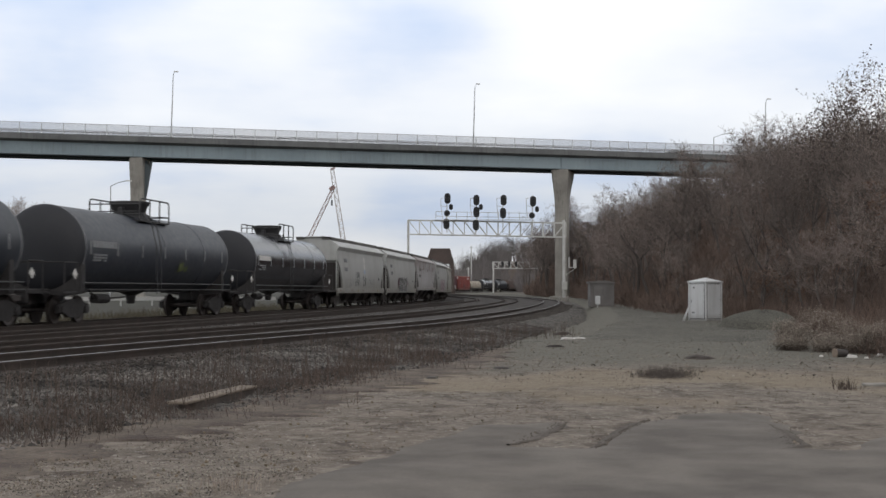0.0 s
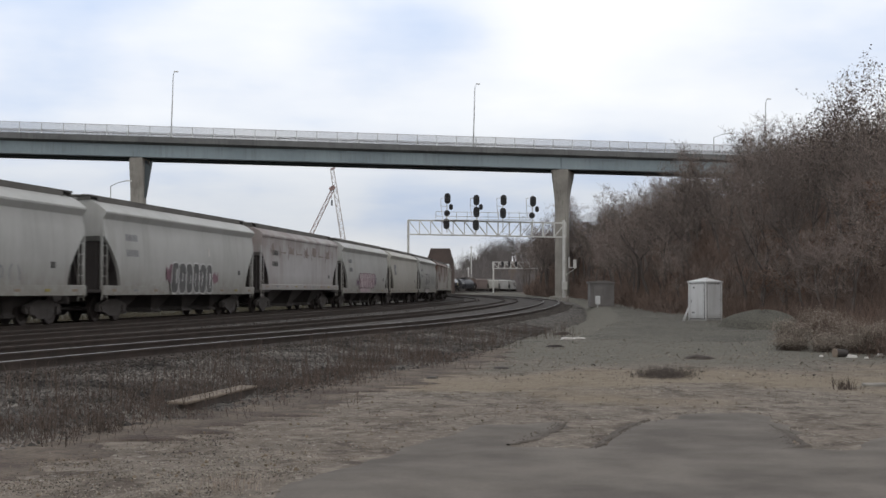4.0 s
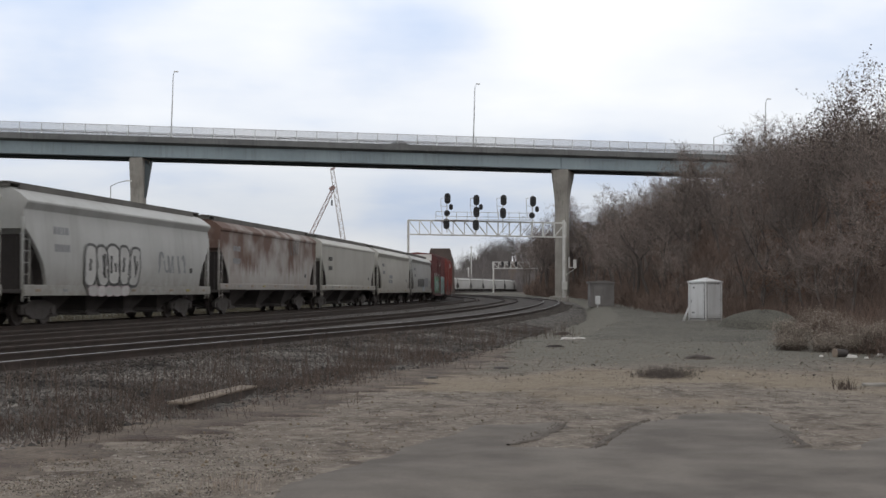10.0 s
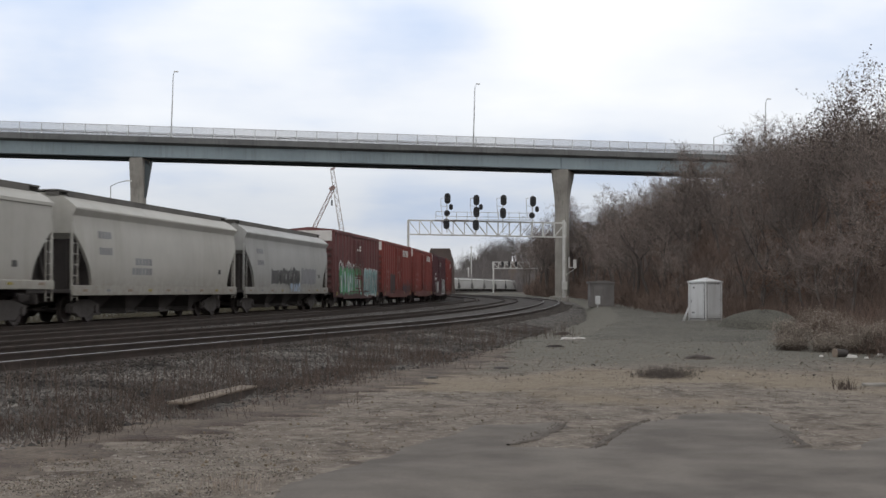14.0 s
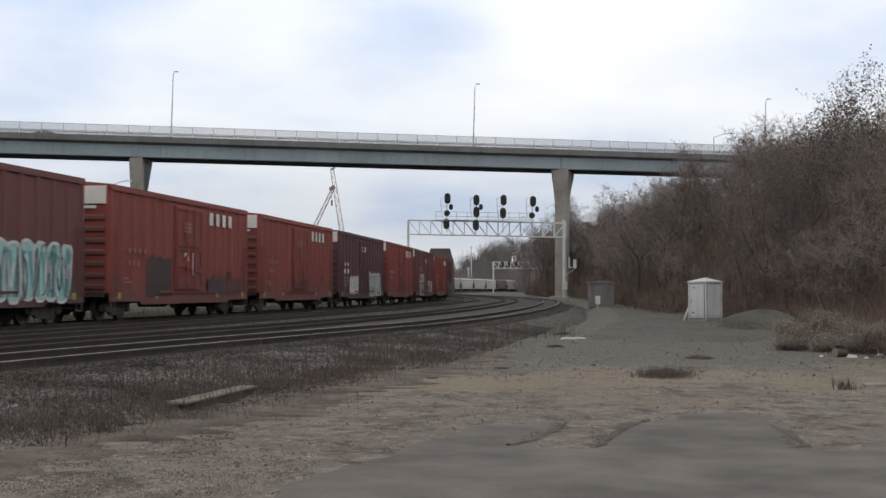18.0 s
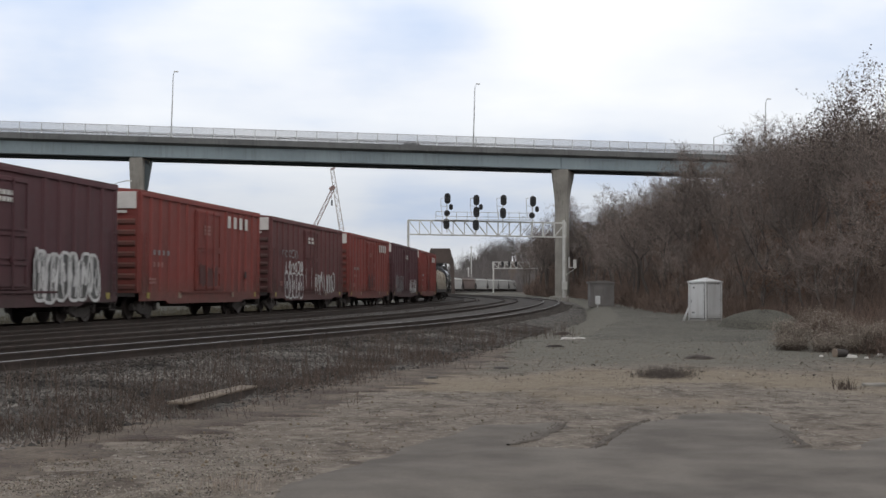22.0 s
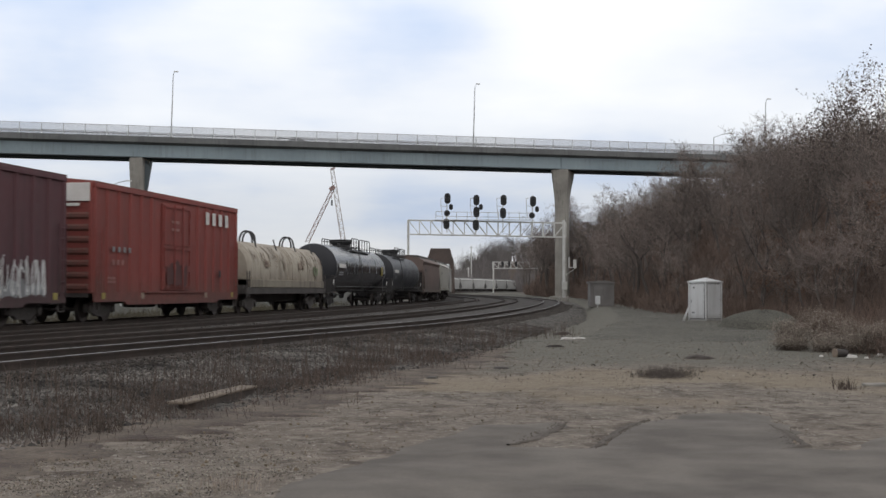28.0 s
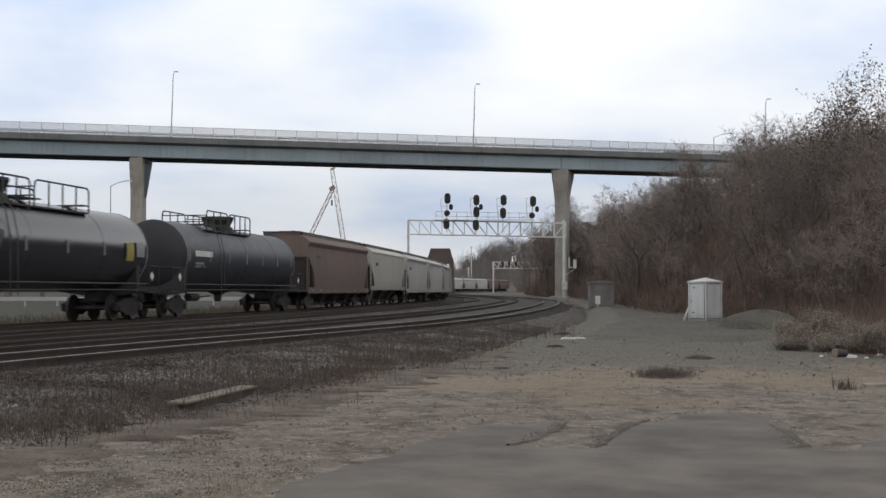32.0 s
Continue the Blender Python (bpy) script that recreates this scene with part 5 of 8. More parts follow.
# -- coil car with two hoods --
def make_coil(length, label):
    half = length / 2 - 0.62
    car = thing("coil_car", pose(0, 0, 0), label, "freight car", "freight train cars")
    part("trough", Shape().box(-half, half, -1.35, 1.35, 0.95, 1.35).box(-half + 2.6, half - 2.6, -0.4, 0.4, 0.5, 1.0, 0.05), M_UNDER, car)
    for y in (-1.45, 1.45):
        part("side_sill", Shape().box(-half, half, y - 0.06, y + 0.06, 0.92, 1.24, 0.02), M_UNDER, car, "dark grimy side sill")
        part("top_flange", Shape().box(-half + 0.6, half - 0.6, y - 0.09, y + 0.09, 1.24, 1.62, 0.02), M_COILSILL, car, "cream-grey dented upper sill")
    arch = [(y, 1.62 + (z - 1.9) * 0.96) for y, z in ((-1.46, 1.9), (-1.46, 2.75), (-1.33, 3.2), (-1.05, 3.55), (-0.6, 3.78), (0, 3.86), (0.6, 3.78), (1.05, 3.55), (1.33, 3.2), (1.46, 2.75), (1.46, 1.9))]
    for sg in (-1, 1):
        w = (half - 0.5) / 2
        cx = sg * (w + 0.08)
        rings = []
        for x, f in ((-w, 0.9), (-w + 0.12, 0.97), (-w + 0.4, 1), (w - 0.4, 1), (w - 0.12, 0.97), (w, 0.9)):
            rings.append([(x, y * (0.94 + 0.06 * (f - 0.9) / 0.1), 1.62 + (z - 1.62) * f) for y, z in arch])
        hood = part("hood", Shape().loft(rings), M_COIL, car, "cream steel hood with rust streaks", pose(cx, 0, 0), smooth=True)
        for i in range(5):
            x = -w + 0.45 + (2 * w - 0.9) * i / 4
            part("hood_rib", cached("hood_rib", lambda: Shape().loft([[(xx, y * 1.015, 1.62 + (z - 1.62) * 1.012) for y, z in arch] for xx in (-0.05, 0.05)])), M_COIL, hood, m=pose(x, 0, 0))
        for x in (0.25 * w,):
            hoop = [(0, 0.34 * math.cos(a), 3.42 + 0.66 * math.sin(a) ** 0.7) for a in np.linspace(0, math.pi, 9)]
            part("lifting_hoop", cached("lifting_hoop", lambda: Shape().path([(-0.27, y, z) for _, y, z in hoop], 0.045, 6).path([(0.27, y, z) for _, y, z in hoop], 0.045, 6)), M_BLACK, hood, "dark lifting hoop", pose(x, 0, 0))
        part("grab_rod", cached("coil_rod", lambda: Shape().rod((0, -1.15, 2.9), (0.3, -0.75, 3.9), 0.035, n=6)), M_BLACK, hood, m=pose(-w * 0.3, 0, 0))
        part("grab_rod", CACHE["coil_rod"], M_BLACK, hood, m=pose(w * 0.62, -0.12, -0.2))
        part("end_platform", Shape().box(-0.9, 0, -1.4, 1.4, 1.0, 1.1).box(-1.5, 0.0, -0.3, 0.3, 0.66, 1.0), M_UNDER, car, m=pose(sg * half, 0, 0, 0, 0, 0 if sg > 0 else 180))
        add_truck(car, sg * (half - 1.9))
    add_couplers(car, half)
    end_gear(car, half, 1.45, M_UNDER, 2.0)
    y_of = lambda z: float(np.interp(z, [1.6, 2.44, 2.87, 3.2, 3.43, 3.6], [1.49, 1.49, 1.36, 1.08, 0.63, 0.4]))
    rng = random.Random(88)
    for k, (x, z, w) in enumerate([(-4.9, 2.2, 0.8), (1.6, 2.2, 0.9)]):
        fill_patch(car, x, x + w, z, z + 0.4, y_of, M_COILSTAIN, "faded stencil block", seed=k + 3, jag=0.25, name="stencil", off=0.016)
    for k in range(90):
        x, top = rng.uniform(-half + 0.9, half - 0.9), rng.uniform(2.6, 3.45)
        low = max(top - rng.choice((0.25, 0.4, 0.9)) * rng.uniform(0.7, 1.3), 1.7)
        fill_patch(car, x, x + rng.uniform(0.02, 0.09), low, top, y_of, M_RUSTDARK if k % 4 else M_COILSTAIN, "dark rust run on the hood", seed=k + 30, jag=0.35, name="rust_run", off=0.02)
    fill_patch(car, 5.0, 6.0, 1.9, 2.45, y_of, M_COILGREEN, "dull green painted patch", seed=8, off=0.018, jag=0.3)
    return car, y_of, half


# ---- the train: cars in running order with the joint ahead of each one ----
TRAIN = []
JOINTS = [-228.6, -209.3, -190.3, -171.3, -153.2, -134.7, -116.55, -98.0, -80.05, -62.3, -43.6, -25.05, -7.0, 11.0, 28.55, 46.1, 63.7, 81.7, 98.6, 117.0, 134.8, 152.4, 169.75, 186.9, 209.1, 230.2, 249.2, 267.0, 284.4]


def build_train():
    def put(i, made):
        TRAIN.append((made[0], (JOINTS[i] + JOINTS[i + 1]) / 2, JOINTS[i + 1] - JOINTS[i]))
        return made

    size = [JOINTS[i + 1] - JOINTS[i] for i in range(len(JOINTS) - 1)]
    # tank cars at the head
    for i, (paint, note) in enumerate([(M_TANKDULL, "dull grey-black tank car with a railed top platform"), (M_TANKDULL, "dull black tank car with faded lettering and railed manway"), (M_TANK, "glossy black tank car with grey sheen and railed manway")]):
        car, y_of, half = put(i, make_tank(size[i], paint, note, rail=(-1.4, 1.6), shift=0.2, trim=0.15))
        text_bars(car, -half + 1.8, 2.45, 2.0, 0.32, y_of, M_GREYLETTER if i < 2 else M_LETTER, blocks=8, label="painted reporting marks", slab=0.025)
        text_bars(car, -half + 1.9, 2.05, 1.1, 0.28, y_of, M_GREYLETTER, lines=3, blocks=5, slab=0.025)
        if i == 1:
            fill_patch(car, 1.6, 2.6, 1.8, 2.25, y_of, M_SCUFF, "dull yellow-green scuff", seed=4, off=0.04, jag=0.6)
    # covered hoppers
    plan = [(M_HOP_GREY, "round", "light grey covered hopper with a small blue and white sign"), (M_HOP_GREY, "round", "light grey covered hopper with black scrawl on its side"), (M_HOP_STAIN, "straight", "pale straight-sided hopper streaked with rust"), (M_HOP_GREY, "round", "grey covered hopper with purple scrawl low on its side"), (M_HOP_CREAM, "round", "pale cream-grey covered hopper, nearly clean"), (M_HOP_GREY, "round", "light grey covered hopper with tall outlined scrawl"), (M_HOP_RUST, "straight", "hopper car with large brown rust runs down its side"), (M_HOP_CREAM, "straight", "cream covered hopper with exposed bays below"), (M_HOP_CREAM, "round", "cream covered hopper with small dark marks"), (M_HOP_GREY, "round", "light grey hopper with a row of dark painted blocks")]
    for k, (paint, kind, note) in enumerate(plan):
        i = 3 + k
        car, y_of, half = put(i, make_hopper(size[i], paint, kind, note))
        text_bars(car, -half + 2.0, 2.75, 1.1, 0.34, y_of, M_LETTER_DARK if k in (2, 7) else M_GREYLETTER, blocks=4, label="stencilled reporting marks")
        text_bars(car, -half + 2.0, 2.2, 1.1, 0.34, y_of, M_LETTER_DARK if k in (2, 7) else M_GREYLETTER, blocks=5)
        text_bars(car, half - 2.6, 1.7, 0.4, 0.28, y_of, M_LETTER_DARK, blocks=1, name="notice_plate")
        if k == 0:
            fill_patch(car, 0.2, 0.72, 2.95, 3.3, y_of, M_PANEL, "white upper sign", jag=0.0, name="sign")
            fill_patch(car, 0.2, 0.72, 2.5, 2.85, y_of, M_PANEL, "white lower sign", jag=0.0, name="sign")
            fill_patch(car, 0.2, 0.72, 2.2, 2.48, y_of, M_SPRAY_BLUE, "blue sign", jag=0.0, name="sign")
            spray(car, -2.9, -1.2, 1.3, 2.4, y_of, M_SPRAY_BLACK, 5, 2, 0.12, strokes=3)
            spray(car, -0.4, 0.9, 1.3, 2.1, y_of, M_SPRAY_BLACK, 6, 2, 0.10)
            spray(car, 1.8, 4.2, 1.35, 1.9, y_of, M_GREYLETTER, 7, 4, 0.07, strokes=1)
            spray(car, -5.2, -3.4, 1.35, 1.9, y_of, M_GREYLETTER, 17, 3, 0.07, strokes=1)
        if k == 1:
            fill_patch(car, -2.9, -2.2, 1.3, 2.2, y_of, M_MAUVE, "faint reddish spray beside the letters", seed=13, jag=0.6, name="graffiti", off=0.03)
            fill_patch(car, 2.3, 3.2, 1.3, 2.0, y_of, M_MAUVE, "faint reddish spray beside the letters", seed=14, jag=0.6, name="graffiti", off=0.03)
            tag_letters(car, -2.4, 2.4, 0.98, 2.15, y_of, M_SPRAY_BLACK, M_SPRAY_WHITE, 12, 6, off=0.06, rim=0.06, label="black sprayed letters with white edges")
            text_bars(car, 2.1, 2.35, 0.16, 0.5, y_of, M_PANEL, blocks=1, name="sign")
        if k == 2:
            for q in range(9):
                x = -half + 1.7 + (2 * half - 3.4) * q / 8
                fill_patch(car, x, x + 0.09, 2.55 + 0.25 * (q % 3 == 0), 3.55, y_of, M_HOP_BROWN, "dark rust line along a side post", seed=20 + q, jag=0.6, name="rust_line")
                if q in (0, 2, 4, 5, 7):
                    fill_patch(car, x + 0.18, x + 0.18 + (0.5, 0, 0.95, 0, 0.6, 0.9, 0, 0.75)[q], 2.75 + 0.1 * (q % 3), 3.5, y_of, M_HOP_FADED, "faded rusty patch", seed=40 + q, jag=0.55, name="rust_patch")
                if q < 8:
                    fill_patch(car, x + 0.1, x + 1.2, 2.98, 3.06, y_of, M_HOP_FADED, "faint rusty band", seed=70 + q, jag=0.5, name="rust_band", off=0.012)
        if k == 3:
            fill_patch(car, -4.3, -3.5, 1.3, 2.2, y_of, M_SPRAY_PURPLE, "dark spray beside the letters", seed=33, jag=0.7, name="graffiti", off=0.03)
            tag_letters(car, -3.5, 2.2, 1.28, 2.2, y_of, M_PINK, M_MAUVE, 31, 7, off=0.06, rim=0.07, label="pale pink bubble graffiti")
            tag_letters(car, -3.1, 0.6, 0.98, 1.22, y_of, M_PINK, M_PINK, 34, 6, off=0.07, rim=0.03, label="pink paint on the side sill")
            spray(car, 1.9, 3.0, 1.5, 2.2, y_of, M_SPRAY_PURPLE, 35, 2, 0.2, off=0.05, strokes=2)
        if k == 4:
            text_bars(car, -half + 2.0, 2.15, 1.0, 0.9, y_of, M_GREYLETTER, blocks=1, name="notice_board")
        if k == 5:
            tag_letters(car, -4.2, 0.4, 1.3, 2.6, y_of, M_HOP_WHITE, M_SPRAY_BLACK, 51, 5, off=0.05, rim=0.1, label="tall outlined pale graffiti letters")
            tag_letters(car, -3.9, -0.6, 0.92, 1.22, y_of, M_HOP_WHITE, M_PINK, 52, 5, off=0.07, rim=0.04, label="pale paint on the side sill")
            spray(car, 2.3, 5.2, 1.7, 2.5, y_of, M_GREYLETTER, 53, 5, 0.1, strokes=2)
        if k == 6:
            spray(car, 3.0, 4.8, 2.9, 3.7, y_of, M_SPRAY_BLACK, 61, 4, 0.08, strokes=2)
        if k == 8:
            text_bars(car, -3.6, 1.55, 1.9, 0.7, y_of, M_GREYLETTER, lines=2, blocks=6)
        if k == 9:
            fill_patch(car, -4.0, -2.6, 1.4, 2.2, y_of, M_SPRAY_BLACK, "dark sprayed block", seed=91)
            spray(car, -2.5, 1.6, 1.4, 2.2, y_of, M_SPRAY_BLACK, 92, 8, 0.26, strokes=3)
            spray(car, -0.4, 1.6, 1.0, 1.5, y_of, M_SPRAY_BLUE, 93, 4, 0.14, off=0.06)
            fill_patch(car, 1.9, 5.2, 1.4, 2.35, y_of, M_GREYLETTER, "grey painted-out block", seed=94)
    # boxcars
    plan = [(M_BOX_BROWN, "faded brown boxcar covered in green and teal graffiti"), (M_BOX_RED, "red boxcar with white letters and dark scuffs"), (M_BOX_RED, "red ribbed boxcar with white letters"), (M_BOX_DARK, "dark maroon boxcar with white graffiti"), (M_BOX_RED, "bright red boxcar with large white letters"), (M_BOX_BROWN, "faded brown-red boxcar with white graffiti"), (M_BOX_RED, "red boxcar with white letters near its top"), (M_BOX_DARK, "dark maroon boxcar with white drips of paint"), (M_BOX_RED, "bright red boxcar, last of its kind in the train")]
    for k, (paint, note) in enumerate(plan):
        i = 13 + k
        car, y_of, half = put(i, make_boxcar(size[i], paint, note))
        flat = lambda z: BOX_W + 0.0
        if k in (1, 2, 4, 6, 8):
            text_bars(car, {1: 2.45, 2: 2.5, 4: 2.55}.get(k, 3.35), 3.62, 3.3, 0.74, y_of, M_LETTER, blocks=4, gap=0.5, name="large_letters", label="large white painted letters")
            text_bars(car, -6.2, 2.35, 1.9, 0.26, y_of, M_FAINT if k in (1, 2) else M_GREYLETTER, blocks=4, gap=0.6, label="small faded marks")
            text_bars(car, -6.2, 1.9, 1.2, 0.26, y_of, M_FAINT, blocks=3, gap=0.6)
            text_bars(car, -0.7, 3.35, 1.1, 0.45, lambda z: BOX_W + 0.13, M_FAINT, lines=3, blocks=1)
        else:
            text_bars(car, -0.9, 3.6, 1.5, 0.4, lambda z: BOX_W + 0.13, M_LETTER, lines=2, blocks=6, label="small white marks")
        fill_patch(car, 5.0, 5.3, 1.65, 1.95, y_of, M_BOXGREY, "small dark route card", jag=0.0, name="route_card")
        text_bars(car, -6.6, 1.3, 0.7, 0.26, y_of, M_FAINT, lines=2, blocks=3)
        if k == 0:
            fill_patch(car, -6.3, 1.0, 1.05, 2.45, y_of, M_SPRAY_WHITE, "white graffiti ground", seed=100, jag=0.3, name="graffiti")
            spray(car, -6.5, 1.1, 1.9, 2.9, y_of, M_SPRAY_WHITE, 103, 9, 0.14, off=0.012, strokes=2)
            tag_letters(car, -6.4, 1.0, 0.85, 2.5, y_of, M_SPRAY_GREEN, M_SPRAY_BLACK, 101, 8, off=0.02, rim=0.07, label="green bubble graffiti")
            spray(car, -6.2, 0.9, 0.9, 2.1, y_of, M_SPRAY_WHITE, 108, 8, 0.3, off=0.034, strokes=1)
            spray(car, -6.4, 1.0, 0.9, 2.3, y_of, M_SPRAY_TEAL, 109, 8, 0.2, off=0.036, strokes=1)
            fill_patch(car, 1.7, 6.7, 0.8, 2.6, y_of, M_SPRAY_TEAL, "pale teal graffiti", seed=104, jag=0.35, name="graffiti")
            tag_letters(car, 1.8, 6.7, 0.78, 2.5, y_of, M_SPRAY_TEAL, M_SPRAY_WHITE, 105, 6, off=0.012, rim=0.09, label="teal and white bubble graffiti")
            spray(car, 1.7, 6.8, 0.75, 2.4, y_of, M_SPRAY_TEAL2, 107, 7, 0.2, off=0.017, strokes=2)
            spray(car, 1.7, 6.8, 0.75, 2.5, y_of, M_SPRAY_BLACK, 106, 9, 0.07, off=0.03, strokes=2)
        if k == 1:
            fill_patch(car, -4.6, -1.9, 0.85, 2.45, y_of, M_BOXGREY, "dark grey painted-out block", seed=111, jag=0.12, name="smudge")
            fill_patch(car, 2.3, 4.4, 0.85, 1.9, y_of, M_BOXBLUE, "dark blue-grey smudge of paint", seed=112, jag=0.5, name="smudge")
            fill_patch(car, 4.5, 6.8, 0.85, 1.9, y_of, M_SMUDGE, "dark smudge of paint", seed=114, jag=0.5, name="smudge")
            spray(car, -1.0, 0.6, 1.6, 2.7, lambda z: BOX_W + 0.13, M_SPRAY_WHITE, 113, 2, 0.1, strokes=1)
        if k == 2:
            fill_patch(car, -1.6, 1.5, 1.05, 2.0, lambda z: BOX_W + 0.13, M_SMUDGE, "dark smudge on the door", seed=121, jag=0.7, name="smudge")
        if k == 3:
            fill_patch(car, -4.9, -2.2, 0.95, 1.95, y_of, M_SPRAY_WHITE, "white graffiti block", seed=131, jag=0.4, name="graffiti")
            fill_patch(car, 1.9, 6.3, 0.8, 2.15, y_of, M_GREYLETTER, "grey graffiti ground", seed=134, jag=0.35, name="graffiti")
            tag_letters(car, 1.9, 6.4, 0.78, 2.2, y_of, M_SPRAY_BLACK, M_SPRAY_WHITE, 132, 6, off=0.016, rim=0.11, label="grey graffiti letters with white edges")
            spray(car, 1.8, 6.5, 0.75, 2.35, y_of, M_SPRAY_WHITE, 137, 9, 0.1, off=0.035, strokes=2)
            tag_letters(car, -5.0, -2.0, 0.9, 2.0, y_of, M_SPRAY_WHITE, M_GREYLETTER, 136, 4, off=0.016, rim=0.06, label="pale grey graffiti letters")
            text_bars(car, -6.5, 2.55, 1.7, 0.3, y_of, M_LETTER, blocks=2, gap=0.68, label="white reporting marks in two columns", slab=0.02)
            text_bars(car, -6.7, 2.05, 2.1, 0.4, y_of, M_LETTER, blocks=2, gap=0.6, slab=0.02)
            text_bars(car, -6.5, 1.55, 1.7, 0.4, y_of, M_GREYLETTER, lines=2, blocks=2, gap=0.75, slab=0.02)
        if k == 5:
            tag_letters(car, -5.7, -1.9, 0.75, 1.95, y_of, M_BOX_DARK, M_SPRAY_WHITE, 141, 5, off=0.014, rim=0.1, label="white outlined graffiti letters")
            spray(car, -5.6, -1.9, 2.0, 2.6, y_of, M_SPRAY_WHITE, 144, 6, 0.13, strokes=3)
            spray(car, -6.4, -3.0, 2.75, 3.2, y_of, M_GREYLETTER, 145, 5, 0.07, strokes=2)
            spray(car, 0.8, 5.9, 0.85, 2.1, y_of, M_SPRAY_WHITE, 142, 8, 0.14, strokes=2)
            spray(car, -1.6, 0.4, 1.2, 2.4, lambda z: BOX_W + 0.13, M_SPRAY_WHITE, 143, 2, 0.08, strokes=1)
        if k in (4, 6, 8):
            fill_patch(car, -1.2, 1.0, 1.2, 2.3, lambda z: BOX_W + 0.13, M_SMUDGE, "dark smudge on the door", seed=150 + k, jag=0.35, name="smudge")
        if k == 7:
            spray(car, -6.4, -1.8, 0.85, 2.4, y_of, M_GREYLETTER, 171, 9, 0.10, strokes=2)
            spray(car, 1.8, 6.4, 0.85, 2.1, y_of, M_SPRAY_WHITE, 172, 10, 0.08, strokes=3)
            fill_patch(car, 1.9, 6.3, 0.85, 1.5, y_of, M_GREYLETTER, "pale grey paint low on the side", seed=173, jag=0.6, name="graffiti")
    put(22, make_coil(size[22], "cream coil car with two rusty hoods"))
    for i, rail, extra, manway in ((23, (-1.4, 1.1), (1.4, 5.3), 0.1), (24, (-4.4, -1.5), (-1.2, 2.0), 0.1)):
        car, y_of, half = put(i, make_tank(size[i], M_TANK if i == 23 else M_TANKDULL, "long glossy black tank car with railed walkways" if i == 23 else "dull black tank car with a railed walkway", rail=rail, manway=manway, extra=extra, shift=0.5 if i == 23 else 0.2, trim=0.25))
        text_bars(car, -half + 2.3, 2.4, 2.2, 0.34, y_of, M_LETTER, blocks=8, label="painted reporting marks", slab=0.025)
        text_bars(car, -half + 2.4, 2.0, 1.3, 0.26, y_of, M_GREYLETTER, lines=2, blocks=5, slab=0.025)
        if i == 23:
            spray(car, -half + 4.6, -half + 8.6, 2.1, 2.9, y_of, M_TANKSCRAWL, 231, 5, 0.14, strokes=2)
            fill_patch(car, half - 2.6, half - 1.95, 2.15, 2.8, y_of, M_YELLOW, "yellow notice", jag=0.0, name="notice", off=0.05)
            fill_patch(car, half - 1.7, half - 1.0, 2.3, 2.85, y_of, M_GREYLETTER, "grey notice", jag=0.0, name="notice", off=0.05)
    for i, paint, note in ((25, M_HOP_BROWN, "dull brown covered hopper car"), (26, M_HOP_CREAM, "cream covered hopper with faded marks"), (27, M_HOP_WHITE, "pale grey covered hopper car")):
        car, y_of, half = put(i, make_hopper(size[i], paint, "round" if i != 26 else "straight", note))
        text_bars(car, -half + 2.0, 2.75, 1.1, 0.34, y_of, M_LETTER_DARK, blocks=4)
    # the long rest of the train round the far bend
    u = JOINTS[-1]
    first = {}
    k = 0
    while u < 640:
        paint = M_HOP_BROWN if 430 < u < 448 or u > 596 else M_HOP_WHITE
        if paint not in first:
            car, y_of, half = make_hopper(17.8, paint, "round", "pale covered hopper far back in the train" if paint is M_HOP_WHITE else "brown covered hopper far back in the train")
            first[paint] = car
        else:
            car = copy_thing(first[paint], pose(0, 0, 0))
        TRAIN.append((car, u + 8.9, 17.8))
        u += 17.8
        k += 1


build_train()


def run(t):
    """Metres that the train has run at t seconds."""
    return 12.78 * (t - 16) - 0.0378 * (t - 16) ** 2 / 2


def car_pose(centre, length, t):
    s = centre - run(t)
    h = length / 2 - 2.6
    (p, _), (q, _) = on_line(s - h), on_line(s + h)
    d = q - p
    return Matrix.Translation((p + q) / 2) @ Matrix.Rotation(math.atan2(d.y, d.x), 4, "Z") @ Matrix.Rotation(-math.asin(d.z / d.length), 4, "Y")


# ---- road bridge ----
BR_A = math.atan(0.19)
BR_DIR = Vector((math.cos(BR_A), math.sin(BR_A), 0))
BR_BACK = Vector((-math.sin(BR_A), math.cos(BR_A), 0))


def bridge_point(x, back=0.0, up=0.0):
    """A point on the bridge, by its x along the near edge; up is measured from the top of the deck edge."""
    p = Vector((x, 198.2 + 0.19 * x, 23.85 - 0.0104 * (x + 63.5)))
    return p + BR_BACK * back + Vector((0, 0, up))


BR_X0, BR_X1 = -300.0, 62.0


def bridge_beam(sections, x0=BR_X0, x1=BR_X1):
    return Shape().loft([[bridge_point(x, b, u) for b, u in sections] for x in (x0, (x0 + x1) / 2, x1)])


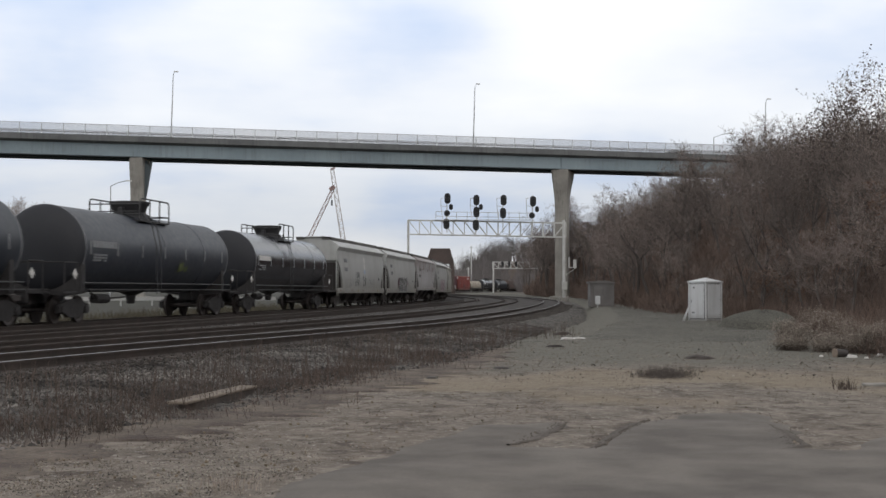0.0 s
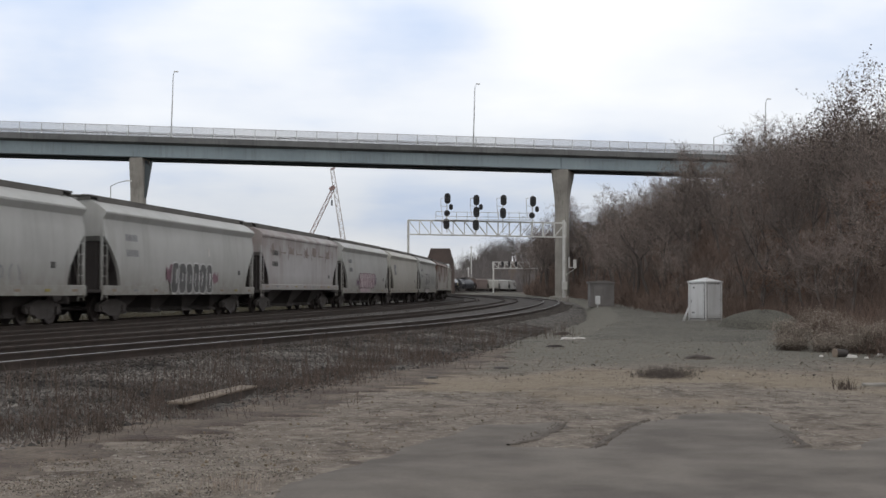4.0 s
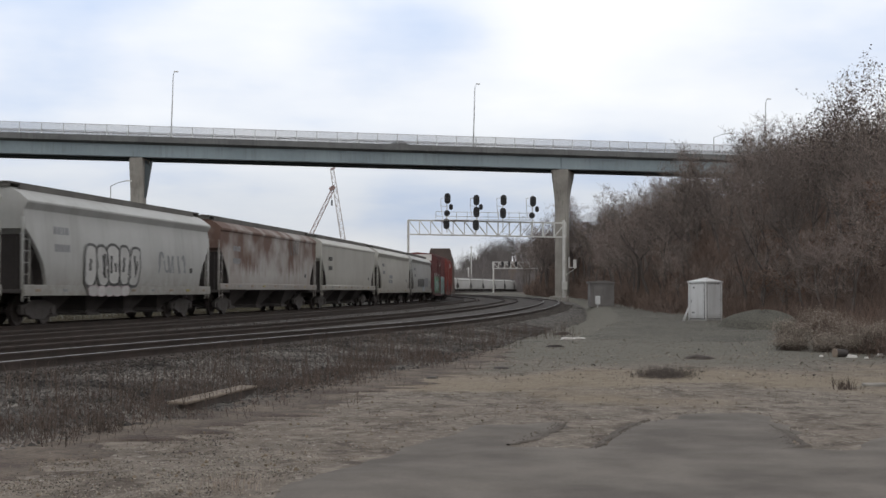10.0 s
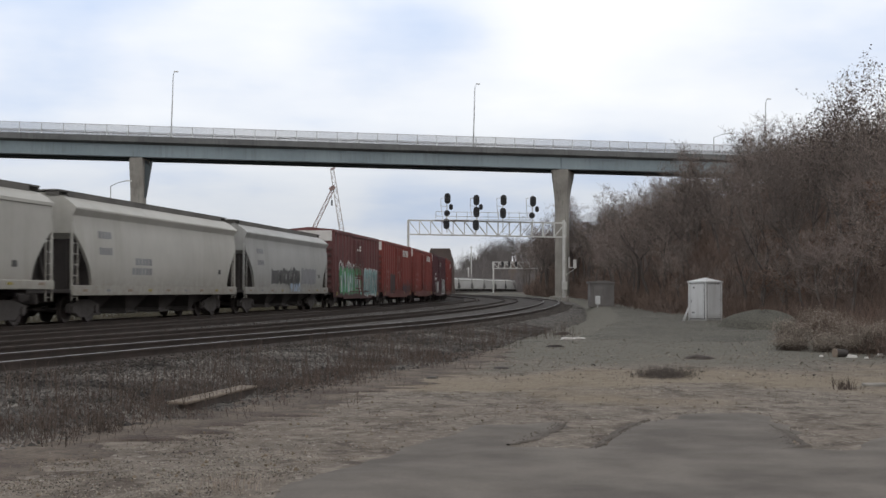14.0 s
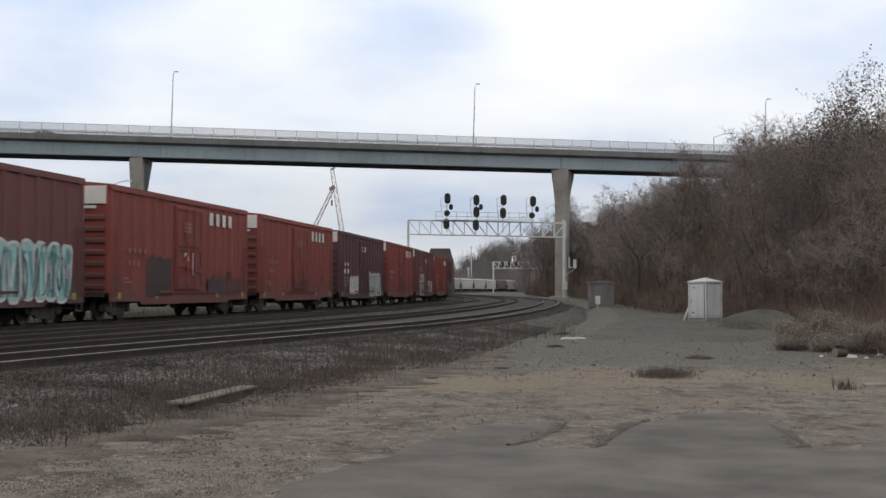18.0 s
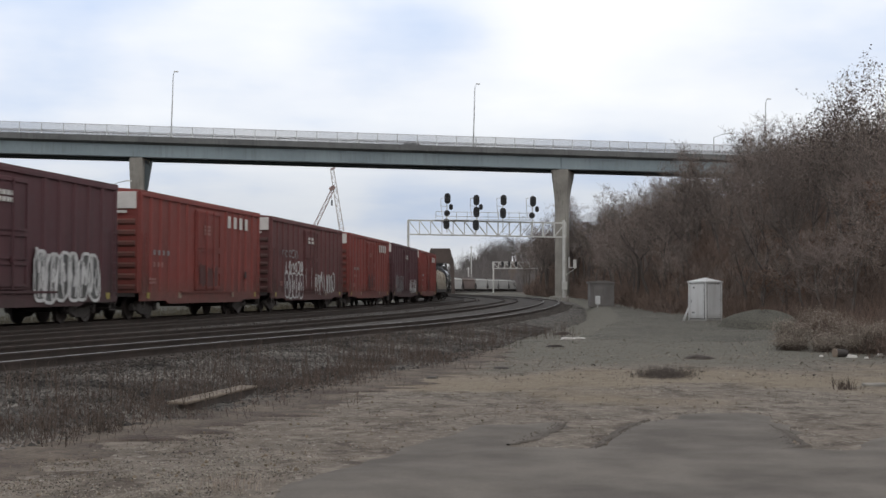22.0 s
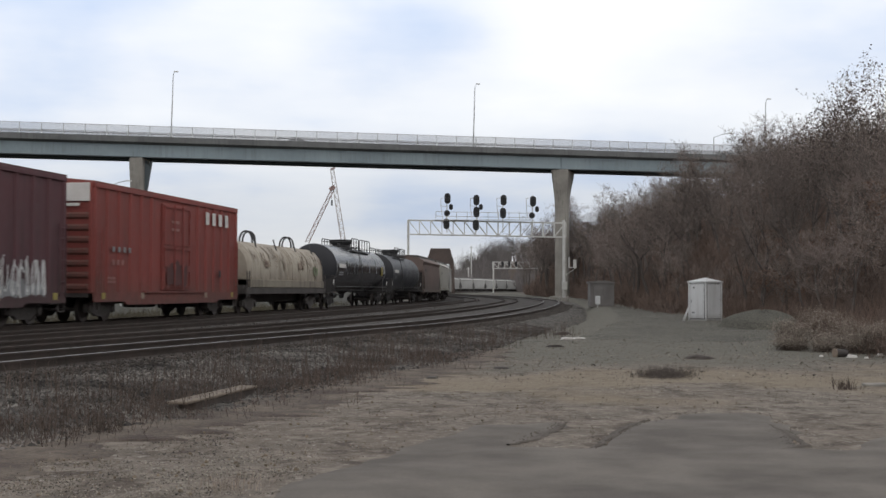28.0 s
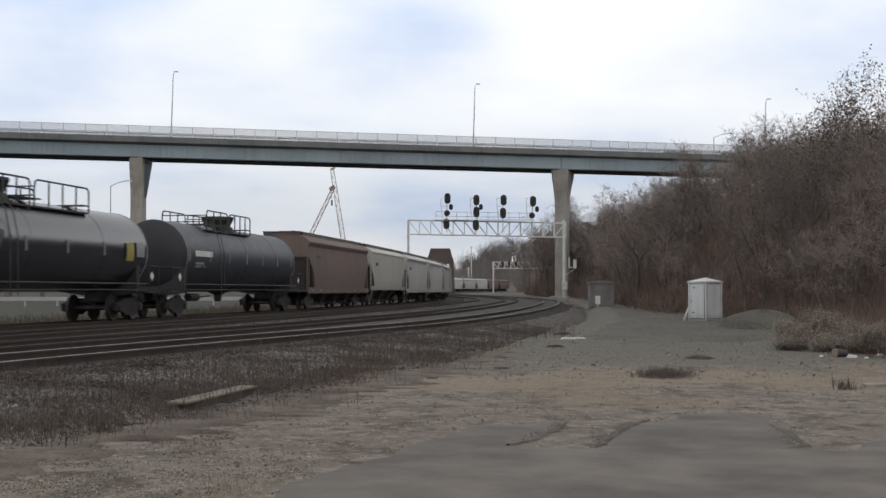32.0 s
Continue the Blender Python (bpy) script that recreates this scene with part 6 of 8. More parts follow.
def build_bridge():
    bridge = thing("road_bridge", pose(0, 0, 0), "long steel girder road bridge with concrete deck and fence", "bridge", kind="structure")
    w = 7.4
    part("deck", bridge_beam([(-0.6, 0.0), (-0.6, -0.85), (0.3, -1.12), (w - 0.3, -1.12), (w + 0.6, -0.85), (w + 0.6, 0.0), (w + 0.2, 0.0), (w + 0.2, -0.75), (0.2, -0.75), (0.2, 0.0)]), M_DECK, bridge, "stained concrete deck and parapet")
    for b in (0.5, 3.7, 6.9):
        g = part("girder", bridge_beam([(b - 0.05, -1.1), (b - 0.05, -2.92), (b + 0.05, -2.92), (b + 0.05, -1.1)]), M_GIRDER, bridge, "blue-grey plate girder")
        part("flange", bridge_beam([(b - 0.35, -2.92), (b - 0.35, -3.02), (b + 0.35, -3.02), (b + 0.35, -2.92)]), M_FLANGE, g, "bottom flange, its paint darkened for the shade under the girder")
        if b < 1:
            for x in (-108.0, -44.6, -12.0, 18.5, 40.0):
                part("stiffener", cached("stiffener", lambda: Shape().box(-0.04, 0.04, -0.2, 0, -1.75, 0)), M_GIRDER, g, m=Matrix.Translation(bridge_point(x, b - 0.05, -1.15)) @ Matrix.Rotation(BR_A, 4, "Z"))
    for b in (2.1, 5.3):
        for i in range(40):
            x = BR_X0 + 5 + i * 9.0
            if x < BR_X1:
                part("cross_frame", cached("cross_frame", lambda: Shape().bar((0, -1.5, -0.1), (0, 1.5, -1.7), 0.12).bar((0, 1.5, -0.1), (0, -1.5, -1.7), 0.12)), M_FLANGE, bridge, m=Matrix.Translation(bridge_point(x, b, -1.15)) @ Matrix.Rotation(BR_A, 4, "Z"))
    # fence along both edges
    for b in (-0.45, w + 0.45):
        fence = part("fence_rail", bridge_beam([(b - 0.03, 1.52), (b + 0.03, 1.52), (b + 0.03, 1.58), (b - 0.03, 1.58)]), M_FENCE, bridge, "top rail of the fence")
        part("mesh", bridge_beam([(b - 0.004, 0.03), (b + 0.004, 0.03), (b + 0.004, 1.52), (b - 0.004, 1.52)]), M_MESH, fence, "fine chain-link mesh")
        part("guard_rail", bridge_beam([(b + 0.06, 0.28), (b + 0.14, 0.28), (b + 0.14, 0.42), (b + 0.06, 0.42)]), M_FENCE, fence)
        x, k = -64.0 if b < 0 else BR_X0, 0
        while x < BR_X1:
            part("fence_post", cached("fence_post", lambda: Shape().box(-0.045, 0.045, -0.045, 0.045, -0.05, 1.6)), M_FENCE, fence, m=Matrix.Translation(bridge_point(x, b)) @ Matrix.Rotation(BR_A, 4, "Z"))
            x += 3.0 if b < 0 else 12.0
    return bridge


build_bridge()


def build_pier(x, turn, flare=0.36, deep=1.0, name="bridge_pier"):
    """Concrete pier with a hammerhead that flares towards both edges of the deck."""
    base = bridge_point(x, 0.9, -3.02)
    gz = ground_z(base.x, base.y) - 0.3
    h = base.z - gz
    pier = thing(name, Matrix.Translation((base.x, base.y, gz)) @ Matrix.Rotation(turn, 4, "Z"), "flared weathered concrete bridge pier", "bridge pier", "bridge piers")
    rings = []
    for z, d0, d1, w in ((0, 0.4, 3.0, 0.98), (h - 6.0, 0.4, 3.0, 0.95), (h - 4.6, 0.2, 3.4, 0.95 + flare * 0.1), (h - 3.0, -0.2, 4.2, 0.95 + flare * 0.4), (h - 1.2, -0.6, 5.6, 0.95 + flare * 0.85), (h - 0.2, -0.8, 6.4, 0.95 + flare), (h - 0.02, -0.8, 6.4, 0.95 + flare)):
        c = 0.12
        d0, d1 = d0 * deep, d1 * deep
        rings.append([(-w + c, d0, z), (w - c, d0, z), (w, d0 + c, z), (w, d1 - c, z), (w - c, d1, z), (-w + c, d1, z), (-w, d1 - c, z), (-w, d0 + c, z)])
    part("column", Shape().loft(rings), M_CONC, pier, "flared concrete shaft")
    part("footing", Shape().box(-1.7, 1.7, -0.4, 3.0 * deep + 0.8, -0.2, 0.55, 0.08), M_CONC, pier)
    for b in (0.2, 3.0 * deep, 6.0 * deep):
        part("bearing", Shape().box(-0.3, 0.3, b - 0.3, b + 0.3, h - 0.03, h + 0.03), M_FLANGE, pier)
    return pier


left_pier = build_pier(-44.9, 0.0, 0.03, 0.8)
top_z = bridge_point(-44.9, 0.9, -3.02).z - left_pier.matrix_world.translation.z
# Added haunch whose dark colour carries the shade of the shaft's right side.
part("haunch", Shape().loft([[(0.9, y, top_z - 5.6), (0.98, y, top_z - 0.02), (1.25, y, top_z - 0.02), (1.5, y, top_z - 0.9), (1.75, y, top_z - 0.05), (2.0, y, top_z - 0.05), (1.62, y, top_z - 2.4), (1.12, y, top_z - 5.4)] for y in (1.1, 1.8)]), M_FLANGE, left_pier, "haunch on the shaft's side, coloured dark for that side's shade")
build_pier(18.5, -0.24)
build_pier(-108.0, 0.0)
build_pier(-172.0, 0.0)
build_pier(-236.0, 0.0)


def lamp_post(m, height, label, arm=1.2, name="street_lamp", tilt=0.0):
    post = thing(name, m, label, "street lamp", "bridge lamps" if name == "bridge_lamp" else "")
    part("pole", Shape().rod((0, 0, 0), (tilt, 0, height), 0.11, 0.06, 8), M_FENCE, post)
    part("bracket", Shape().path([(tilt, 0, height), (tilt + arm * 0.2, -0.2 * arm, height + 0.15), (tilt + arm * 0.55, -0.4 * arm, height + 0.42), (tilt + arm, -arm * 0.6, height + 0.55)], 0.045, 6), M_FENCE, post)
    part("lamp_head", Shape().loft([[(tilt + arm - 0.1, -arm * 0.6 + y, height + z) for y, z in ((-0.1, 0.5), (0.1, 0.5), (0.08, 0.62), (-0.08, 0.62))], [(tilt + arm + 0.55, -arm * 0.6 + y, height + z) for y, z in ((-0.16, 0.46), (0.16, 0.46), (0.12, 0.6), (-0.12, 0.6))]]), M_SIGNALMAST, post)
    part("base_plate", Shape().box(-0.2, 0.2, -0.2, 0.2, -0.02, 0.12, 0.02), M_FENCE, post)
    return post


for lx, lh in ((-40.0, 9.1), (4.55, 9.1), (51.4, 8.6)):
    lamp_post(Matrix.Translation(bridge_point(lx, -0.5, 0.0)), lh, "slim galvanised lamp post on the bridge edge", 0.22, "bridge_lamp", 0.25)
lamp_post(pose(-38.95, 152, 0.0), 13.3, "grey street lamp with a long curved arm", 2.2)
lamp_post(Matrix.Translation(bridge_point(45.6, 6.0, 0.3)), 3.2, "grey street lamp on the hilltop road", 2.2)


# ---- signal gantry ----
def truss(s, p0, p1, h, d, panels, r=0.055):
    """A box truss between p0 and p1: four chords, posts and diagonals."""
    p0, p1 = Vector(p0), Vector(p1)
    back, up = Vector((0, d, 0)), Vector((0, 0, h))
    for o in (Vector(), back, up, back + up):
        s.bar(p0 + o, p1 + o, r * 2.2)
    for i in range(panels + 1):
        q = p0.lerp(p1, i / panels)
        s.bar(q, q + up, r * 1.6)
        s.bar(q + back, q + back + up, r * 1.6)
        s.bar(q + up, q + up + back, r * 1.2)
        s.bar(q, q + back, r * 1.2)
    for i in range(panels):
        a, b = p0.lerp(p1, i / panels), p0.lerp(p1, (i + 1) / panels)
        if i < panels * 0.55:
            a, b = b, a
        s.bar(a, b + up, r * 1.4)
        s.bar(a + back, b + back + up, r * 1.4)
    return s


def signal_head(parent, x, y, z, wide=0.42, tall=0.62, lamps=3):
    """Black oval background with hooded lamps."""
    ring = [(math.cos(a) * wide, math.copysign(max(tall - wide, 0), math.sin(a)) + math.sin(a) * wide) for a in np.linspace(0, 2 * math.pi, 25)[:-1]]
    head = part("signal_head", Shape().loft([[(u, yy, v) for u, v in ring] for yy in (-0.05, 0.05)]).box(-0.2, 0.2, 0.05, 0.42, -tall * 0.7, tall * 0.7, 0.03), M_BLACK, parent, "black signal head with hooded lamps", pose(x, y, z))
    for k in range(lamps):
        zz = (k - (lamps - 1) / 2) * (tall * 0.95 if lamps > 1 else 0) * 0.6
        hood = Shape()
        r = 0.12
        for i in range(8):
            a0, a1 = math.pi * (-0.15 + 1.3 * i / 8), math.pi * (-0.15 + 1.3 * (i + 1) / 8)
            q = [(r * math.cos(a0), -0.05, r * math.sin(a0)), (r * math.cos(a1), -0.05, r * math.sin(a1)), (r * math.cos(a1), -0.36, r * math.sin(a1)), (r * math.cos(a0), -0.36, r * math.sin(a0))]
            hood.add(q, [(0, 1, 2, 3)])
        part("hood", hood.fast_mesh("hood"), M_BLACK, head, m=pose(0, 0, zz))
    return head


def build_gantry():
    Y = 160.0
    g = thing("signal_gantry", pose(0, Y, 0), "pale steel signal gantry with black signal heads across the tracks", "signal gantry")
    xl, xr, z0, h = -4.3, 14.95, 8.05, 1.75
    part("truss", truss(Shape(), (xl, 0, z0), (xr + 0.2, 0, z0 - 0.35), h, 1.3, 14, 0.055), M_SIGNALMAST, g, "pale box truss")
    for x in (xl, xr):
        for y in (0, 1.3):
            part("mast", Shape().rod((x, y, -0.2), (x, y, z0 + h), 0.13, n=8), M_SIGNALMAST, g, "pale tubular mast")
        part("mast_bracing", Shape().bar((x, 0, 1), (x, 1.3, 3), 0.07).bar((x, 1.3, 3), (x, 0, 5), 0.07).bar((x, 0, 5), (x, 1.3, 7), 0.07), M_SIGNALMAST, g)
        part("mast_footing", Shape().box(x - 0.5, x + 0.5, -0.5, 1.8, -0.5, 0.25, 0.05), M_CONC, g)
    part("walkway", Shape().box(-1.0, 10.8, -0.75, -0.05, z0 + h - 0.06, z0 + h), M_SIGNALMAST, g, "grating walkway")
    s = Shape()
    for x in np.arange(-0.9, 10.81, 1.3):
        s.bar((x, 1.3, z0 + h), (x, 1.3, z0 + h + 1.1), 0.06)
    for z in (0.55, 1.1):
        s.bar((-0.9, 1.3, z0 + h + z), (10.8, 1.3, z0 + h + z - 0.2), 0.06)
    part("walkway_railing", s, M_SIGNALMAST, g)
    u = Y / 2300.0

    def at(px, py):
        return (px - 784) * u, EYE[2] + (514.8 - py) * u

    for mx, heads in ((791, [(792, 352, 3), (798, 367, 1), (791, 378, 1), (790, 397, 2)]), (843, [(843, 355, 2), (851, 367, 1), (843, 376, 2), (842, 399, 2)]), (890, [(891, 355, 2), (890, 378, 2)]), (942, [(943, 357, 2), (950, 371, 1), (941, 382, 1)])):
        x, ztop = at(mx, 346)
        part("signal_mast", Shape().rod((x, -0.45, z0 + 0.2), (x, -0.45, ztop), 0.06, n=8), M_SIGNALMAST, g)
        part("signal_ladder", Shape().path([(x - 0.55, -0.4, z0 + h + 0.1), (x - 0.75, -0.4, ztop - 1.3), (x - 0.75, -0.4, ztop - 0.4), (x - 0.1, -0.4, ztop - 0.3)], 0.035).path([(x - 0.75, -0.4, ztop - 1.3), (x - 0.1, -0.4, ztop - 1.4)], 0.035), M_SIGNALMAST, g)
        for px, py, lamps in heads:
            hx, hz = at(px, py)
            big = lamps > 1
            signal_head(g, hx, -0.62, hz, 0.38 if big else 0.24 if px in (798, 851, 950) else 0.36, 0.66 if big else 0.36 if px in (798, 851, 950) else 0.38, lamps)
    part("junction_box", Shape().box(xr - 0.35, xr + 0.3, -0.6, -0.2, 0.9, 1.9, 0.03), M_SIGNALMAST, g, "pale metal junction box", m=pose(0, 0, 0.3))
    part("platform_box", Shape().box(xr + 0.5, xr + 1.5, -0.4, 0.6, 3.9, 4.0).box(xr + 0.55, xr + 0.62, -0.4, 0.6, 4.0, 5.2).box(xr + 1.1, xr + 1.45, -0.3, 0.3, 4.0, 4.9, 0.03).bar((xr + 0.2, 0, 3.0), (xr + 1.4, 0, 3.9), 0.08), M_SIGNALMAST, g, "small bracket platform on the mast")
    # second gantry, far down the line
    Y2 = 345.0
    f = thing("distant_signal_gantry", pose(0, Y2, 0.4), "pale signal gantry far down the line", "signal gantry")
    x0 = (872 - 784) / 2300 * Y2
    part("truss", truss(Shape(), (x0, 0, 6.6), (x0 + 13.0, 0, 6.6), 1.7, 1.2, 8, 0.11), M_SIGNALMAST, f)
    for y in (0, 1.2):
        part("mast", Shape().bar((x0 + 0.2, y, 0), (x0 + 0.2, y, 8.3), 0.35), M_SIGNALMAST, f)
    part("mast", Shape().bar((x0 + 12.8, 0, 0), (x0 + 12.8, 0, 8.3), 0.35), M_SIGNALMAST, f)
    for x in (2.6, 4.4, 6.2):
        part("signal_head", Shape().box(x0 + x - 0.3, x0 + x + 0.3, -0.3, 0, 7.0, 8.4, 0.05), M_BLACK, f)
    for px, top, w in ((829, 470, 0.3), (834, 432, 0.16)):
        pole = thing("line_pole", pose((px - 784) / 2300 * 470, 470, 0.4), "pale slender pole beside the far track", "pole")
        part("shaft", Shape().rod((0, 0, -0.5), (0, 0, (514.8 - top) * 470 / 2300), w * 1.2, w, 8), M_SIGNALMAST, pole)
        part("cross_arm", Shape().bar((-0.7, 0, (514.8 - top) * 470 / 2300 - 0.6), (0.7, 0, (514.8 - top) * 470 / 2300 - 0.6), 0.15), M_SIGNALMAST, pole)


build_gantry()


# ---- cabinets and small things of the yard ----
def build_cabinets():
    y = 67.0
    x0, x1 = (1218.5 - 784) / 2300 * y, (1277 - 784) / 2300 * y
    w = x1 - x0
    gz = ground_z((x0 + x1) / 2, y)
    c = thing("relay_cabinet", pose((x0 + x1) / 2, y, gz, 0, 0, -54), "white steel trackside cabinet standing corner-on with low pitched roof", "cabinet")
    h = w / 2 / 1.42
    part("body", Shape().box(-h + 0.03, h - 0.03, -h + 0.03, h - 0.03, 0.06, 2.02, 0.02), M_CABINET, c)
    roof = [(-h - 0.05, -h - 0.05, 2.0), (h + 0.05, -h - 0.05, 2.0), (h + 0.05, h + 0.05, 2.0), (-h - 0.05, h + 0.05, 2.0), (-h - 0.05, -h - 0.05, 2.06), (h + 0.05, -h - 0.05, 2.06), (h + 0.05, h + 0.05, 2.06), (-h - 0.05, h + 0.05, 2.06), (0, 0, 2.26)]
    part("roof", Shape().add(roof, [(3, 2, 1, 0), (0, 1, 5, 4), (1, 2, 6, 5), (2, 3, 7, 6), (3, 0, 4, 7), (4, 5, 8), (5, 6, 8), (6, 7, 8), (7, 4, 8)]), M_CABINET, c, "low pyramid roof")
    door = part("door", Shape().box(-h + 0.12, h - 0.12, -h - 0.02, -h + 0.04, 0.16, 1.92, 0.012), M_CABINET, c, "white steel door leaf")
    # Thin dark plate paints the shade in the gap round the leaf.
    part("door_gap", Shape().box(-h + 0.1, h - 0.1, -h + 0.015, -h + 0.034, 0.14, 1.94), M_UNDER, door, "dark plate standing for the shade in the door gap")
    part("notice", Shape().box(-h + 0.25, -h + 0.45, -h - 0.03, -h - 0.018, 0.42, 0.5), M_GREYLETTER, door, "small faded notice")
    part("handle", Shape().box(-h + 0.2, -h + 0.26, -h - 0.06, -h - 0.02, 0.95, 1.12, 0.01), M_FENCE, door)
    part("latch", Shape().box(-h + 0.36, -h + 0.46, -h - 0.04, -h - 0.02, 1.7, 1.78, 0.01), M_BLACK, door)
    for z in (0.4, 1.0, 1.6):
        part("hinge", Shape().rod((h - 0.1, -h - 0.03, z - 0.08), (h - 0.1, -h - 0.03, z + 0.08), 0.02, n=6), M_FENCE, door)
    panel = part("side_panel", Shape().box(h - 0.03, h + 0.015, -h + 0.12, h - 0.12, 0.16, 1.92, 0.012), M_CABINET, c, "plain white side panel")
    # Dark plate behind the panel, its colour standing for gap shade.
    part("panel_gap", Shape().box(h - 0.028, h - 0.01, -h + 0.1, h - 0.1, 0.14, 1.94), M_UNDER, panel, "dark plate standing for the shade in the panel gap")
    part("panel_seam", Shape().box(h + 0.014, h + 0.03, -h + 0.12, h - 0.12, 1.2, 1.24), M_CABINET, panel)
    for px, py in ((-1, -1), (1, -1), (1, 1), (-1, 1)):
        part("corner_post", Shape().box(px * (h - 0.03) - 0.045, px * (h - 0.03) + 0.045, py * (h - 0.03) - 0.045, py * (h - 0.03) + 0.045, 0.05, 2.0, 0.01), M_CABINET, c)
    part("plinth", Shape().box(-h - 0.06, h + 0.06, -h - 0.06, h + 0.06, -0.15, 0.06, 0.02), M_CONC, c, "low concrete plinth")
    b = thing("leaning_board", pose((1218 - 784) / 2300 * y - 0.02, y - 0.05, gz, 0, 0, 0), "white board leaning against the cabinet", "board")
    part("plank", Shape().add([(-0.32, 0, 0), (-0.18, 0, 0), (0.06, 0, 0.72), (-0.02, 0, 0.72), (-0.32, 0.05, 0), (-0.18, 0.05, 0), (0.06, 0.05, 0.72), (-0.02, 0.05, 0.72)], [(0, 1, 2, 3), (7, 6, 5, 4), (0, 4, 5, 1), (3, 2, 6, 7), (0, 3, 7, 4), (1, 5, 6, 2)]), M_CABINET, b)
    y = 112.0
    x0, x1 = (1045 - 784) / 2300 * y, (1087 - 784) / 2300 * y
    gz = EYE[2] - (535.5 - 514.8) / 2300 * y
    hut = thing("concrete_hut", pose((x0 + x1) / 2, y, ground_z((x0 + x1) / 2, y) - 0.05), "small grey weathered signal hut by the bank", "hut")
    hh = (535.5 - 498) / 2300 * y + max(gz - ground_z((x0 + x1) / 2, y), 0)
    w = (x1 - x0) / 2
    part("wall", Shape().box(-w, w, 0, 2.2, 0, hh - 0.15, 0.03), M_GREYBOX, hut)
    part("roof", Shape().loft([[(-w - 0.1, y, hh - 0.15), (w + 0.1, y, hh - 0.15), (w + 0.1, y, hh - 0.06), (0.25 * w, y, hh + 0.12), (-w - 0.1, y, hh + 0.02)] for y in (-0.12, 2.3)]), M_GREYBOX, hut)
    part("door", Shape().box(-w + 0.25, -w + 1.05, -0.04, 0.02, 0.05, hh - 0.35, 0.01), M_GREYBOX, hut)
    bx = thing("meter_box", pose((1058 - 784) / 2300 * 108, 108, ground_z(12.9, 108)), "small white box on a post", "box")
    part("box", Shape().box(-0.2, 0.2, 0, 0.3, 0.25, 0.95, 0.03), M_CABINET, bx)
    part("post", Shape().box(-0.05, 0.05, 0.1, 0.2, -0.1, 0.25), M_FENCE, bx)
    # timber lying by the ballast
    t = thing("timber_plank", Matrix.Translation((-3.16, 18.1, ground_z(-3.16, 18.1) + 0.0)) @ Matrix.Rotation(math.atan2(2.85, 0.49), 4, "Z"), "weathered timber plank over an added dark block in the weeds", "timber")
    part("plank", Shape().box(-1.45, 1.45, -0.14, 0.14, 0.12, 0.16, 0.012), M_WOODOLD, t)
    # Added dark block that stands in for the shade beneath the plank.
    part("bearer", Shape().box(-1.1, 1.4, -0.12, 0.12, -0.1, 0.12, 0.018), M_TIE, t, "dark block added for the shade under the plank")


build_cabinets()


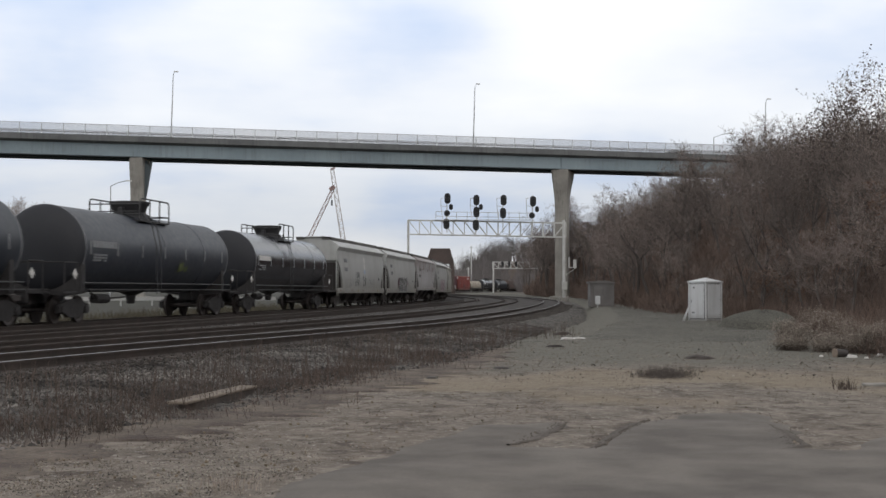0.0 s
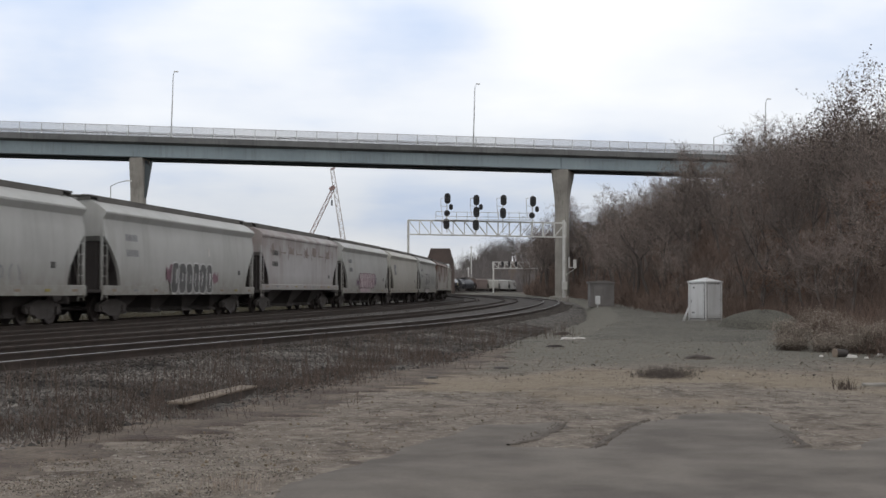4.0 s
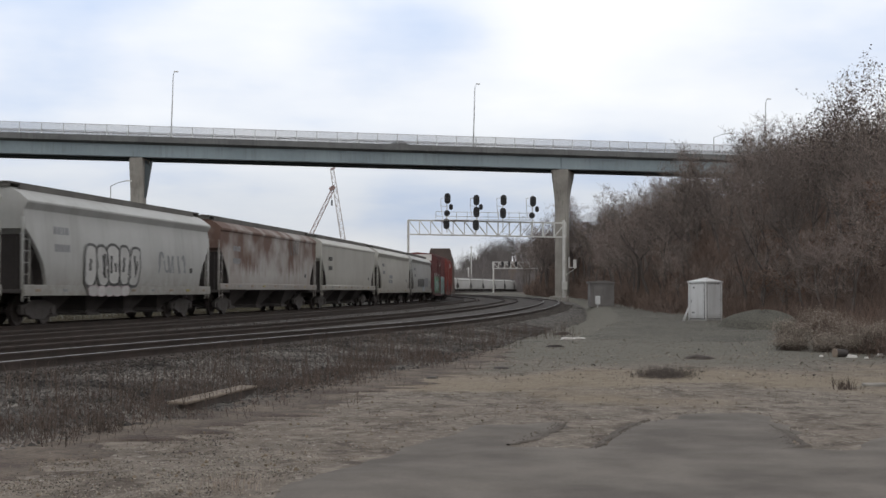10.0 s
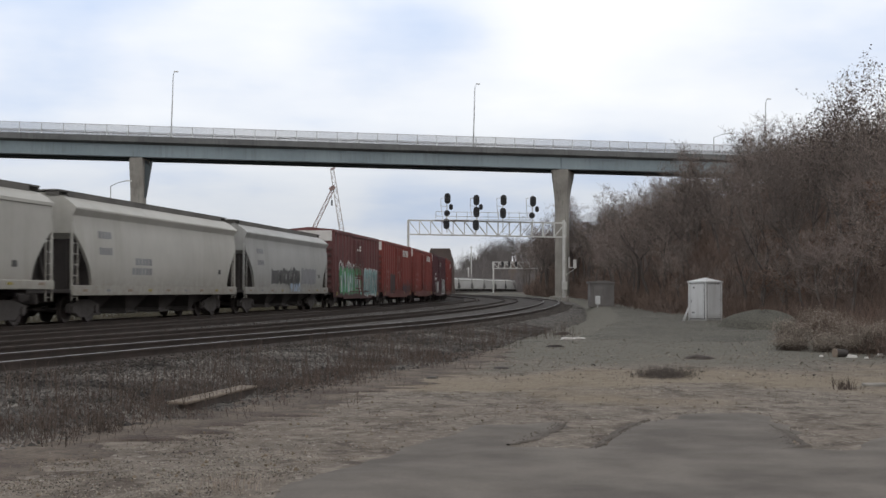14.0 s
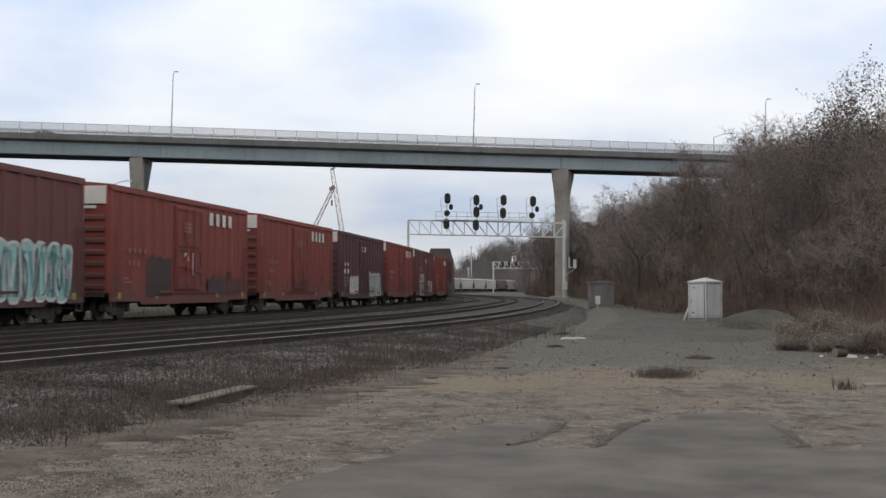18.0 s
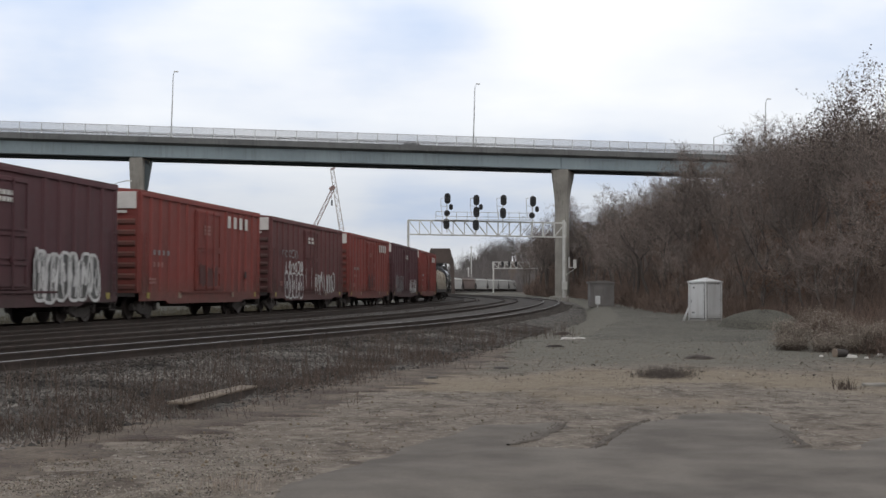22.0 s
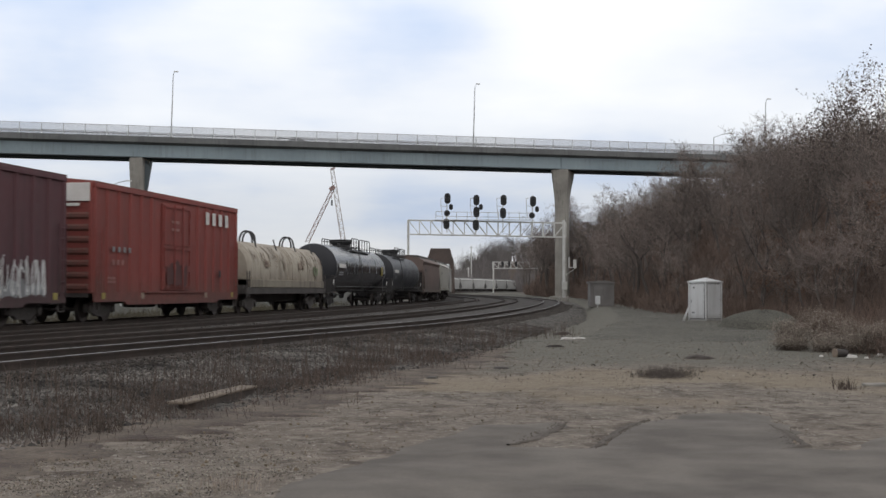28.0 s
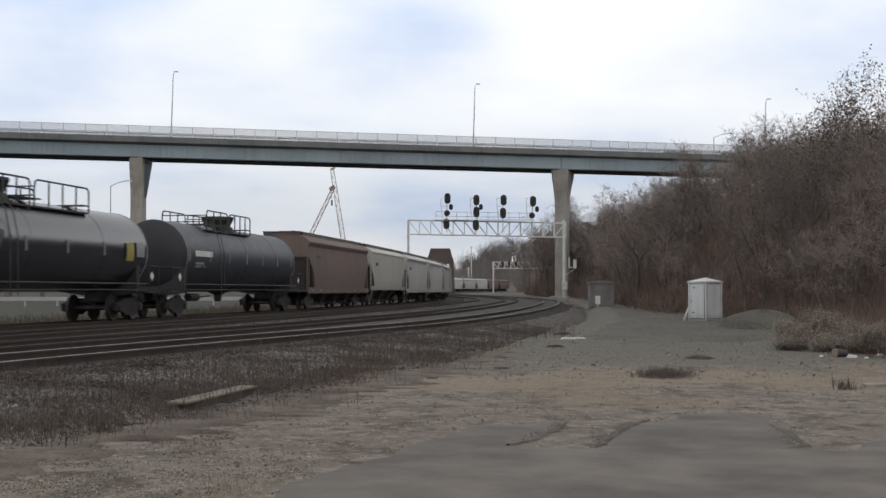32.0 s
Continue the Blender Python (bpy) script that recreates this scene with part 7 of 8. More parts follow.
# ---- far things behind the tracks ----
def build_far_things():
    # lattice crane
    Y = 420.0
    u = Y / 2300

    def at(px, py):
        return Vector(((px - 784) * u, 0, EYE[2] + (514.8 - py) * u))

    c = thing("lattice_crane", pose(0, Y, 0), "pale red lattice-boom crane far behind the train", "crane")

    def boom(a, b, w0, w1, n, mat, name, label):
        s = Shape()
        d = (b - a).normalized()
        side = Vector((d.z, 0, -d.x))
        prev = None
        for i in range(n + 1):
            p = a.lerp(b, i / n)
            w = w0 + (w1 - w0) * i / n
            q = [p + side * w, p - side * w]
            if prev:
                s.bar(prev[0], q[0], 0.24)
                s.bar(prev[1], q[1], 0.24)
                s.bar(prev[i % 2], q[1 - i % 2], 0.15)
                s.bar(q[0], q[1], 0.15)
            prev = q
        part(name, s, mat, c, label)

    boom(at(608, 430), at(587, 298), 0.75, 0.55, 16, M_CRANEWHITE, "main_boom", "pale lattice boom")
    boom(at(543, 430), at(589, 334), 0.6, 0.45, 13, M_CRANE, "rear_boom", "red lattice mast")
    part("boom_head", Shape().bar(at(583, 336), at(592, 330), 1.2).bar(at(586, 300), at(592, 296), 0.6), M_CRANE, c)
    part("hoist_line", Shape().bar(at(589, 334), at(604, 420), 0.1).bar(at(586, 338), at(587, 356), 0.12), M_CRANE, c)
    part("hook_block", Shape().bar(at(587, 354), at(587, 364), 0.5), M_BLACK, c)
    base = at(590, 505)
    part("crawler", Shape().box(base.x - 6, base.x + 3, -2, 2, -0.5, 3.0, 0.3).box(base.x - 7, base.x + 4, -3, -2, -0.8, 0.9, 0.3).box(base.x - 7, base.x + 4, 2, 3, -0.8, 0.9, 0.3), M_CRANE, c)
    # through-truss rail bridge seen end on
    Y = 318.0
    u = Y / 2300
    x0, x1 = (757 - 784) * u, (801 - 784) * u
    top = EYE[2] + (514.8 - 440) * u
    b = thing("rusty_truss_bridge", pose(0, Y, 0), "dark rusty through-truss bridge beyond the train", "bridge")
    low = EYE[2] + (514.8 - 462) * u
    for k in range(5):
        y = k * 9.0
        part("portal", Shape().box(x0 + 0.9, x1 - 0.9, y - 0.2, y + 0.2, top - 0.6, top, 0.05).box(x0 + 0.5, x1 - 0.4, y - 0.12, y + 0.12, low, top - 0.5).bar((x0 - 0.2, y, -0.5), (x0 + 0.1, y, low), 0.8).bar((x1 + 0.2, y, -0.5), (x1 - 0.1, y, low), 0.8).bar((x0 + 0.1, y, low), (x0 + 1.1, y, top), 0.7).bar((x1 - 0.1, y, low), (x1 - 1.1, y, top), 0.7), M_TRUSS, b, "riveted portal frame")
    for x in (x0, x1):
        s = Shape().bar((x, 0, low), (x, 36, low), 0.6).bar((x, 0, 0.8), (x, 36, 0.8), 0.6)
        for k in range(4):
            s.bar((x, 9 * k, 0.8), (x, 9 * k + 9, low), 0.4)
            s.bar((x, 9 * k + 9, 0.8), (x, 9 * k, low), 0.4)
        part("side_truss", s, M_TRUSS, b)
    # guard rail of a road beyond the tracks
    r = thing("guard_rail", pose(0, 0, 0), "pale steel guard rail along a road beyond the tracks", "guard rail")
    for i in range(18):
        x = -62 + i * 2.6
        y = 106 + i * 0.6
        part("post", cached("guard_post", lambda: Shape().box(-0.07, 0.07, -0.07, 0.07, -0.6, 0.62)), M_ROADSIDE, r, m=pose(x, y, -0.1))
    part("beam", Shape().bar((-62, 105.9, 0.38), (-15, 116.7, 0.38), 0.08, 0.34), M_ROADSIDE, r)


build_far_things()


# ---- trees ----
def grow_tree(seed, height, spread, twigs, levels=4, leafy=0):
    """A bare tree: a tapered trunk with limbs, and a crown of fine twigs (and withered leaves)."""
    rng = random.Random(seed)
    wood, fine, leaves = Shape(), Shape(), Shape()
    tips = []

    def branch(p, d, length, r, level):
        n = 3
        q = p
        for i in range(n):
            d = (d + Vector((rng.uniform(-1, 1), rng.uniform(-1, 1), rng.uniform(-0.3, 0.6))) * 0.16).normalized()
            nq = q + d * length / n
            r2 = r * (1 - 0.22)
            wood.rod(q, nq, r, r2, 5 if level < 2 else 3, cap=False)
            q, r = nq, r2
            if level < levels and i >= (1 if level == 0 else 0):
                for _ in range(rng.choice((1, 2, 2)) if level else 2):
                    a = rng.uniform(0, 2 * math.pi)
                    o = d.orthogonal().normalized()
                    o.rotate(Matrix.Rotation(a, 3, d))
                    nd = (d * rng.uniform(0.55, 1.0) + o * rng.uniform(0.45, 0.95) * spread + Vector((0, 0, 0.18))).normalized()
                    branch(q, nd, length * rng.uniform(0.5, 0.72), r * rng.uniform(0.45, 0.65), level + 1)
        if level >= 2:
            tips.append((q, d, length))

    branch(Vector((0, 0, -0.3)), Vector((rng.uniform(-0.15, 0.15), rng.uniform(-0.15, 0.15), 1)).normalized(), height * 0.48, height * 0.016 + 0.03, 0)
    per = max(int(twigs / max(len(tips), 1)), 1)
    for q, d, ln in tips:
        for _ in range(per):
            o = Vector((rng.gauss(0, 1), rng.gauss(0, 1), rng.gauss(0.25, 0.8)))
            td = (d * 0.8 + o * 0.7).normalized()
            start = q - d * rng.uniform(0, ln * 0.6)
            l = rng.uniform(0.35, 1.0) * max(ln, 0.5) * 0.9
            e = start + td * l
            w = td.cross(Vector((rng.uniform(-1, 1), rng.uniform(-1, 1), rng.uniform(-1, 1)))).normalized() * rng.uniform(0.006, 0.013)
            mid = start.lerp(e, 0.5) + Vector((rng.uniform(-1, 1), rng.uniform(-1, 1), rng.uniform(-1, 1))) * 0.08
            fine.add([start - w, start + w, mid + w * 0.7, mid - w * 0.7, e], [(0, 1, 2, 3), (3, 2, 4)])
            if rng.random() < 0.6:
                e2 = mid + (td + Vector((rng.gauss(0, 0.6), rng.gauss(0, 0.6), rng.gauss(0.2, 0.5)))).normalized() * l * 0.5
                fine.add([mid - w * 0.6, mid + w * 0.6, e2], [(0, 1, 2)])
            for _ in range(leafy if rng.random() < 0.7 else 0):
                c = start.lerp(e, rng.uniform(0.2, 1)) + Vector((rng.gauss(0, 0.1), rng.gauss(0, 0.1), rng.gauss(0, 0.1)))
                a = Vector((rng.gauss(0, 1), rng.gauss(0, 1), rng.gauss(0, 1))).normalized() * rng.uniform(0.055, 0.1)
                b = a.cross(Vector((rng.gauss(0, 1), rng.gauss(0, 1), rng.gauss(0, 1)))).normalized() * rng.uniform(0.035, 0.06)
                leaves.add([c - a, c + b, c + a, c - b], [(0, 1, 2, 3)])
    return wood.fast_mesh("trunk"), fine.fast_mesh("crown"), leaves.fast_mesh("leaves") if leafy else None


TREES = [grow_tree(11, 8.5, 0.85, 2000), grow_tree(12, 7.5, 1.0, 2000), grow_tree(13, 10.0, 0.8, 2000), grow_tree(14, 6.0, 1.05, 1800), grow_tree(15, 9.5, 0.95, 1300, leafy=2), grow_tree(16, 7.0, 1.0, 1200, leafy=3), grow_tree(17, 5.0, 1.1, 1300, 3)]
TALL = [max(v.co.z for v in t[1].vertices) for t in TREES]


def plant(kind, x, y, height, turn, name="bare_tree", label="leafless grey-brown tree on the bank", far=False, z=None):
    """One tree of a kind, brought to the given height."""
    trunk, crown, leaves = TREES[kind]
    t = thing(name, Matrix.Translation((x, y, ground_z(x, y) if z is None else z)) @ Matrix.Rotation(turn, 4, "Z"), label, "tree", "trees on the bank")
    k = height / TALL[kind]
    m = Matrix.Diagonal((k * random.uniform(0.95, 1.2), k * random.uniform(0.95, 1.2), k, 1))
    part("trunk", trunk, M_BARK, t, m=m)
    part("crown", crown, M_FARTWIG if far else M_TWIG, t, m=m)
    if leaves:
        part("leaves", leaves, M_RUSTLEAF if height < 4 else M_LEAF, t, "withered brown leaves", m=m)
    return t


def build_woods():
    rng = random.Random(5)
    spots = []
    for i in range(6000):
        y = 26 + (rng.random() ** 1.15) * 330
        x = foot(y) + 1.0 + rng.random() ** 1.3 * (7 + y * 0.13)
        px = 784 + 2300 * x / y
        if px > 1700:
            continue
        gap = 1.7 + y * 0.011 + (1.0 if y < 100 else 0.0)
        if all((x - a) ** 2 + (y - b) ** 2 > gap * gap for a, b in spots):
            spots.append((x, y))
        if len(spots) >= 290:
            break
    for x, y in spots:
        kind = rng.choice((0, 3, 6, 2, 6, 3, 5, 1) if y < 110 else (0, 1, 2, 3, 0, 2))
        rise = x - foot(y)
        tall = max(9.3 - 0.34 * max(rise - 3.0, 0.0), 5.0) * (0.62 + 0.38 * min(rise / 5, 1))
        if y > 105:
            tall = (13.0 if y > 205 else 10.8) - 0.42 * max(rise - 4.0, 0.0)
        height = rng.uniform(0.6, 0.96) * tall
        plant(kind, x, y, height, rng.uniform(0, 6.28), label="leafless tree with withered brown leaves on the bank" if kind == 5 else "leafless grey-brown tree on the bank")
    for x, y, k, s in ((18.4, 68.0, 2, 9.0), (20.4, 76.0, 0, 8.4), (17.6, 72, 1, 8.2), (21.6, 84, 0, 7.6), (23.4, 88, 2, 7.6)):
        plant(k, x, y, s, rng.uniform(0, 6.28), label="leafless tree on the bank")
    # crest trees (x, y, kind, top height), placed and sized to fit the camera's skyline
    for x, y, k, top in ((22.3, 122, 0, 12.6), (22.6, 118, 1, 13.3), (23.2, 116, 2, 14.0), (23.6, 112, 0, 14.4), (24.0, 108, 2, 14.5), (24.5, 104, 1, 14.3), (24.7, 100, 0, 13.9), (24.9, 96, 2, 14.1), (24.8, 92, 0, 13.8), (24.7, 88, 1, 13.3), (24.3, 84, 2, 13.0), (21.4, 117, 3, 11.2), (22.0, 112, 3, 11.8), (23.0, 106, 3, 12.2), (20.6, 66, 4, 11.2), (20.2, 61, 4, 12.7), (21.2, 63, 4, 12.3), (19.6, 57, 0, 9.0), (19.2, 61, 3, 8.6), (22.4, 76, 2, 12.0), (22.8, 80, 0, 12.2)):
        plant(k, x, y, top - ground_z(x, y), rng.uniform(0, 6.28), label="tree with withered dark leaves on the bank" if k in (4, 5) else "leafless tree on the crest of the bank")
    for x, y, k, s in ((18.6, 232, 0, 14.5), (20.2, 246, 2, 15.0), (19.4, 262, 1, 14.0), (21.8, 216, 2, 14.0), (23.0, 209, 0, 13.5), (22.4, 200, 1, 11.5), (24.4, 196, 2, 12.5), (21.4, 226, 1, 14.5), (25.6, 188, 0, 12.0), (22.6, 178, 2, 11.0)):
        plant(k, x, y, s, rng.uniform(0, 6.28), label="tall leafless tree by the bridge")
    for k in range(16):
        y = rng.uniform(50, 82)
        x = foot(y) + rng.uniform(0.4, 4.5)
        plant(5, x, y, rng.uniform(1.8, 3.6), rng.uniform(0, 6.28), name="withered_shrub", label="low shrub with rusty withered leaves on the bank")
    for x, y, s in ((-48.5, 146, 12.0), (-46, 150, 11.0), (-43.5, 152, 8.6), (-52, 155, 12.4), (-50.0, 162, 12.8)):
        plant(rng.choice((0, 1)), x, y, s, rng.uniform(0, 6.28), label="leafless tree beyond the tracks")
    # the woods beyond the far bend and on the skyline, joined
    wood = Shape()
    base = [(TREES[k][0], TREES[k][1]) for k in (0, 1, 2)]
    pack = []
    for trunk, crown in base:
        vs, fs = [], []
        for me, keep in ((trunk, 1), (crown, 3)):
            n = len(vs)
            vs += [v.co.copy() for v in me.vertices]
            fs += [tuple(i + n for i in p.vertices) for k, p in enumerate(me.polygons) if k % keep == 0]
        pack.append((vs, fs))
    for i in range(205):
        if i >= 150:
            y = rng.uniform(530, 640)
            x = rng.uniform(0.03, 0.085) * y
        elif i < 115:
            y = rng.uniform(452, 560)
            x = (rng.random() ** 1.2 * 130 - 4) * y / 500
            if x < 0.057 * y:
                y += 60
        else:
            x, y = rng.uniform(-110, 2), rng.uniform(470, 560)
        vs, fs = rng.choice(pack)
        k = rng.uniform(1.0, 1.5) * (1.0 if x > 4 else 0.85)
        m = Matrix.Translation((x, y, ground_z(x, y))) @ Matrix.Rotation(rng.uniform(0, 6.28), 4, "Z") @ Matrix.Diagonal((k * 1.15, k * 1.15, k, 1))
        wood.add([m @ v for v in vs], fs)
    me = wood.fast_mesh("distant_woods")
    me.materials.append(M_FARTWIG)
    tagged(new("distant_woods", me), "grey leafless woods beyond the far bend", "woods", kind="stuff")


build_woods()


def scatter(name, material, count, place, make, label, category):
    """Many small pieces as one mesh."""
    s = Shape()
    rng = random.Random(len(name) * 7 + count)
    made = 0
    while made < count:
        p = place(rng)
        if p is None:
            continue
        make(s, rng, Vector((p[0], p[1], p[2] if len(p) > 2 else ground_z(p[0], p[1]))))
        made += 1
    me = s.fast_mesh(name)
    me.materials.append(material)
    return tagged(new(name, me), label, category, kind="stuff")


def stem(s, rng, p, h, w, lean=0.35, forks=2):
    """A thin upright stem with forks."""
    d = Vector((rng.gauss(0, lean), rng.gauss(0, lean), 1)).normalized()
    side = Vector((rng.uniform(0.6, 1), rng.uniform(-0.4, 0.4), 0)) * w
    top = p + d * h
    mid = p + d * h * 0.5 + Vector((rng.gauss(0, 0.05), rng.gauss(0, 0.05), 0)) * h
    s.add([p - side, p + side, mid + side * 0.7, mid - side * 0.7, top], [(0, 1, 2, 3), (3, 2, 4)])
    for _ in range(forks):
        b = p.lerp(mid, rng.uniform(0.4, 1.0))
        e = b + (d + Vector((rng.gauss(0, 0.6), rng.gauss(0, 0.6), rng.gauss(0, 0.25)))).normalized() * h * rng.uniform(0.25, 0.5)
        s.add([b - side * 0.6, b + side * 0.6, e], [(0, 1, 2)])


def stone(s, rng, p, r):
    a = [Vector((rng.uniform(0.6, 1.2) * math.cos(k * 2.1 + rng.uniform(-0.3, 0.3)), rng.uniform(0.6, 1.2) * math.sin(k * 2.1 + rng.uniform(-0.3, 0.3)), rng.uniform(-0.3, 0.25))) * r for k in range(3)]
    t, b = Vector((rng.uniform(-0.3, 0.3), rng.uniform(-0.3, 0.3), rng.uniform(0.5, 0.9))) * r, Vector((0, 0, -0.6)) * r
    s.add([p + q for q in (*a, t, b)], [(0, 1, 3), (1, 2, 3), (2, 0, 3), (1, 0, 4), (2, 1, 4), (0, 2, 4)])


def build_scatter():
    def bank(rng):
        y = 26 + rng.random() ** 1.7 * 260
        x = foot(y) + rng.random() ** 1.2 * (7 + y * 0.12)
        return (x, y) if 784 + 2300 * x / y < 1700 else None

    def far_bank(rng):
        y = rng.uniform(440, 560)
        x = (rng.random() * 150 - 12) * y / 500
        if x > 20 and rng.random() < 0.3:
            return None
        return (x, y + 60 if 0.02 * y < x < 0.057 * y else y)

    scatter("distant_thicket", M_FARTWIG, 16000, far_bank, lambda s, r, p: stem(s, r, p, r.uniform(3.0, 10.0) * (0.8 if p.x < 6 else 1.0), 0.08, 0.2, 5), "grey leafless thicket beyond the far bend", "woods")
    scatter("brush_on_bank", M_BRUSH, 60000, bank, lambda s, r, p: stem(s, r, p, r.uniform(0.3, 1.35) * (0.75 + p.y * 0.006), 0.0035 + p.y * 0.00013, 0.5, 7), "dense dead brown brush covering the bank", "brush")

    def bank_low(rng):
        y = 30 + rng.random() ** 1.3 * 190
        return (foot(y) + rng.gauss(0.6, 0.7), y)

    scatter("undergrowth", M_BRUSH, 9000, bank_low, lambda s, r, p: stem(s, r, p, r.uniform(0.2, 0.7), 0.005 + p.y * 0.00012, 0.6, 5), "low dead undergrowth at the foot of the bank", "undergrowth")

    def dry_bush(x, y, h, r):
        """A bush of brown stems that fan out, each with a fluffy pale plume."""
        bush = thing("dry_bush", Matrix.Translation((x, y, ground_z(x, y) - 0.02)), "dead brown bush with fluffy pale plumes at the yard's edge", "bush", "dry bushes")
        stems, plumes = Shape(), Shape()
        for _ in range(95):
            d = Vector((r.gauss(0, 0.34), r.gauss(0, 0.34), 1)).normalized() * h * r.uniform(0.5, 1.0)
            a = Vector((r.gauss(0, 0.13), r.gauss(0, 0.13), 0))
            e = a + d
            w = Vector((r.uniform(0.5, 1), r.uniform(-0.5, 0.5), 0)) * 0.0045
            stems.add([a - w, a + w, e], [(0, 1, 2)])
            for _ in range(4):
                b = a.lerp(e, r.uniform(0.2, 0.9))
                f = b + Vector((r.gauss(0, 0.1), r.gauss(0, 0.1), r.uniform(0.02, 0.16)))
                stems.add([b - w, b + w, f], [(0, 1, 2)])
            if d.z > h * 0.62:
                for _ in range(22):
                    c = e + Vector((r.gauss(0, 0.05), r.gauss(0, 0.05), r.gauss(-0.03, 0.07)))
                    u = Vector((r.gauss(0, 1), r.gauss(0, 1), r.gauss(0, 1))).normalized() * r.uniform(0.012, 0.03)
                    v = u.cross(Vector((r.gauss(0, 1), r.gauss(0, 1), r.gauss(0, 1)))).normalized() * 0.009
                    plumes.add([c - u, c + v, c + u, c - v], [(0, 1, 2, 3)])
        part("stem_clump", stems.fast_mesh("stem_clump"), M_WEED, bush, "thin brown stems")
        part("seed_fluff", plumes.fast_mesh("seed_fluff"), M_PLUME, bush, "fluffy pale seed plumes")

    rng = random.Random(41)
    for k in range(19):
        f = (k + 0.5) / 19
        dry_bush(9.3 + 1.5 * f + rng.uniform(-0.45, 0.55), 34.9 - 3.2 * f + rng.uniform(-0.6, 2.4), rng.choice((rng.uniform(0.3, 0.55), rng.uniform(0.7, 1.05))) * (1.15 if 0.35 < f < 0.65 else 0.85), rng)

    def shoulder_at(s, d):
        q, _ = on_line(s, d)
        f = (d - TRACKS["siding"](s) - 1.45) / shoulder_reach(s)
        zs = -0.235 - 0.29 * min(max(f, 0), 1) * (1 - smooth01((s - 60) / 80)) + (0.07 * min(max(-f * 7, 0), 1))
        return (q.x, q.y, max(zs, ground_z(q.x, q.y)) + 0.008)

    def shoulder(rng):
        s = -28 + rng.random() ** 1.25 * 44
        q = shoulder_at(s, TRACKS["siding"](s) + 1.35 + rng.random() * (0.1 + shoulder_reach(s)))
        return q if 12 < q[1] and q[0] > -0.37 * q[1] else None

    def spill(rng):
        s = -27 + rng.random() ** 1.3 * 70
        q = shoulder_at(s, TRACKS["siding"](s) + 1.2 + shoulder_reach(s) + rng.gauss(0, 0.7))
        return q if 12 < q[1] else None

    scatter("spilled_stones", M_PALESTONE, 1600, spill, lambda s, r, p: stone(s, r, p, r.uniform(0.006, 0.022)), "ballast stones spilled onto the dirt", "stones")

    def shoulder_far(rng):
        s = 12 + rng.random() * 70
        return shoulder_at(s, TRACKS["siding"](s) + 0.9 + rng.random() * 2.0)

    scatter("shoulder_stones", M_STONE, 46000, shoulder, lambda s, r, p: stone(s, r, p, r.choice((r.uniform(0.014, 0.034), r.uniform(0.025, 0.06)))), "loose grey ballast stones on the shoulder", "stones")
    scatter("shoulder_stones", M_STONE, 2500, shoulder_far, lambda s, r, p: stone(s, r, p, r.uniform(0.012, 0.03)), "loose grey ballast stones on the shoulder", "stones")

    def bed(rng):
        s = -26 + rng.random() ** 1.4 * 100
        right = TRACKS["siding"](s) + 2.0
        d = right - abs(rng.gauss(0, 1.0)) if rng.random() < 0.5 else rng.uniform(4.0, right)
        q, _ = on_line(s, d)
        return (q.x, q.y, -0.15) if q.y > 11 else None

    scatter("bed_stones", M_BEDSTONE, 12000, bed, lambda s, r, p: stone(s, r, p, r.uniform(0.02, 0.045)), "dark oily ballast stones between the rails", "stones")

    def verge(rng):
        s = -30 + rng.random() * 110
        q, _ = on_line(s, -5.0 - abs(rng.gauss(0, 4.0)))
        return (q.x, q.y, ground_z(q.x, q.y)) if s < 60 or rng.random() < 0.4 else None

    scatter("verge_grass", M_VERGEGRASS, 9000, verge, lambda s, r, p: stem(s, r, p, r.uniform(0.15, 0.6), 0.012, 0.4, 3), "rough olive-brown grass beyond the tracks", "grass")

    def weeds(rng):
        s = -26 + rng.random() ** 1.2 * 34
        q = shoulder_at(s, TRACKS["siding"](s) + 1.9 + rng.random() * 3.2)
        return q if q[1] > 13 and noise.noise(Vector((q[0] * 0.5, q[1] * 0.3, 3))) > -0.05 else None

    scatter("weed_stalks", M_WEED, 1100, weeds, lambda s, r, p: stem(s, r, p, r.uniform(0.15, 0.6), 0.0036, 0.08, 3), "thin dead weed stalks along the ballast", "weeds")

    def toe(rng):
        s = -27 + rng.random() ** 1.3 * 20
        q = shoulder_at(s, TRACKS["siding"](s) + 0.3 + shoulder_reach(s) + abs(rng.gauss(0, 0.75)) - (0.9 if rng.random() < 0.3 else 0))
        return q if q[1] > 13 and noise.noise(Vector((q[0] * 0.9, q[1] * 0.5, 6))) > -0.22 else None

    scatter("tall_weeds", M_WEED, 420, weeds, lambda s, r, p: stem(s, r, p, r.uniform(0.3, 0.7), 0.0055, 0.07, 4), "tall dead weed stalks along the ballast", "weeds")
    scatter("toe_weeds", M_TOEWEED, 3800, toe, lambda s, r, p: stem(s, r, p, r.uniform(0.04, 0.26), 0.0035, 0.3, 4), "low reddish-brown dead weeds at the foot of the ballast", "weeds")

    def yard(rng):
        y = 10 + rng.random() ** 1.5 * 60
        x = rng.uniform(-0.36, 0.34) * y
        if x > foot(y) - 0.3:
            return None
        s = y - 41
        if x < on_line(s, TRACKS["siding"](s) + 5.4)[0].x:
            return None
        if (y < 13.2 and x > -1.45 + (y - 9.5) * 0.3) or (y < 17.3 and x > -0.3 + (y - 13.5) * 0.4 and not (0.75 < x < 1.75 and y > 13.3) and not (3.65 < x < 4.1 and y > 13.2)):
            return None
        return (x, y, ground_z(x, y) + 0.008)

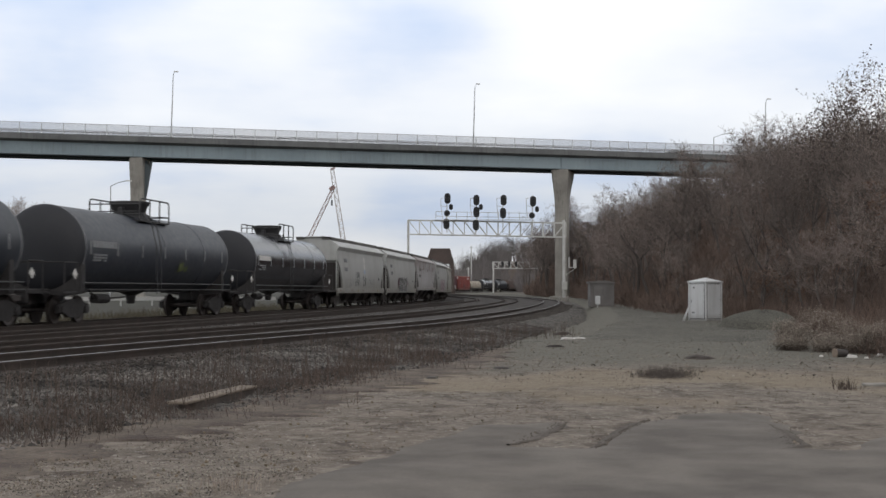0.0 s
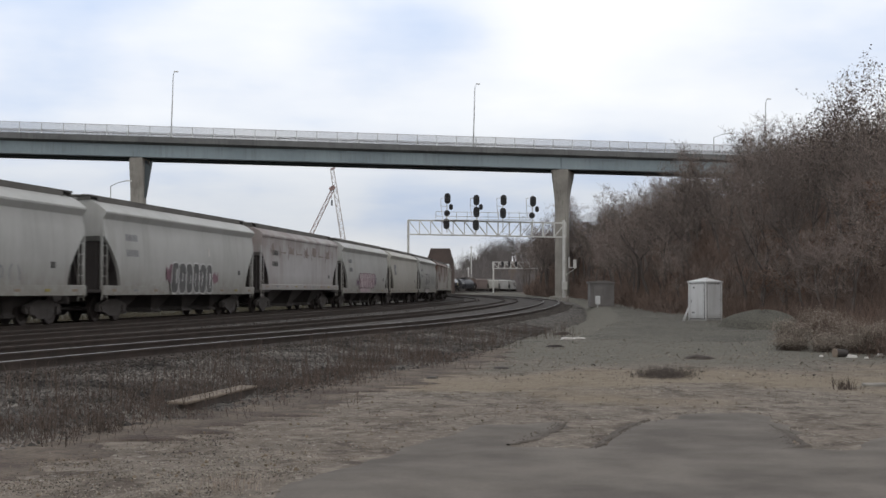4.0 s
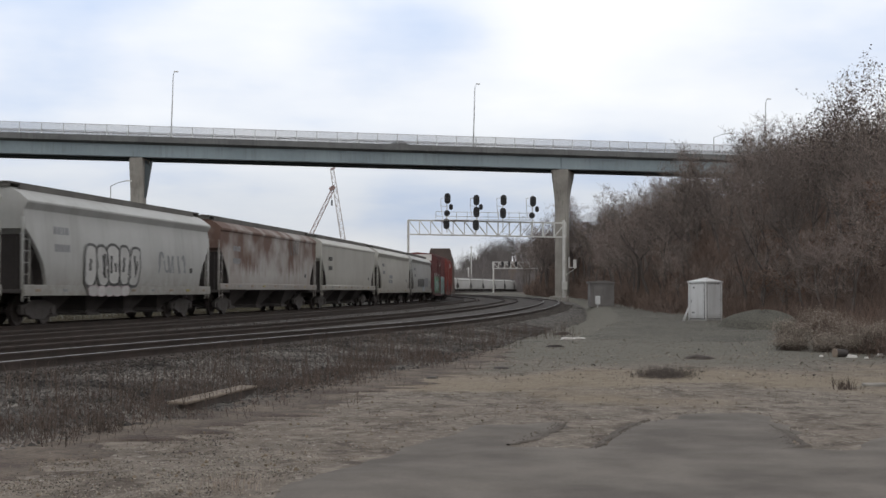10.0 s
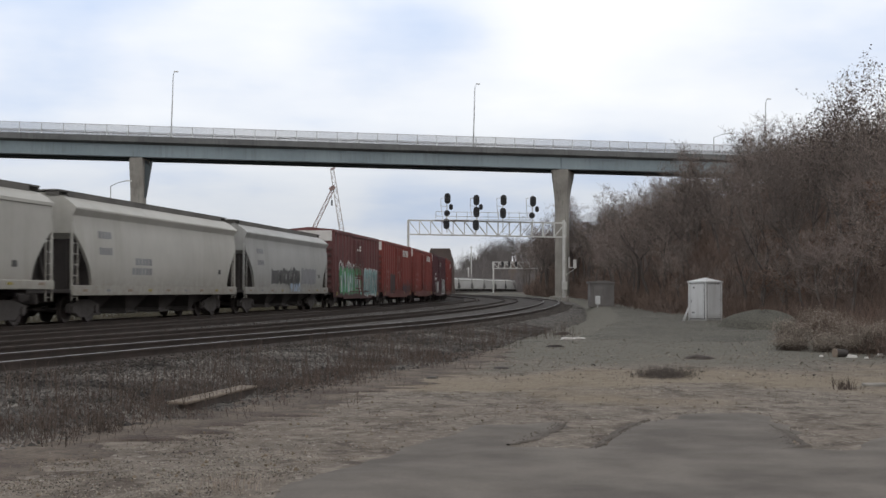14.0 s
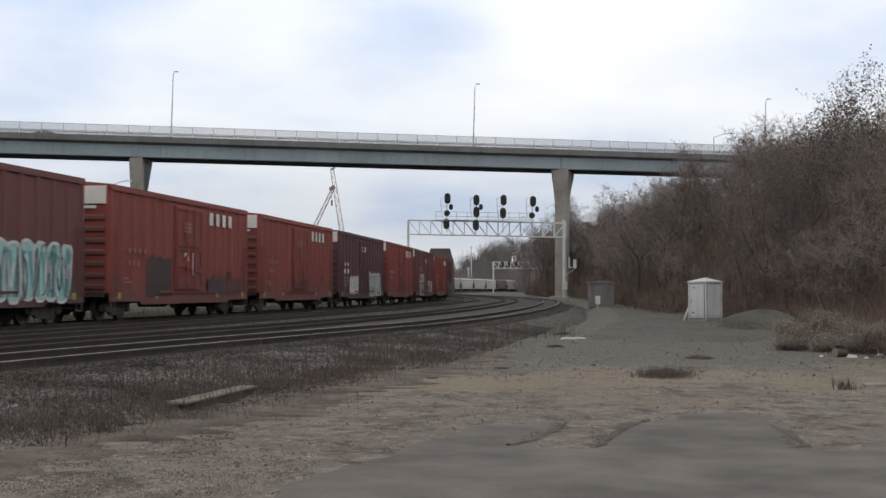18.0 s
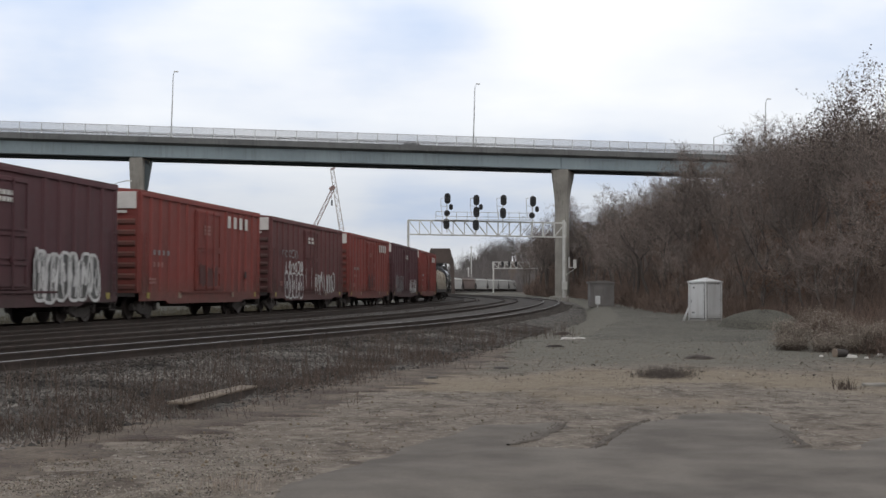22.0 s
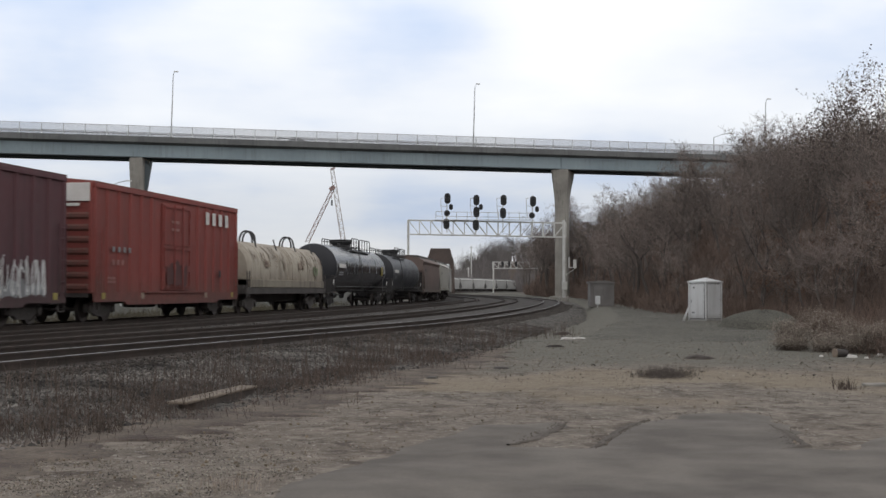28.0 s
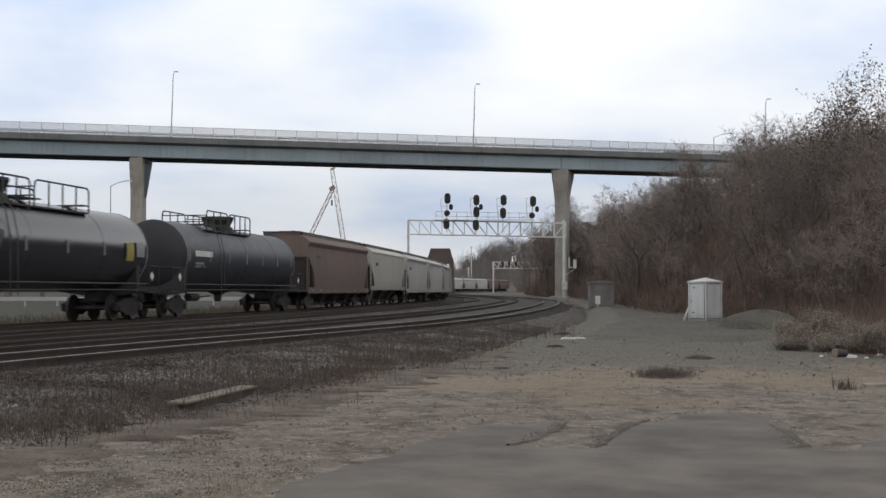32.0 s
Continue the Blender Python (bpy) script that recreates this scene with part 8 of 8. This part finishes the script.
    scatter("yard_stones", M_PALESTONE, 5000, yard, lambda s, r, p: stone(s, r, p, r.uniform(0.005, 0.014) * (0.8 + p.y * 0.015)), "scattered pale gravel on the dirt", "stones")
    scatter("dirt_clods", M_CLOD, 500, yard, lambda s, r, p: stone(s, r, p, r.uniform(0.01, 0.03)), "small crumbs of dry dirt", "dirt")
    scatter("dry_grass", M_DRYGRASS, 2200, yard, lambda s, r, p: [stem(s, r, p + Vector((r.gauss(0, 0.05), r.gauss(0, 0.05), 0)), r.uniform(0.015, 0.05), 0.004, 1.1, 1) for _ in range(3)] if noise.noise(Vector((p.x * 0.6, p.y * 0.4, 1))) > 0.0 else None, "thin matted dry grass on the dirt", "grass")

    def stony(rng):
        y = 10.0 + rng.random() ** 1.3 * 4.2
        x = rng.uniform(-0.34, -0.1) * y
        return (x, y, ground_z(x, y) + 0.004) if x < -1.45 + (y - 9.5) * 0.3 and noise.noise(Vector((x * 1.4, y * 1.4, 8))) > -0.15 else None

    scatter("stony_patch", M_PALESTONE, 2600, stony, lambda s, r, p: stone(s, r, p, r.uniform(0.004, 0.015)), "small pale stones strewn over the dirt", "stones")
    scatter("stony_patch", M_STONE, 1300, stony, lambda s, r, p: stone(s, r, p, r.uniform(0.004, 0.013)), "small dark stones strewn over the dirt", "stones")

    def clump(cx, cy, rx, ry):
        return lambda rng: (cx + rng.gauss(0, rx), cy + rng.gauss(0, ry))

    scatter("dead_bush", M_BARK, 1100, clump(4.05, 23.9, 0.24, 0.3), lambda s, r, p: stem(s, r, p, r.uniform(0.04, 0.3), 0.003, 0.8, 4), "low dark dead bush in the gravel", "bush")
    def litter(rng):
        y = rng.uniform(26.0, 32.0)
        return (5.0 + rng.random() * 4.4, y) if rng.random() < 0.8 else (rng.uniform(1.0, 4.0), rng.uniform(19, 36))

    scatter("twig_litter", M_WEED, 90, litter, lambda s, r, p: stem(s, r, p + Vector((0, 0, 0.01)), r.uniform(0.1, 0.35), 0.008, 5.0, 2), "dark twigs and dead stalks strewn on the gravel", "twigs")
    scatter("small_weed", M_WEED, 60, clump(6.45, 20.9, 0.12, 0.1), lambda s, r, p: stem(s, r, p, r.uniform(0.1, 0.3), 0.006, 0.5, 3), "small dark weed in the gravel", "weed")
    scatter("small_weed", M_WEED, 70, clump(-3.75, 14.4, 0.13, 0.12), lambda s, r, p: stem(s, r, p, r.uniform(0.12, 0.3), 0.005, 0.12, 1), "small dry weed in the dirt", "weed")
    scatter("small_weed", M_STRAW, 60, clump(-1.7, 10.3, 0.18, 0.1), lambda s, r, p: stem(s, r, p, r.uniform(0.08, 0.2), 0.003, 0.25, 1), "small dry weed in the dirt", "weed")
    lines = [[(0.70, 13.5), (1.45, 15.5)], [(1.6, 13.4), (2.45, 15.8)], [(2.45, 15.8), (3.3, 17.1)], [(3.5, 13.0), (3.85, 14.6)]]

    def crumb(rng):
        k = rng.choice((0, 0, 1, 1, 2, 3, 3, 3))
        (x0, y0), (x1, y1) = lines[k]
        f = rng.random()
        w = 0.09 if k == 3 else 0.035
        x, y = x0 + (x1 - x0) * f + rng.gauss(0, w), y0 + (y1 - y0) * f + rng.gauss(0, w * 2)
        return (x, y, ground_z(x, y) + 0.016)

    scatter("asphalt_crumbs", M_ASPHALT_DARK, 420, crumb, lambda s, r, p: stone(s, r, p, r.uniform(0.004, 0.012)), "dark crumbs along the broken asphalt edge", "rubble")
    def gravel(rng):
        y = rng.uniform(23, 62)
        x = rng.uniform(0.02, 0.3) * y
        return (x, y, ground_z(x, y) + 0.02) if x < foot(y) - 0.2 else None

    scatter("gravel_stones", M_PALESTONE, 1500, gravel, lambda s, r, p: stone(s, r, p, r.uniform(0.012, 0.032)), "loose pale stones on the gravel road", "stones")
    scatter("gravel_stones", M_BEDSTONE, 120, gravel, lambda s, r, p: stone(s, r, p, r.uniform(0.014, 0.04)), "loose dark stones on the gravel road", "stones")
    # gravel heap by the cabinet
    h = Shape()
    rings = []
    for k in range(8):
        r = 1 - k / 7.5
        rings.append([(13.5 + 1.75 * r * math.cos(a) * (1 + 0.12 * math.sin(3 * a)), 55 + 2.6 * r * math.sin(a), -0.6 + 0.82 * math.sqrt(max(1 - r * r, 0.0)) * (1 + 0.1 * math.sin(2.3 * a))) for a in np.linspace(0, 2 * math.pi, 25)[:-1]])
    ob = part("gravel_mound", h.loft(rings), M_GRAVEL, None, "low heap of grey-green gravel", smooth=True)
    tagged(ob, category="heap")
    rng = random.Random(77)
    # rubbish
    for k, (x, y, w, mat, note, what) in enumerate([(9.72, 31.0, 0.13, M_TRASH, "crumpled white plastic rubbish in the weeds", "rubbish"), (9.83, 31.1, 0.09, M_TRASH, "small white scrap in the weeds", "rubbish"), (9.12, 31.4, 0.065, M_TRASH, "small white scrap in the weeds", "rubbish"), (10.62, 31.6, 0.1, M_TRASH, "white scrap in the weeds", "rubbish"), (10.15, 31.0, 0.1, M_HOP_BROWN, "reddish-brown scrap in the weeds", "rubbish"), (9.95, 30.6, 0.06, M_TRASH, "white scrap in the weeds", "rubbish"), (4.1, 42.6, 0.26, M_PANEL, "broken pale concrete slab in the gravel", "slab"), (4.5, 43.1, 0.2, M_PANEL, "broken pale concrete slab in the gravel", "slab"), (3.2, 37.0, 0.3, M_TIE, "dark broken tie end in the gravel", "timber"), (5.9, 30.1, 0.35, M_TIE, "dark scrap of timber in the gravel", "timber"), (1.2, 26.5, 0.2, M_STONE, "single pale stone lying on the dirt", "stone"), (-0.2, 23.5, 0.12, M_STONE, "single pale stone lying on the dirt", "stone"), (-2.0, 24.8, 0.25, M_STONE, "pale stone among the weeds", "stone"), (4.3, 47.0, 0.4, M_TIE, "dark scrap of timber in the gravel", "timber")]):
        s = Shape()
        tall = 0.6 if what == "rubbish" else 0.22
        top = [(w * rng.uniform(0.5, 0.8) * math.cos(a), w * rng.uniform(0.5, 0.8) * math.sin(a), w * tall * rng.uniform(0.6, 1.1)) for a in np.linspace(0, 6.28, 9)[:-1]]
        low = [(w * rng.uniform(0.8, 1.1) * math.cos(a) * 1.2, w * rng.uniform(0.8, 1.1) * math.sin(a), -0.03) for a in np.linspace(0, 6.28, 9)[:-1]]
        s.loft([low, top])
        tagged(part("debris" if what != "stone" else "stone", s, mat, None, note, Matrix.Translation((x, y, ground_z(x, y) + 0.01))), category=what)


build_scatter()
tub = thing("tipped_bucket", pose(9.52, 31.2, ground_z(9.52, 31.2) + 0.1, 0, 0, 14) @ Matrix.Diagonal((0.85, 0.85, 0.85, 1)), "brown tub lying on its side in the weeds", "bucket")
part("tub", Shape().disc((0, 0, 0), "x", [(-0.16, 0.125), (-0.15, 0.13), (0.2, 0.1), (0.21, 0.02)], 16), M_UNDER, tub)
part("rim", Shape().disc((-0.17, 0, 0), "x", [(-0.012, 0.115), (-0.012, 0.14), (0.012, 0.14), (0.012, 0.115)], 16), M_COILSTAIN, tub, "paler rim of the tub")
curb = thing("concrete_slab", pose(7.35, 21.7, ground_z(7.35, 21.7), 0, 0, -4), "pale concrete slab sunk in the dirt", "slab")
part("slab", Shape().box(-0.35, 0.35, -0.12, 0.12, -0.08, 0.05, 0.02), M_CONC, curb)


# ---- road vehicles on the bridge ----
def make_road_car(paint, label):
    car = thing("road_car", pose(0, 0, 0), label, "car", "cars on the bridge")
    side = [(-2.2, 0.35), (-2.25, 0.75), (-1.9, 0.92), (-1.2, 0.98), (-0.6, 1.42), (0.7, 1.45), (1.5, 1.0), (2.15, 0.9), (2.2, 0.4)]
    part("body", Shape().loft([[(x, y * 0.86, z) for x, z in side] for y in (-1,)] + [[(x, y, z) for x, z in side] for y in (-0.8, 0.8)] + [[(x, 0.86, z) for x, z in side]]), paint, car)
    for y in (-0.87, 0.87):
        part("window", Shape().loft([[(x, yy, z) for x, z in ((-1.0, 1.02), (-0.55, 1.36), (0.62, 1.39), (1.2, 1.03))] for yy in (y - 0.01, y + 0.01)]), M_GLASS, car, "dark side window")
        for x in (-1.35, 1.35):
            part("wheel", cached("road_wheel", lambda: Shape().disc((0, 0, 0), "y", [(-0.1, 0.2), (-0.1, 0.32), (0.1, 0.32), (0.1, 0.2)], 16)), M_BLACK, car, m=pose(x, y * 0.92, 0.32))
    return car


# (time, x along the bridge) pairs: rightward cars keep to the near lane
ROAD = [(M_CAR[0], 1, [(0.0, 37.0), (1.3, 56.0), (32.0, 56.5)]), (M_CAR[0], 1, [(0.0, -170.0), (6.0, -71.5), (7.0, -55.2), (9.0, -22.6), (10.0, -6.6), (12.0, 24.4), (13.9, 53.0), (32.0, 53.5)]), (M_CAR[1], -1, [(0.0, 58.0), (1.0, 57.0), (3.5, 12.5), (6.0, -36.5), (8.5, -84.0), (20.0, -280.0), (32.0, -281.0)]), (M_CAR[0], 1, [(0.0, -290.0), (4.0, -282.0), (18.0, -58.0), (19.0, -43.7), (21.0, -17.0), (23.0, 9.3), (25.6, 44.0), (32.0, 46.0)]), (M_CAR[1], 1, [(0.0, -294.0), (10.0, -292.0), (27.5, -29.5), (28.5, -14.5), (30.0, 8.8), (32.0, 36.3)])]
ROAD_CARS = []
for paint, way, rows in ROAD:
    ROAD_CARS.append((make_road_car(paint, "dark car crossing the bridge" if paint is M_CAR[0] else "silver car crossing the bridge"), way, rows))


def motions():
    times = [i * 1.0 for i in range(33)]
    for car, centre, length in TRAIN:
        walk(car, [(t, car_pose(centre, length, t)) for t in times])
    last = int(SECONDS * FPS)
    for car, centre, length in TRAIN:
        # wheels roll over the stretch of line beside the yard
        turning = [k for k in range(last + 1) if -34 < centre - run(k / FPS) < 95]
        if len(turning) < 20:
            continue
        keys = sorted({0, *turning, last})
        for w in car.children_recursive:
            if w.name.startswith("wheelset"):
                p = w.matrix_basis.translation.copy()
                ref = run(turning[0] / FPS)
                walk(w, [(k / FPS, Matrix.Translation(p) @ Matrix.Rotation((ref - run(min(max(k, turning[0]), turning[-1]) / FPS)) / WHEEL_R, 4, "Y")) for k in keys])
    for car, way, rows in ROAD_CARS:
        turn = Matrix.Rotation(BR_A if way > 0 else BR_A + math.pi, 4, "Z")
        walk(car, [(t, Matrix.Translation(bridge_point(x, 2.0 if way > 0 else 5.4, -0.75)) @ turn) for t, x in rows])


motions()
